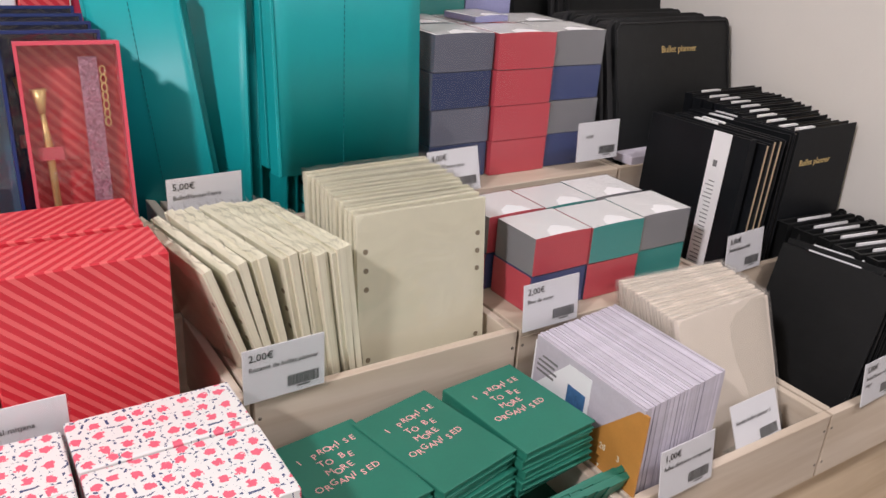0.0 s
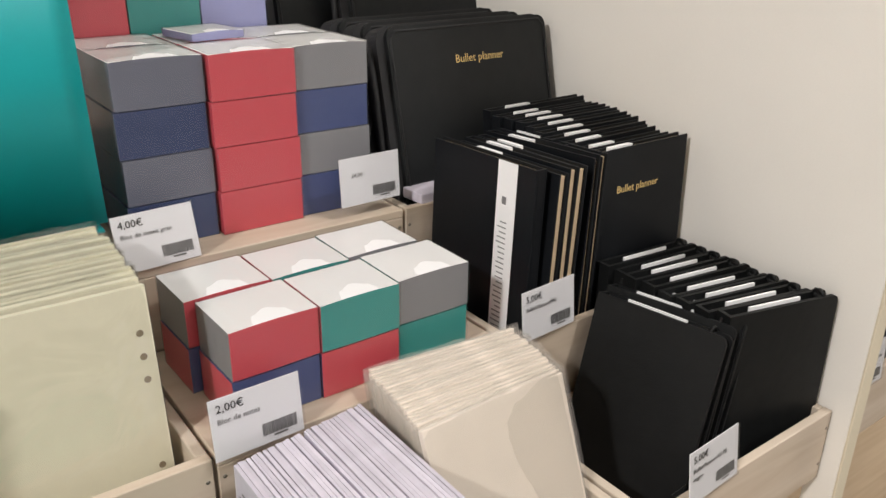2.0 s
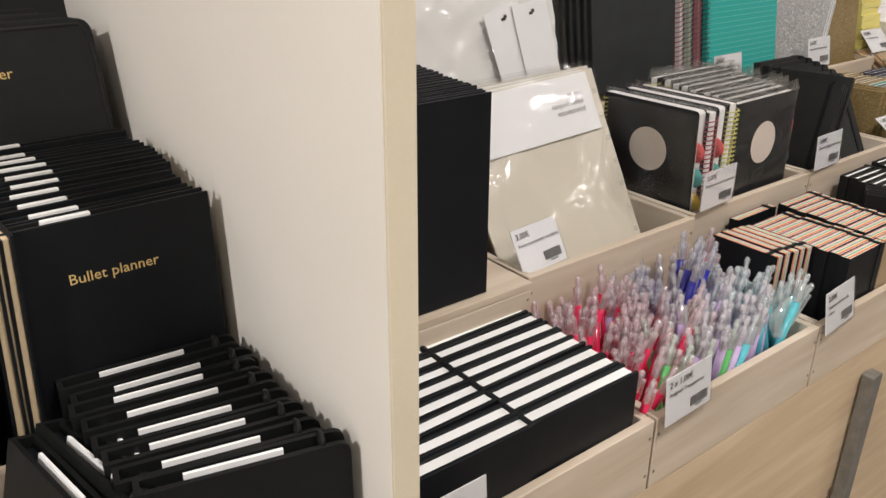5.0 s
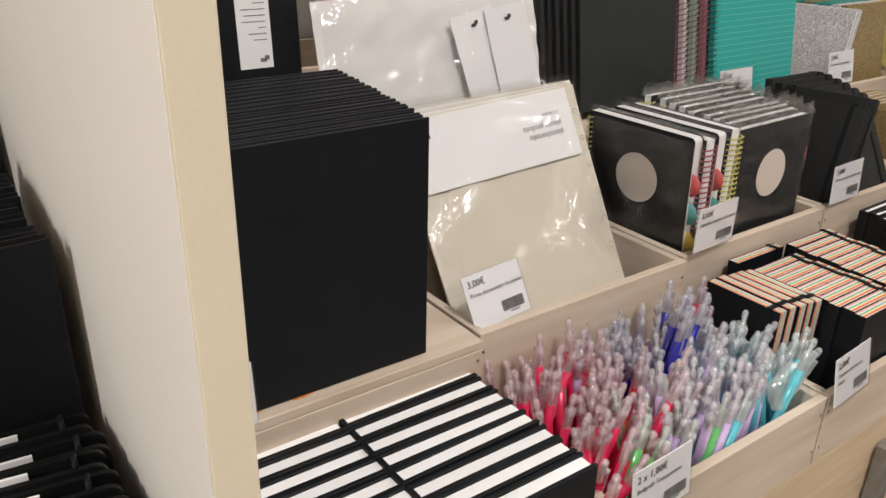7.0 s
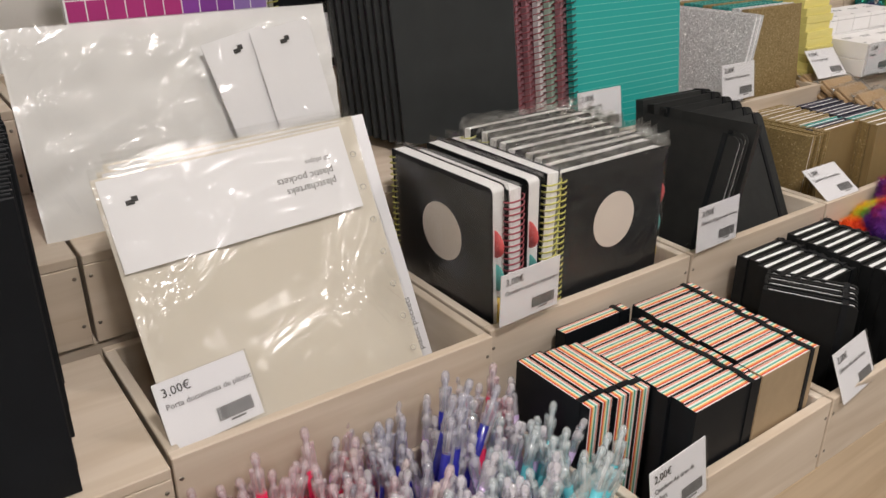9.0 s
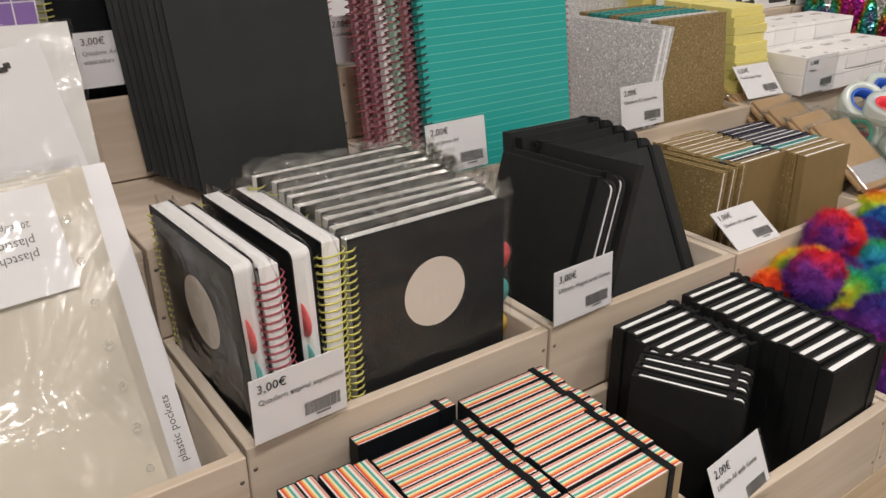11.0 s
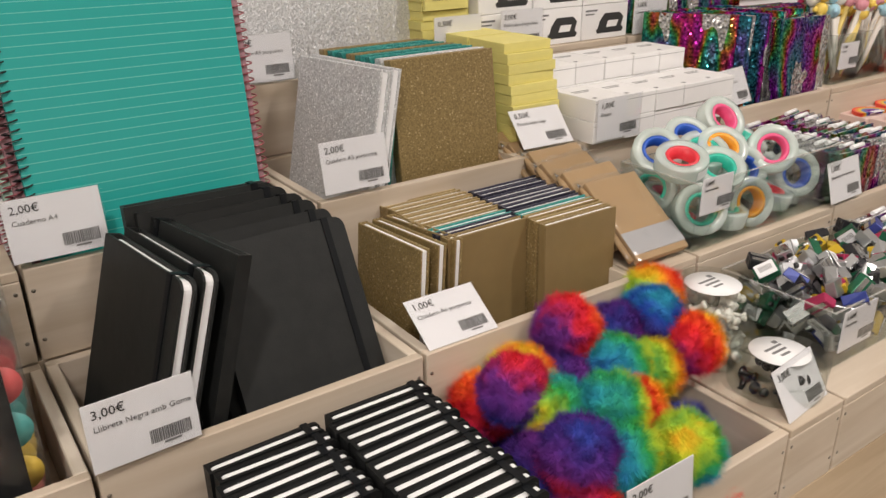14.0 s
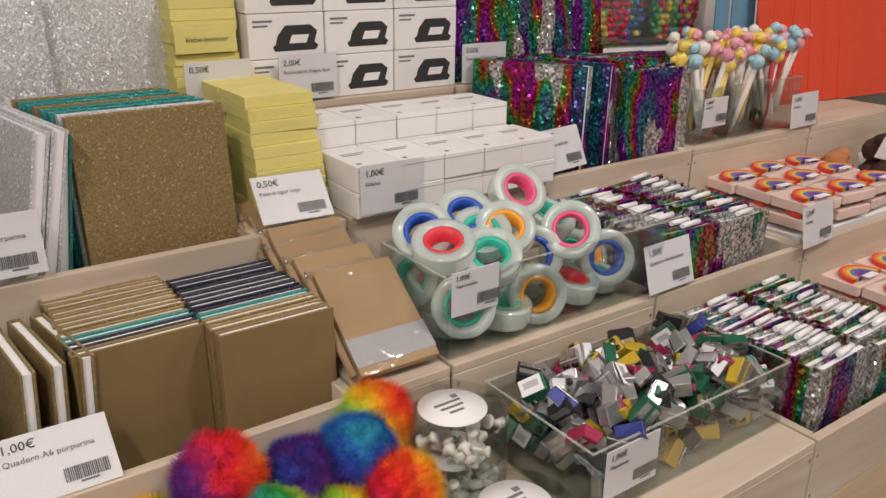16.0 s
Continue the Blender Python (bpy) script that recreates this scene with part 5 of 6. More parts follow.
LARGE = {k: book("glitter_notebook", f"medium {k} glitter notebook with white pages", 0.14, 0.2, 0.0135, v, PAPER, board=0.0023, over=0.0025, group="medium glitter notebooks") for k, v in GL.items()}
SMALL["plain"] = book("glitter_notebook", "small gold notebook with a plain matt back cover", 0.098, 0.148, 0.0108, mat("gold_back_card", (0.25, 0.175, 0.075), 0.5, metal=0.15, vary=0.1, scale=50, bump=0.3, fine=1300), PAPER, board=0.0021, over=0.0022, group="small glitter notebooks")
used = set()


def put(ob, m):
    """The first use moves the thing itself, later ones copy it."""
    if ob.name in used:
        return copy_thing(ob, m)
    used.add(ob.name)
    ob.matrix_basis = m
    return ob


r = random.Random(61)
for i, k in enumerate(("plain", "black", "teal") + ("gold",) * 9):
    put(SMALL[k], pose(2.3185 + r.uniform(-0.0015, 0.0015), 0.638 + 0.0112 * i - (0.003 if i == 0 else 0), F2 + r.uniform(0, 0.003), -1.5, 0, r.uniform(-1, 1)))
for i, k in enumerate(("plain", "gold", "gold", "teal") + ("black",) * 7):
    put(SMALL[k], pose(2.4175 + r.uniform(-0.0015, 0.0015), 0.61 + 0.0115 * i, F2 + r.uniform(0, 0.003) - (0.003 if i == 0 else 0), -1.5, 0, r.uniform(-1, 1)))
for i in range(3):
    put(SMALL["gold"], pose(2.2635 + 0.0165 * i, 0.728, F2 + 0.002, -4, 0, -84 + 2 * i))
for i, k in enumerate(("gold", "silver", "teal", "teal", "gold", "teal", "teal", "gold")):
    put(LARGE[k], pose(2.37 - 0.0035 * i, 0.79 + 0.0165 * i, F3 + 0.002, -7 + 0.4 * i, 0, r.uniform(-1, 1)))
for i in range(2):
    put(LARGE["silver"], pose(2.274 + 0.0148 * i, 0.912 + 0.003 * i, F3 + 0.003, -12, 0, -80))
tl = book("glitter_notebook", "medium teal glitter notebook leaning behind the silver ones", 0.14, 0.19, 0.0135, G_TEAL, PAPER, board=0.0023, group="medium glitter notebooks")
tl.matrix_basis = pose(2.312, 0.932, F3 + 0.003, -8, 0, -82)
big = book("glitter_notebook", "large silver glitter notebook standing upright", 0.21, 0.297, 0.014, G_SILVER, PAPER, board=0.0024, group="large glitter notebooks")
big.matrix_basis = pose(2.185, 0.978, F4 + 0.002, -4, 0, 0)
copy_thing(big, pose(2.3145, 0.994, F4 + 0.002, -4, 0, 0))
copy_thing(big, pose(2.19, 1.01, F4 + 0.002, -4, 0, 0))
copy_thing(big, pose(2.312, 1.03, F4 + 0.002, -4, 0, 0))


# large spiral notebooks with ruled clear covers
def ruled(n, l, co):
    return ramp_of(n, l, stripe_value(n, l, co, (0, 0, 1), 0.0086), [(0.0, (0.15, 0.52, 0.47)), (0.07, (0.02, 0.37, 0.335))])


RULED = {"teal": pattern_mat("ruled_teal", ruled, 0.25), "mint": mat("mint_paper", (0.42, 0.62, 0.52), 0.5, vary=0.06), "rose": mat("rose_paper", (0.40, 0.21, 0.24), 0.5, vary=0.1), "white": PAPER}
SP = {k: spiral_book(f"large spiral notebook with {k} pages and red coil", 0.205, 0.297, 0.0095, v, v, RED_WIRE if k != "teal" else BLACK_WIRE, 0.0078, "large spiral notebooks") for k, v in RULED.items()}
for i, k in enumerate(("teal", "rose", "mint", "white", "rose", "rose")):
    put(SP[k], pose(1.998 - 0.0075 * i, 0.779 + 0.0125 * i, F3 + 0.002, -8, 0, 0.5))
turned = copy_thing(SP["rose"], pose(2.213, 0.803, F3 + 0.002, 8, 0, 180))
for i in range(5):
    copy_thing(SP["rose" if i % 2 else "white"], pose(1.992 - 0.005 * i, 0.985 + 0.014 * i, F4 + 0.002, -5, 0, 0))

# black A4 books on the third tier
b3 = book("large_black_book", "tall black hardback book standing on a plinth", 0.142, 0.29, 0.0118, CHARCOAL, PAPER, board=0.0025, group="tall black books")
b3.matrix_basis = pose(1.764, 0.829, TOP3 + 0.012, -4, -4.5, -19)
for i in range(1, 9):
    copy_thing(b3, pose(1.764 - 0.0028 * i, 0.829 + 0.0122 * i, TOP3 + 0.012, -4, -4.5, -19 + 0.4 * i))
b4 = book("large_black_book", "large black book with a white printed label band", 0.258, 0.3, 0.014, BLACK, PAPER, board=0.0025, group="tall black books")
b4.matrix_basis = pose(1.108, 0.85, TOP3, -4, 0, 0)
lab = part("paper_label", box(0.19, 0.226, -0.0006, -0.0001, 0.112, 0.29), PAPER, b4, "white printed label")
bm = bmesh.new()
r = random.Random(71)
for k in range(20):
    bx(bm, 0.221 - r.uniform(0.008, 0.026), 0.221, -0.0009, -0.0006, 0.14 + 0.006 * k, 0.1409 + 0.006 * k)
bird(bm, 0.212, 0.118)
part("small_print", bm, GREYINK, lab)
for i in range(1, 4):
    copy_thing(b4, pose(1.108 - 0.001 * i, 0.85 + 0.0155 * i, TOP3, -4, 0, 0))
grid = thing("grid_poster_pad", "pad printed with a purple, pink and red grid", "pad", pose(1.46, 0.985, F4 + 0.002, -4, 0, 0))
part("pad", box(0, 0.222, 0, 0.012, 0, 0.3), PAPER, grid)
cols = [mat("grid_" + k, c, 0.5, vary=0.05) for k, c in (("magenta", (0.45, 0.03, 0.20)), ("purple", (0.25, 0.05, 0.35)), ("violet", (0.30, 0.18, 0.50)), ("red", (0.70, 0.06, 0.05)), ("rose", (0.6, 0.08, 0.2)))]
for i in range(11):
    for j in range(10):
        part("tile", box(0.002 + 0.02 * i, 0.0205 + 0.02 * i, -0.0006, -0.0001, 0.06 + 0.022 * j, 0.0805 + 0.022 * j), cols[3 if i == 10 and j < 1 else (0 if i < 7 - j % 3 else (2 if i > 8 else 1))], grid)
ds = spiral_book("black spiral notebook with coloured divider tabs", 0.2, 0.297, 0.014, BLACK, PAPER, YELLOW_WIRE, 0.0062, group="large divider notebooks")
for k in range(5):
    bm = bmesh.new()
    lathe(bm, [(0.0, 0.0), (0.016, 0.0), (0.016, 0.001), (0.0, 0.001)], 16, "y")
    bm.transform(Matrix.Translation((0.198, 0.005, 0.06 + 0.045 * k)))
    part("divider_tab", bm, (TABS + [EDGES["blue"]])[(k + 2) % 5], ds)
ds.matrix_basis = pose(1.69, 0.985, F4 + 0.002, -4, 0, 0)
copy_thing(ds, pose(1.72, 1.002, F4 + 0.002, -4, 0, 0))
copy_thing(ds, pose(1.735, 1.02, F4 + 0.002, -4, 0, 0))

# kraft notebooks in film, slipping down like a fan
KRAFT = mat("kraft_card", (0.44, 0.29, 0.15), 0.6, vary=0.1, scale=60, bump=0.15, rand=0.08)
kr = thing("kraft_notebook", "brown kraft notebook with a pen, wrapped in clear film", "notebook", group="kraft notebooks")
part("cover", box(0, 0.078, 0, 0.009, 0, 0.108, 0.0008), KRAFT, kr)
part("belly_band", box(-0.0003, 0.0783, -0.0006, -0.0001, 0.008, 0.036), mat("grey_band", (0.42, 0.42, 0.44), 0.5, vary=0.05), kr, "grey paper band")
part("pen", tube(bmesh.new(), [(-0.005, 0.005, 0.004), (-0.005, 0.005, 0.098), (-0.005, 0.005, 0.106)], [0.0035, 0.0035, 0.0018], 8), KRAFT, kr, "kraft ballpoint pen")
part("pen_tip", tube(bmesh.new(), [(-0.005, 0.005, 0.1065), (-0.005, 0.005, 0.113)], [0.002, 0.0008], 6), STEEL, kr, "steel pen tip")
wrap(kr, 0.078, 0.108, 0.011, 0.01, 0.008, FILM_SOFT)
for i in range(6):
    put(kr, pose(2.526 - 0.001 * i, 0.585 + 0.03 * i, TOP2 + 0.012 + 0.0065 * i, -54 - 1.0 * i, 0, -1 + 2.5 * (i % 3)))


# tape rolls in a clear tray
def tray(x0, x1, y0, y1, z0, h, label):
    t = thing("acrylic_tray", label, "tray", pose(x0, y0, z0), group="acrylic trays")
    w, d, b = x1 - x0, y1 - y0, 0.0025
    part("bottom_plate", box(0, w, 0, d, 0.0005, b), ACRYLIC, t)
    part("front_plate", box(0, w, 0, b, b + 0.0002, h), ACRYLIC, t)
    part("back_plate", box(0, w, d - b, d, b + 0.0002, h), ACRYLIC, t)
    part("side_plate", box(0, b, b + 0.0002, d - b - 0.0002, b + 0.0002, h), ACRYLIC, t)
    part("side_plate", box(w - b, w, b + 0.0002, d - b - 0.0002, b + 0.0002, h), ACRYLIC, t)
    bm = bmesh.new()
    for q in ((0, w, 0, b, h + 0.0002, h + 0.0009), (0, w, d - b, d, h + 0.0002, h + 0.0009), (0, b, b, d - b, h + 0.0002, h + 0.0009), (w - b, w, b, d - b, h + 0.0002, h + 0.0009)):
        bx(bm, *q)
    part("polished_rim", bm, FILM_MILKY, t)
    return t


tray(2.613, 2.896, 0.585, 0.7, TOP2, 0.078, "clear acrylic tray full of tape rolls")
TAPE = film_mat("tape_film", (0.9, 0.94, 0.92), 0.2, 0.05, 30, milk=0.5, haze=(0.84, 0.94, 0.89))
CORES = {k: mat("tape_core_" + k, c, 0.35, vary=0.05) for k, c in (("red", (0.80, 0.05, 0.07)), ("blue", (0.02, 0.10, 0.50)), ("green", (0.02, 0.50, 0.36)), ("orange", (0.88, 0.36, 0.03)), ("pink", (0.85, 0.10, 0.25)))}
ROLL = mesh_of("tape", lathe(bmesh.new(), [(0.0192, -0.0095), (0.0295, -0.0095), (0.03, -0.008), (0.03, 0.008), (0.0295, 0.0095), (0.0192, 0.0095), (0.0192, -0.0095)], 28), TAPE)
CORE = {k: mesh_of("core", lathe(bmesh.new(), [(0.0148, -0.0088), (0.019, -0.0088), (0.019, 0.0088), (0.0148, 0.0088), (0.0148, -0.0088)], 28), m) for k, m in CORES.items()}
STRIP = lathe(bmesh.new(), [(0.0303, -0.006), (0.0303, 0.006)], 28)
bmesh.ops.delete(STRIP, geom=[f for f in STRIP.faces if f.calc_center_median().x < 0.012], context="FACES")
STRIP = mesh_of("paper_label", STRIP, PAPER)
for x, y, z, k, a, b, c in ((2.648, 0.676, 1.138, "blue", 46, 0, -38), (2.645, 0.638, 1.137, "red", 22, 0, -38), (2.695, 0.672, 1.147, "blue", 36, 10, -35), (2.77, 0.682, 1.158, "pink", 40, 32, -40), (2.722, 0.642, 1.137, "orange", 40, 4, -38),
                            (2.788, 0.618, 1.131, "pink", 62, 0, -42), (2.683, 0.615, 1.125, "green", 34, 0, -38), (2.646, 0.607, 1.088, "green", 66, 0, -34), (2.733, 0.605, 1.08, "orange", 74, 0, -22), (2.835, 0.612, 1.094, "blue", 72, 0, -30),
                            (2.695, 0.612, 1.072, "green", 8, 4, 0), (2.752, 0.632, 1.108, "blue", 68, 0, -34), (2.788, 0.615, 1.075, "red", 12, 6, 10), (2.822, 0.655, 1.085, "green", 70, 0, -20), (2.65, 0.66, 1.085, "pink", 15, 10, 0),
                            (2.7, 0.655, 1.092, "blue", 30, 10, 0), (2.76, 0.665, 1.068, "green", 8, 4, 0), (2.84, 0.635, 1.064, "green", 6, 6, 30), (2.655, 0.64, 1.062, "red", 5, 3, 0), (2.632, 0.664, 1.1, "green", 70, 0, -70), (2.802, 0.668, 1.128, "green", 24, 10, 0), (2.86, 0.66, 1.075, "orange", 66, 0, 20), (2.698, 0.65, 1.135, "green", 30, 0, -30)):
    t = thing("tape_roll", f"clear sticky tape roll with a {k} core", "tape", pose(x, y, z, a, b, c), group="tape rolls")
    piece("tape", ROLL, t)
    piece("core", CORE[k], t)
    piece("paper_label", STRIP, t)


# round boxes of drawing pins
def pin_box(x, y, z, pin, label):
    t = thing("pin_box", label, "box", pose(x, y, z), group="drawing pin boxes")
    h, rad = 0.038, 0.046
    bm = lathe(bmesh.new(), [(0.0, 0.0005), (rad - 0.002, 0.0005), (rad, 0.002), (rad, h * 0.6), (rad - 0.001, h * 0.6)], 36)
    part("dish", bm, ACRYLIC, t, "clear dish")
    bm = lathe(bmesh.new(), [(rad + 0.001, h * 0.55), (rad + 0.0014, h - 0.002), (rad - 0.001, h), (0.0, h)], 36)
    part("lid", bm, ACRYLIC, t, "clear lid")
    bm = lathe(bmesh.new(), [(0.0, h + 0.0002), (0.029, h + 0.0002), (0.029, h + 0.0006), (0.0, h + 0.0006)], 32)
    lb = part("paper_label", bm, PAPER, t, "round white label")
    bm = bmesh.new()
    for k, w in enumerate((0.026, 0.022, 0.014)):
        bx(bm, -w / 2, w / 2, 0.006 - 0.007 * k, 0.009 - 0.007 * k, h + 0.0007, h + 0.0009)
    bx(bm, 0.008, 0.014, 0.011, 0.016, h + 0.0007, h + 0.0009)
    part("small_print", bm, GREYINK, lb)
    r = random.Random(int(x * 1000 + y * 100))
    if pin not in PINS:
        PINS[pin] = mesh_of("drawing_pin", lathe(bmesh.new(), [(0.0, 0.0), (0.006, 0.0), (0.0065, 0.002), (0.003, 0.004), (0.0027, 0.012), (0.005, 0.0145), (0.0045, 0.017), (0.0, 0.0172)], 10), pin)
    for k in range(16):
        a, q = r.uniform(0, 6.28), r.uniform(0.008, 0.034)
        piece("drawing_pin", PINS[pin], t, pose(q * math.cos(a), q * math.sin(a), r.uniform(0.006, 0.018), r.uniform(0, 180), r.uniform(0, 180), 0))
    return t


PINS = {}
WHITE_PIN, BLACK_PIN = mat("pin_white", (0.75, 0.73, 0.66), 0.3, vary=0.03), mat("pin_black", (0.02, 0.02, 0.02), 0.3, vary=0.03)
pin_box(2.578, 0.528, TIER_Z[1] + 0.0005, WHITE_PIN, "round clear box of white drawing pins")
pin_box(2.579, 0.53, TIER_Z[1] + 0.041, WHITE_PIN, "round clear box of white drawing pins with a label")
pin_box(2.578, 0.445, TIER_Z[1] + 0.0005, BLACK_PIN, "round clear box of black drawing pins with a label")

# sharpeners in a clear tray
tray(2.64, 2.905, 0.428, 0.565, TIER_Z[1] + 0.0005, 0.066, "clear acrylic tray full of pencil sharpeners")
SHARP = {}
for k, c, mt in (("steel", (0.5, 0.51, 0.52), 0.85), ("green", (0.01, 0.12, 0.06), 0.3), ("yellow", (0.62, 0.42, 0.03), 0.2), ("red", (0.42, 0.03, 0.10), 0.3), ("black", (0.025, 0.025, 0.03), 0.2), ("blue", (0.03, 0.05, 0.25), 0.2)):
    bm = bmesh.new()
    v = [bm.verts.new(p) for p in ((-0.0125, -0.009, 0), (0.0125, -0.009, 0), (0.0125, 0.009, 0), (-0.0125, 0.009, 0), (-0.0125, -0.009, 0.013), (0.0125, -0.007, 0.0105), (0.0125, 0.007, 0.0105), (-0.0125, 0.009, 0.013))]
    for f in ((0, 3, 2, 1), (0, 1, 5, 4), (1, 2, 6, 5), (2, 3, 7, 6), (3, 0, 4, 7), (4, 5, 6, 7)):
        bm.faces.new([v[i] for i in f])
    bmesh.ops.bevel(bm, geom=bm.edges[:], offset=0.0007, segments=1, affect="EDGES")
    body = mesh_of("body", bm, mat("sharpener_" + k, c, 0.35, metal=mt, vary=0.08, rand=0.1))
    bm = bmesh.new()
    # no bores cut: black discs paint the shade of the two openings
    for y in (-0.0045, 0.0045):
        lathe(bm, [(0.0, -0.0001), (0.0036, -0.0001), (0.0036, 0.0004), (0.0, 0.0004)], 10)
        bmesh.ops.transform(bm, matrix=Matrix.Translation((-0.0128, y, 0.0065)) @ Matrix.Rotation(radians(90), 4, "Y"), verts=bm.verts[-40:])
    hole = mesh_of("pencil_hole", bm, BLACK_PIN)
    bm = bmesh.new()
    for s in (-1, 1):
        q = box(-0.011, 0.01, -0.003, 0.003, 0.0, 0.0006)
        q.transform(Matrix.Translation((0, s * 0.0047, 0.0122)) @ Matrix.Rotation(radians(5.5), 4, "Y"))
        me = bpy.data.meshes.new("tmp")
        q.to_mesh(me)
        q.free()
        bm.from_mesh(me)
    SHARP[k] = (body, hole, mesh_of("blade", bm, STEEL))
LAB = mesh_of("price_label", box(-0.0105, 0.0105, -0.0075, 0.0075, 0, 0.0004), CARD)
LABP = bmesh.new()
for k in range(9):
    bx(LABP, -0.007 + 0.0016 * k, -0.0063 + 0.0016 * k, -0.004, 0.002, 0.0004, 0.0006)
LABP = mesh_of("barcode", LABP, GREYINK)
r = random.Random(81)
for i in range(300):
    k = r.choice(("steel",) * 7 + ("green",) * 3 + ("yellow",) * 2 + ("red",) * 2 + ("black",) * 2 + ("blue",))
    lay = i // 75
    x, y = r.uniform(2.655, 2.891), r.uniform(0.442, 0.552)
    heap = 0.012 * (1 - abs((y - 0.5) / 0.05) * 0.4)
    t = thing("pencil_sharpener", f"{k} double pencil sharpener with a barcode label", "pencil sharpener", pose(x, y, TIER_Z[1] + 0.012 + 0.0145 * lay + r.uniform(0, 0.006) + (heap if lay == 3 else 0), r.uniform(0, 360), r.uniform(-50, 50), r.uniform(0, 360)), group="pencil sharpeners")
    for n, me in zip(("body", "pencil_hole", "blade"), SHARP[k]):
        piece(n, me, t)
    if r.random() < 0.4:
        q = piece("price_label", LAB, t, pose(0, 0, -0.0006 if r.random() < 0.5 else 0.0138, 0, 0, 0))
        piece("barcode", LABP, q)

# ---- right end: sequins, pads, boxes, toys ----
def sequin_mat(name, flip):
    """Rows of small shiny discs whose colour changes in large patches."""
    m = bpy.data.materials.new(name)
    m.use_nodes = True
    n, l = m.node_tree.nodes, m.node_tree.links
    b = n["Principled BSDF"]
    b.inputs["Metallic"].default_value, b.inputs["Roughness"].default_value = 0.75, 0.22
    tc, info, off = n.new("ShaderNodeTexCoord"), n.new("ShaderNodeObjectInfo"), n.new("ShaderNodeVectorMath")
    off.operation = "MULTIPLY_ADD"
    l.new(info.outputs["Random"], off.inputs[0])
    off.inputs[1].default_value = (1.7, 2.9, 3.7)
    l.new(tc.outputs["Object"], off.inputs[2])
    cell, patch, mask = n.new("ShaderNodeTexVoronoi"), n.new("ShaderNodeTexNoise"), n.new("ShaderNodeTexNoise")
    cell.inputs["Scale"].default_value, cell.inputs["Randomness"].default_value = 330, 0.3
    patch.inputs["Scale"].default_value, mask.inputs["Scale"].default_value = 13, 16
    l.new(tc.outputs["Object"], cell.inputs["Vector"])
    tall = n.new("ShaderNodeVectorMath")
    tall.operation = "MULTIPLY"
    tall.inputs[1].default_value = (1.35, 1.35, 0.4)
    l.new(off.outputs[0], tall.inputs[0])
    for t in (patch, mask):
        l.new(tall.outputs[0], t.inputs["Vector"])
    rain = ramp_of(n, l, patch.outputs["Fac"], [(0.34, (0.02, 0.16, 0.22)), (0.40, (0.10, 0.02, 0.26)), (0.44, (0.36, 0.015, 0.26)), (0.475, (0.30, 0.01, 0.10)), (0.505, (0.36, 0.09, 0.02)), (0.54, (0.06, 0.26, 0.04)), (0.59, (0.01, 0.24, 0.22)), (0.66, (0.16, 0.01, 0.26))], False)
    sil = ramp_of(n, l, mask.outputs["Fac"], [(0.0, (0, 0, 0)), (0.6 if flip else 0.47, (1, 1, 1))])
    mx, sep, ml = n.new("ShaderNodeMix"), n.new("ShaderNodeSeparateColor"), n.new("ShaderNodeVectorMath")
    mx.data_type = "RGBA"
    l.new(sil, mx.inputs[0])
    l.new(rain, mx.inputs[6])
    mx.inputs[7].default_value = (0.55, 0.55, 0.55, 1)
    l.new(cell.outputs["Color"], sep.inputs[0])
    mr = n.new("ShaderNodeMapRange")
    mr.inputs["To Min"].default_value, mr.inputs["To Max"].default_value = 0.3, 1.6
    l.new(sep.outputs[0], mr.inputs["Value"])
    ml.operation = "SCALE"
    l.new(mx.outputs[2], ml.inputs[0])
    l.new(mr.outputs["Result"], ml.inputs["Scale"])
    l.new(ml.outputs[0], b.inputs["Base Color"])
    sub, sc, geo, ad, nm = [n.new("ShaderNodeVectorMath") for _ in range(2)] + [n.new("ShaderNodeNewGeometry")] + [n.new("ShaderNodeVectorMath") for _ in range(2)]
    sub.operation, sc.operation, ad.operation, nm.operation = "SUBTRACT", "SCALE", "ADD", "NORMALIZE"
    l.new(cell.outputs["Color"], sub.inputs[0])
    sub.inputs[1].default_value = (0.5, 0.5, 0.5)
    l.new(sub.outputs[0], sc.inputs[0])
    sc.inputs["Scale"].default_value = 0.7
    l.new(geo.outputs["Normal"], ad.inputs[0])
    l.new(sc.outputs[0], ad.inputs[1])
    l.new(ad.outputs[0], nm.inputs[0])
    l.new(nm.outputs[0], b.inputs["Normal"])
    return m


SEQ_A, SEQ_B = sequin_mat("rainbow_sequins", True), sequin_mat("silver_sequins", False)


def sequin_book(w, h, t, m, strap=True, label="notebook covered in rainbow sequins"):
    ob = book("sequin_notebook", label, w, h, t, m, PAPER, board=0.003, over=0.004, group="sequin notebooks")
    if strap:
        part("pen", tube(bmesh.new(), [(w * 0.42, t / 2, h + 0.0028), (w * 0.74, t / 2 + 0.002, h + 0.0028)], 0.0031, 8), PAPER, ob, "white pen in the loop")
    return ob


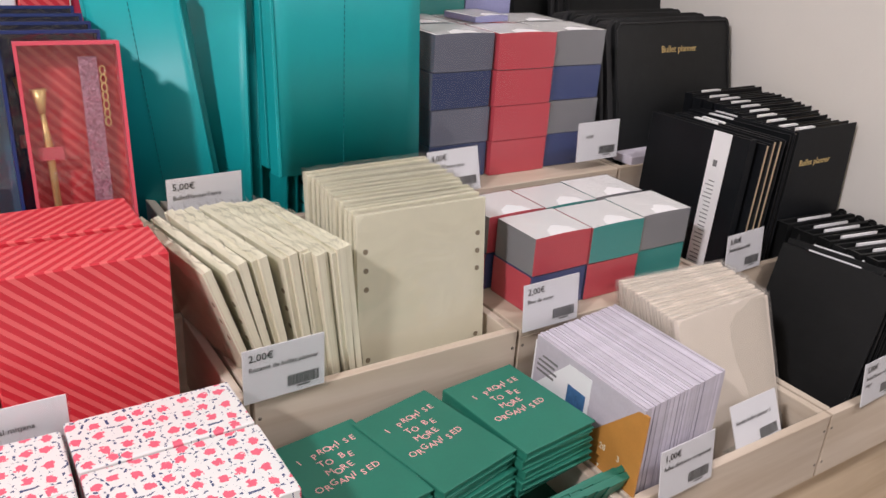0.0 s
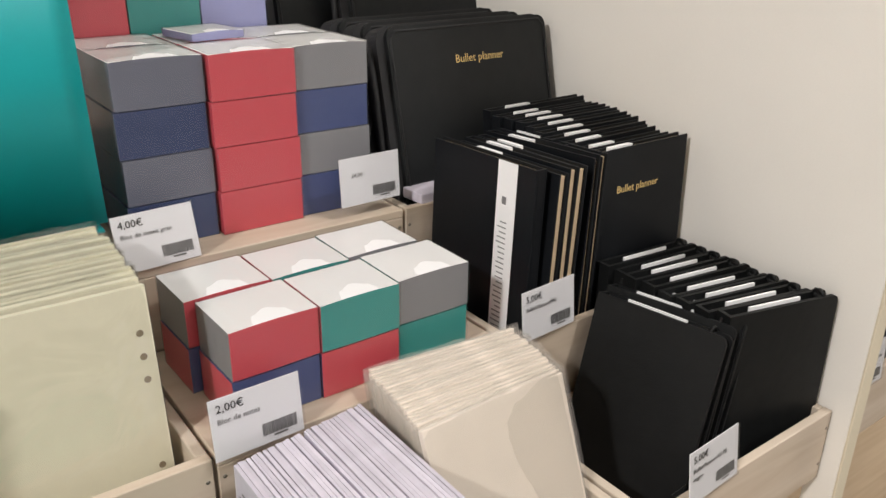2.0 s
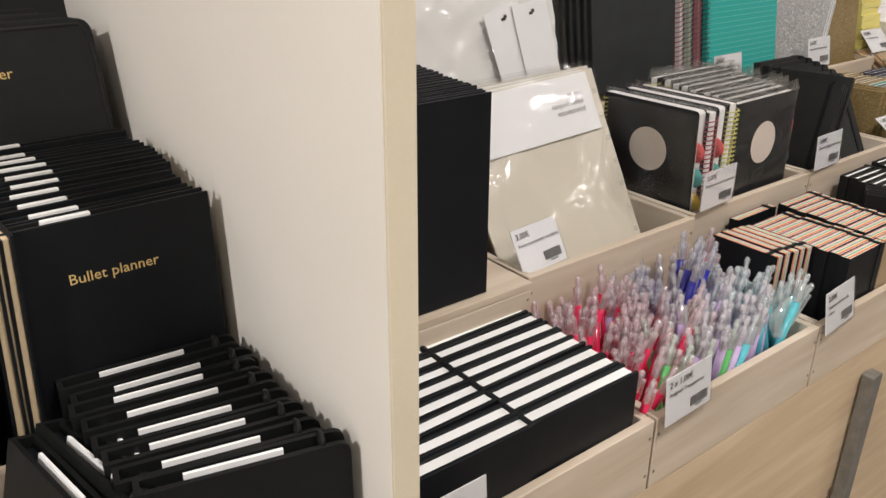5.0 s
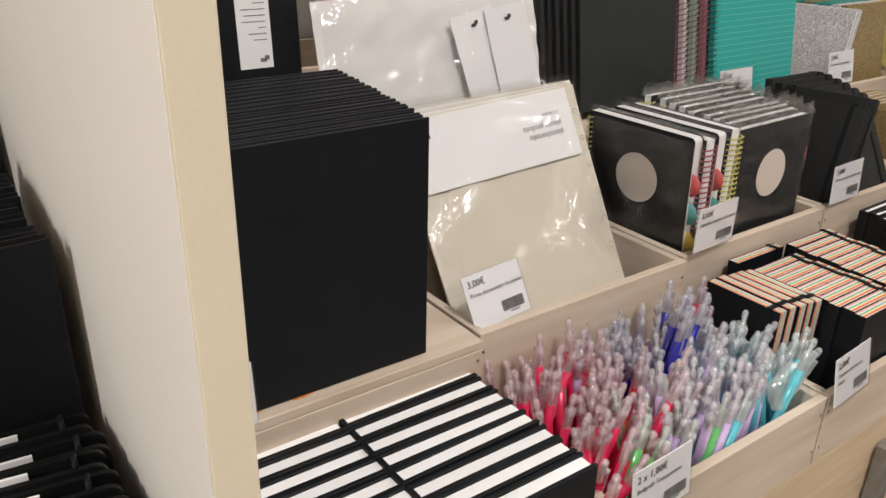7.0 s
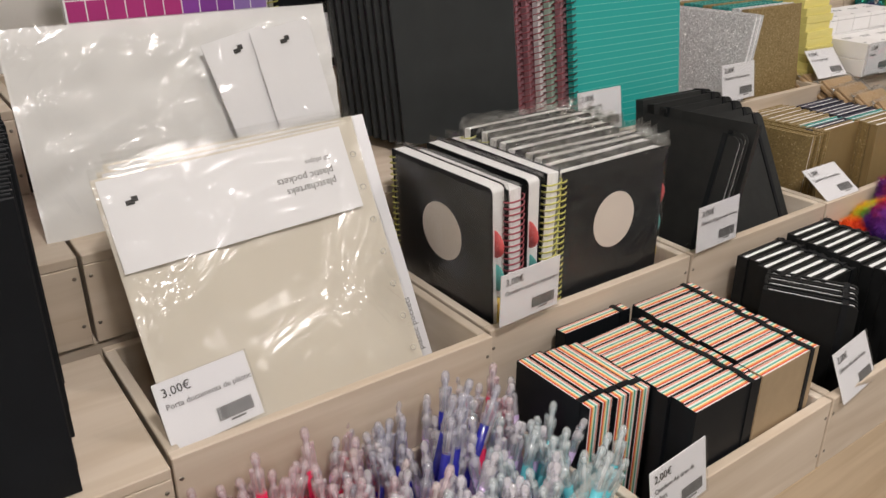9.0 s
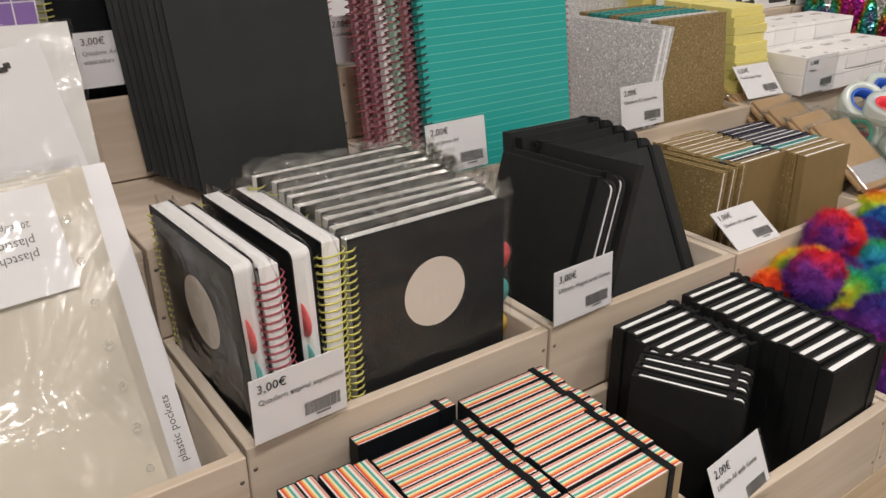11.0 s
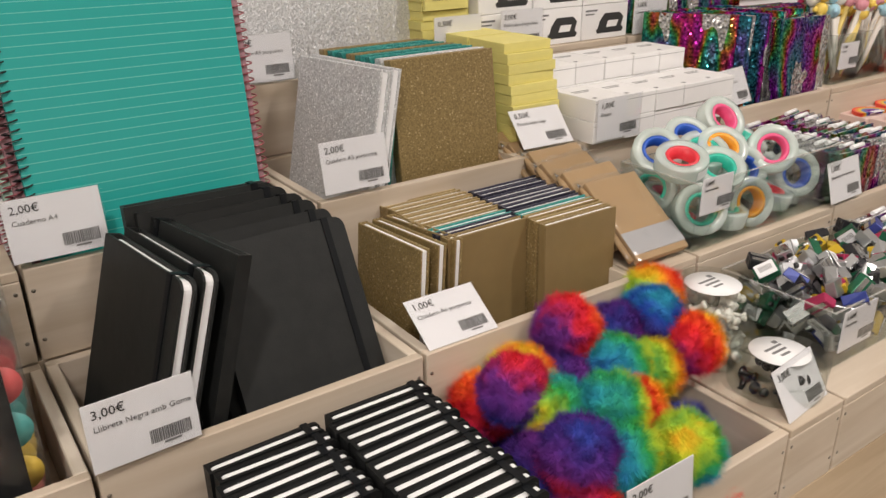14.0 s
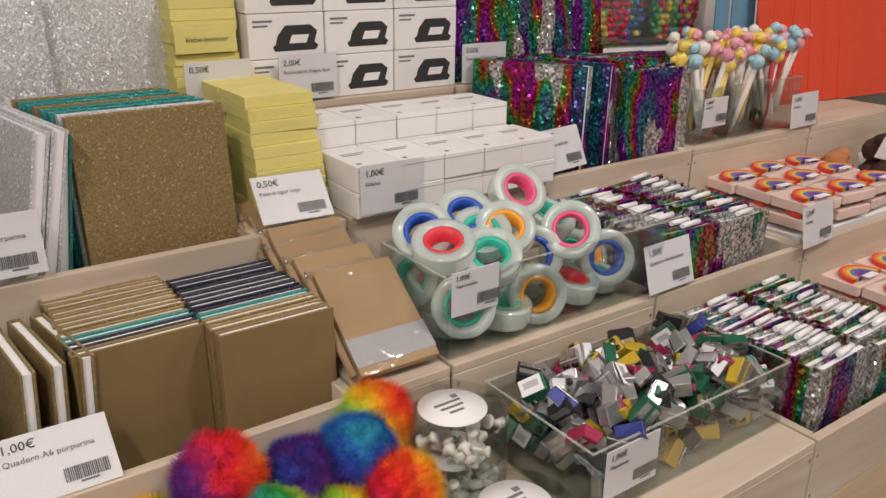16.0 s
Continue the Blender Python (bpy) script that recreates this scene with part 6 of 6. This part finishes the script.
sa, sb = sequin_book(0.095, 0.132, 0.0145, SEQ_A), sequin_book(0.095, 0.132, 0.0145, SEQ_B)
r = random.Random(91)
for c, x in enumerate((2.898, 3.0)):
    for i in range(11):
        put(r.choice((sa, sb)), pose(x + r.uniform(-0.003, 0.003), 0.59 + 0.0155 * i, F2 + 0.002 + r.uniform(0, 0.006), -1, r.uniform(-3, 3), r.uniform(-3, 3)))
        put(r.choice((sa, sb)), pose(x + 0.028 + r.uniform(-0.003, 0.003), 0.405 + 0.0152 * i, F1 + 0.002 + r.uniform(0, 0.006), -1, r.uniform(-3, 3), r.uniform(-3, 3)))
la, lbk = sequin_book(0.14, 0.2, 0.017, SEQ_A, False, "larger notebook covered in rainbow sequins"), sequin_book(0.118, 0.19, 0.017, SEQ_B, False, "larger notebook covered in silver sequins")
put(la, pose(2.898, 0.935, F3 + 0.002, -2, 0, -62))
for i in range(1, 8):
    put(la if i % 2 else lbk, pose(2.91 + 0.02 * i, 0.93, F3 + 0.002, -2, 0, -74 + i))
put(lbk, pose(3.045, 0.782, F3 + 0.002, -3, 0, -3))
for i in range(4):
    put(lbk if i == 0 else la, pose(3.04 - 0.004 * i, 0.802 + 0.019 * i, F3 + 0.004, -3, 0, -3))
for i in range(3):
    put(la, pose(2.9 + 0.142 * (i % 2), 0.97 + 0.02 * (i // 2), TOP4, -6, 0, 0))
put(lbk, pose(3.19, 0.975, TOP4 + 0.019, -90, 0, -24))
put(la, pose(3.175, 0.965, TOP4 + 0.037, -90, 0, -14))

# sticky note pads
YELLOW = mat("yellow_notes", (0.74, 0.66, 0.22), 0.6, vary=0.06, scale=50, bump=0.1, stretch=(1, 1, 6), rand=0.06)


def note_pad(m, w=0.074, d=0.07, h=0.0118):
    t = thing("note_pad", "pad of yellow sticky notes in clear film", "note pad", m, group="yellow note pads")
    part("paper_block", box(0, w, 0, d, 0, h, 0.0004), YELLOW, t)
    return t


pad0 = note_pad(pose(0, 0, 0))
r = random.Random(95)
for i in range(10):
    for y in (0.8, 0.874):
        put(pad0, pose(2.5365 + r.uniform(-0.002, 0.002), y + 0.0028 * i + r.uniform(-0.002, 0.002), TOP3 + 0.0121 * i, 0, 0, r.uniform(-2, 2)))
for i in range(10):
    put(pad0, pose(2.516 + r.uniform(-0.002, 0.002), 0.972 + r.uniform(-0.002, 0.002), TOP4 + 0.0121 * i, 0, 0, r.uniform(-1.5, 1.5)))
yl = thing("note_pad", "stack-front pad of yellow notes with printed name", "note pad", pose(2.517, 0.9655, TOP4 + 0.062, 0, 0, 0), group="yellow note pads")
part("paper_block", box(0, 0.07, 0, 0.004, 0, 0.03), YELLOW, yl)
piece("lettering", text_mesh("klebe-memoer", 0.0082, INK), yl, pose(0.012, -0.0002, 0.012))

# staple boxes
WBOX = mat("white_box_card", (0.83, 0.82, 0.81), 0.5, vary=0.03, scale=20, bump=0.05, rand=0.05)
sbx = thing("staple_box", "small white cardboard box of staples", "box", group="staple boxes")
part("carton", box(0, 0.0525, 0, 0.076, 0, 0.0272, 0.0007), WBOX, sbx)
bm = bmesh.new()
for k, w in enumerate((0.03, 0.024)):
    bx(bm, 0.008, 0.008 + w, 0.05 - 0.006 * k, 0.052 - 0.006 * k, 0.0273, 0.0275)
bx(bm, 0.006, 0.011, 0.008, 0.013, 0.0273, 0.0275)
part("small_print", bm, GREYINK, sbx)
part("lid_seam", box(0.0002, 0.0523, -0.0002, 0.0, 0.0218, 0.0223), GREYINK, sbx)
r = random.Random(97)
for i in range(5):
    for k in range(2):
        put(sbx, pose(2.618 + 0.0538 * i + r.uniform(-0.0006, 0.0006), 0.75 + r.uniform(-0.002, 0.002), TOP3 + 0.0277 * k, 0, 0, r.uniform(-1, 1)))
    for k in range(3):
        put(sbx, pose(2.612 + 0.0538 * i + r.uniform(-0.0006, 0.0006), 0.834 + r.uniform(-0.002, 0.002), TOP3 + 0.0277 * k, 0, 0, r.uniform(-1, 1)))

# boxes of hole punches
pbx = thing("hole_punch_box", "white carton with a picture of a black hole punch", "box", group="hole punch boxes")
part("carton", box(0, 0.096, 0, 0.1, 0, 0.0505, 0.0008), WBOX, pbx)
bm = bmesh.new()
pts = ((0.032, 0.008), (0.084, 0.008), (0.088, 0.013), (0.083, 0.017), (0.087, 0.03), (0.078, 0.037), (0.046, 0.037), (0.036, 0.026), (0.033, 0.016), (0.029, 0.013))
f = [bm.verts.new((x, -0.0003, z)) for x, z in pts]
bm.faces.new(f)
part("punch_picture", bm, INK, pbx, "printed black hole punch")
bm = bmesh.new()
f = [bm.verts.new((x, -0.0006, z)) for x, z in ((0.05, 0.0165), (0.072, 0.0165), (0.076, 0.026), (0.054, 0.026))]
bm.faces.new(f)
part("picture_gap", bm, WBOX, pbx)
part("small_print", bx(box(0.006, 0.03, -0.0004, -0.0001, 0.041, 0.0435), 0.006, 0.024, -0.0004, -0.0001, 0.036, 0.038), GREYINK, pbx)
for i in range(3):
    for k in range(4):
        put(pbx, pose(2.5965 + 0.0978 * i + 0.001 * (k % 2), 0.957, TOP4 + 0.0512 * k, 0, 0, 0.4 * (k % 2)))

# animal-topped pens in clear cups
TOPS = [mat("topper_" + k, c, 0.35, vary=0.05) for k, c in (("pink", (0.80, 0.35, 0.42)), ("yellow", (0.85, 0.62, 0.12)), ("sky", (0.35, 0.60, 0.72)), ("white", (0.78, 0.76, 0.7)))]
SHAFT = [mat("shaft_" + k, c, 0.4, vary=0.05) for k, c in (("white", (0.76, 0.72, 0.66)), ("yellow", (0.80, 0.62, 0.2)), ("red", (0.6, 0.05, 0.06)))]


def blob(bm, x, y, z, rx, ry, rz):
    bmesh.ops.create_icosphere(bm, subdivisions=2, radius=1, matrix=Matrix.LocRotScale((x, y, z), None, (rx, ry, rz)))
    for q in bm.faces:
        q.smooth = True


TOPPER = []
for m in TOPS:
    bm = bmesh.new()
    blob(bm, 0, 0, 0.110, 0.0105, 0.0105, 0.0115)
    blob(bm, 0.005, 0, 0.128, 0.008, 0.008, 0.008)
    blob(bm, 0.0135, 0, 0.127, 0.004, 0.003, 0.0025)
    blob(bm, -0.010, 0, 0.112, 0.006, 0.004, 0.005)
    TOPPER.append(mesh_of("topper", bm, m))
SHAFTS = [mesh_of("shaft", lathe(bmesh.new(), [(0.0, 0.0), (0.001, 0.0), (0.0042, 0.014), (0.0045, 0.104), (0.0, 0.105)], 8), m) for m in SHAFT]
for x0 in (3.176, 3.262, 3.348):
    tray(x0, x0 + 0.08, 0.775, 0.835, TOP3, 0.078, "clear acrylic pen cup")
r = random.Random(101)
for i in range(66):
    k = r.choice((0, 0, 1, 1, 1, 2, 2, 3))
    c = 3.184 + 0.086 * (i % 3) + r.uniform(0, 0.062)
    t = thing("novelty_pen", "pen with a soft animal-shaped topper", "pen", pose(c, r.uniform(0.787, 0.826), TOP3 + 0.004 + r.uniform(0, 0.022), r.uniform(-13, 13), r.uniform(-13, 13), r.uniform(0, 360)), group="novelty pens")
    piece("shaft", SHAFTS[r.choice((0, 0, 0, 1, 2))], t)
    piece("topper", TOPPER[k], t)

# sweets in clear boxes, and coloured card behind
CANDY = [mat("candy_" + k, c, 0.25, vary=0.05) for k, c in (("pink", (0.85, 0.05, 0.2)), ("red", (0.75, 0.03, 0.03)), ("yellow", (0.85, 0.6, 0.05)), ("green", (0.1, 0.45, 0.1)), ("blue", (0.05, 0.2, 0.6)))]
r = random.Random(103)
for x0 in (3.20, 3.34):
    tray(x0, x0 + 0.125, 1.0, 1.06, TOP4, 0.12, "clear box full of coloured balls")
    bm = bmesh.new()
    for i in range(10):
        for k in range(9):
            bmesh.ops.create_icosphere(bm, subdivisions=1, radius=0.0062, matrix=Matrix.Translation((x0 + 0.01 + 0.0115 * i + r.uniform(-0.002, 0.002), 1.011 + r.uniform(0, 0.012), TOP4 + 0.009 + 0.0115 * k + r.uniform(-0.002, 0.002))))
    for q in bm.faces:
        q.smooth = True
    faces = list(bm.faces)
    for i in range(0, len(faces), 80):
        k = r.randrange(5)
        for q in faces[i:i + 80]:
            q.material_index = k
    solid("coloured_balls", bm, CANDY, "heap of small shiny coloured balls", "balls", kind="stuff")
BLUECARD, REDCARD = mat("blue_card", (0.13, 0.30, 0.45), 0.5, vary=0.06), mat("red_card", (0.72, 0.07, 0.025), 0.45, vary=0.06)


def pleated(name, label, x, y, z, w, h, folds, m, yaw, lean):
    t = thing(name, label, "card folder", pose(x, y, z, lean, 0, yaw), group=name)
    bm = bmesh.new()
    for i in range(folds):
        bx(bm, w * i / folds, w * (i + 1) / folds - 0.001, -0.006 * (i % 2), 0.004 - 0.006 * (i % 2), 0, h, 0.001)
    part("card", bm, m, t)
    return t


pleated("blue_folder", "light blue card folder standing upright", 3.44, 0.955, TOP4, 0.17, 0.3, 5, BLUECARD, -4, -4)
pleated("teal_folder", "dark teal card folder standing upright", 3.36, 1.075, TOP4, 0.14, 0.3, 2, TEAL, 0, -3)
for i in range(4):
    pleated("red_folder", "tall bright red card folder leaning in its place", 3.515 + 0.04 * i, 0.905 - 0.006 * i, TOP3, 0.26, 0.34, 3, REDCARD, -6, -9)

# rainbow erasers
BOWS = [mat("bow_" + k, c, 0.45, vary=0.04) for k, c in (("red", (0.75, 0.07, 0.04)), ("orange", (0.80, 0.28, 0.05)), ("yellow", (0.75, 0.55, 0.08)), ("blue", (0.08, 0.2, 0.5)), ("purple", (0.2, 0.06, 0.35)))]
er = thing("rainbow_eraser", "flat pack with a rainbow-shaped eraser", "eraser", group="rainbow erasers")
part("backing_card", box(0, 0.072, 0, 0.056, 0, 0.014, 0.001), mat("pink_card", (0.74, 0.56, 0.50), 0.5, vary=0.08), er)
for k, m in enumerate(BOWS):
    bm = bmesh.new()
    r0, r1 = 0.034 - 0.0045 * k, 0.0298 - 0.0045 * k
    a = [(math.cos(math.pi * i / 12), math.sin(math.pi * i / 12)) for i in range(13)]
    g = [[bm.verts.new((0.036 + q * c, 0.01 + q * s, z)) for c, s in a] for q, z in ((r0, 0.0143), (r0, 0.02), (r1, 0.02), (r1, 0.0143))]
    for u in range(4):
        for i in range(12):
            bm.faces.new((g[u][i], g[u][i + 1], g[(u + 1) % 4][i + 1], g[(u + 1) % 4][i]))
    part("band", bm, m, er)
part("price_label", box(0.024, 0.05, 0.002, 0.012, 0.0205, 0.0209), CARD, er)
r = random.Random(107)
for i in range(3):
    for j in range(3):
        for k in range(2):
            put(er, pose(3.196 + 0.082 * i + r.uniform(-0.004, 0.004), 0.6 + 0.058 * j, TIER_Z[2] + 0.005 + 0.0215 * k, 0, 0, r.uniform(-8, 8)))
            put(er, pose(3.215 + 0.078 * i + r.uniform(-0.004, 0.004), 0.41 + 0.057 * j, TIER_Z[1] + 0.0 + 0.0215 * k, 0, 0, r.uniform(-8, 8)))
for y, z in ((0.6, F2), (0.41, F1)):
    gift_box("pink card tray under the rainbow erasers", 0.25, 0.17, 0.078 if z == F2 else 0.073, 0.02, WBOX, pose(3.19 if z == F2 else 3.208, y, z))

# small brown plush keyrings with paper labels
PLUSH = [mat("plush_" + k, c, 0.9, vary=0.3, scale=150, bump=0.8) for k, c in (("brown", (0.12, 0.04, 0.02)), ("tan", (0.5, 0.2, 0.08)), ("dark", (0.05, 0.02, 0.015)))]
r = random.Random(109)
for i in range(26):
    t = thing("plush_keyring", "small brown plush animal keyring with a white label", "plush toy", pose(r.uniform(3.47, 3.66), r.uniform(0.6, 0.75), TIER_Z[2] - 0.04 + 0.03 * (i // 7) + r.uniform(0, 0.01), r.uniform(-40, 40), r.uniform(-40, 40), r.uniform(0, 360)), group="plush keyrings")
    bm = bmesh.new()
    blob(bm, 0, 0, 0, 0.02, 0.018, 0.02)
    blob(bm, 0, -0.012, 0.02, 0.014, 0.013, 0.013)
    part("plush_body", bm, PLUSH[i % 3 if i % 4 else 1], t)
    if i % 2:
        part("label", box(-0.013, 0.013, -0.026, -0.0254, -0.004, 0.034), CARD, t, "white paper label")

# ---- price tags ----
for x, y, z, lean, yaw, price, words, second in (
        (0.178, 0.557, 1.052, 0, 2, "2,00€", "Recanvi de bullet planner", ""), (-0.03, 0.557, 1.052, 0, 0, "", "          egal mitjana", ""),
        (0.172, 0.744, 1.143, 0, 3, "5,00€", "BulletPlannerTerra", ""), (0.471, 0.744, 1.137, -14, 4, "4,00€", "Bloc de notes gran", ""),
        (0.474, 0.556, 1.05, -6, 1, "2,00€", "Bloc de notes", ""), (0.786, 0.556, 1.052, -6, 4, "5,00€", "BulletPlannerPBS", ""),
        (0.702, 0.755, 1.15, -4, 2, "", "     24,00", ""), (0.822, 0.372, 0.962, -8, 3, "5,00€", "BulletPlanner A5 PB", "negre"),
        (0.502, 0.371, 0.958, -8, 2, "1,00€", "fulles divisores scrapbook", ""), (0.63, 0.384, 0.955, -24, 2, "", "fundas bullet planner 5", ""),
        (1.094, 0.558, 1.05, -4, 0, "4,00€", "Llibreta quadrada gran", ""), (1.396, 0.58, 1.045, -28, 6, "3,00€", "Porta documents de plàstic", ""),
        (1.693, 0.568, 1.056, 0, 3, "3,00€", "Quadern espiral separador", ""), (1.977, 0.571, 1.054, -4, 2, "3,00€", "Llibreta Negra amb Goma", ""),
        (2.256, 0.579, 1.051, -56, -1, "1,00€", "Quadern A6 purpurina", ""), (1.974, 0.758, 1.143, -10, 0, "2,00€", "Cuaderno A4", ""),
        (2.255, 0.758, 1.144, -10, 0, "2,00€", "Quadern A5 purpurina", ""), (2.243, 0.944, 1.226, -6, 0, "2,00€", "Quadern A5 purpurina", ""),
        (2.525, 0.772, 1.142, -42, -4, "0,50€", "Post-it tiger logo", ""), (2.621, 0.749, 1.14, 0, 0, "1,00€", "Grapes", ""),
        (2.518, 0.946, 1.226, 0, 0, "0,50€", "", ""), (2.628, 0.946, 1.226, 0, 0, "2,00€", "Perforadora Negra 8cm", ""),
        (2.885, 0.758, 1.143, -24, 8, "1,00€", "Quadern de Cart", ""), (2.866, 0.572, 1.056, -16, 2, "1,00€", "Quadern A6 lluentons", ""),
        (3.14, 0.566, 1.052, -10, 4, "1,00€", "Gomes", ""), (3.385, 0.756, 1.14, -6, 2, "1,00€", "Gomes", ""), (2.895, 0.95, 1.224, 0, 0, "3,00€", "Quadern A5 lluentons", ""),
        (1.7, 0.946, 1.235, -4, 0, "3,00€", "Quadern A4 amb", "separadors"), (1.966, 0.946, 1.228, 0, 0, "2,00€", "Cuaderno A4", ""),
        (1.402, 0.381, 0.958, -6, 2, "2 x 1,00€", "Bolígrafs Transparents", ""), (1.7, 0.381, 0.956, -10, 4, "2,00€", "Quadern A6 tires de", "colors"),
        (1.988, 0.384, 0.956, -24, 6, "2,00€", "Llibreta A6 amb Goma", ""), (2.532, 0.396, 0.962, -30, 6, "3,00€", "", ""),
        (1.1, 0.381, 0.962, -4, 0, "3,00€", "Llibreta Quadrada Petita", "Negra"), (2.3, 0.381, 0.955, -6, 0, "2,00€", "Pompons", "")):
    price_tag(pose(x, y, z, lean, 0, yaw), price, words, second=second)
price_tag(pose(2.616, 0.5835, 1.093), "1,00€", "Tape invisible", w=0.052, h=0.042)
price_tag(pose(3.19, 0.7735, 1.16), "1,00€", "Bolígraf", w=0.052, h=0.042)
price_tag(pose(2.655, 0.4265, 0.982), "1,00€", "Maquineta", w=0.062, h=0.046)

# orange marks of wear on the plinth edge, and an upright grey strip before the stand
STAIN = mat("orange_stain", (0.55, 0.20, 0.05), 0.6, vary=0.35, scale=200)
for x, y, w, d in ((1.175, 0.572, 0.014, 0.005), (1.215, 0.571, 0.02, 0.006), (1.26, 0.573, 0.012, 0.004), (1.292, 0.572, 0.009, 0.004)):
    bm = lathe(bmesh.new(), [(0.0, 0.0006), (0.7, 0.0005), (1.0, 0.0)], 14)
    for v in bm.verts:
        k = 1 + 0.5 * noise.noise((v.co.x * 2 + x * 90, v.co.y * 2, 0))
        v.co.x, v.co.y = v.co.x * w * 0.5 * k, v.co.y * d * 0.5 * k
    solid("paint_mark", bm, STAIN, "small orange paint mark on the pale board", "stain", pose(x, y, TIER_Z[2] + 0.0002, 0, 0, 8))
solid("stand_leg", box(1.852, 1.878, 0.372, 0.388, 0.0, 0.84, 0.001), mat("grey_strip", (0.2, 0.19, 0.17), 0.5, metal=0.4, vary=0.3, scale=60), "upright grey strip in front of the stand", "leg")
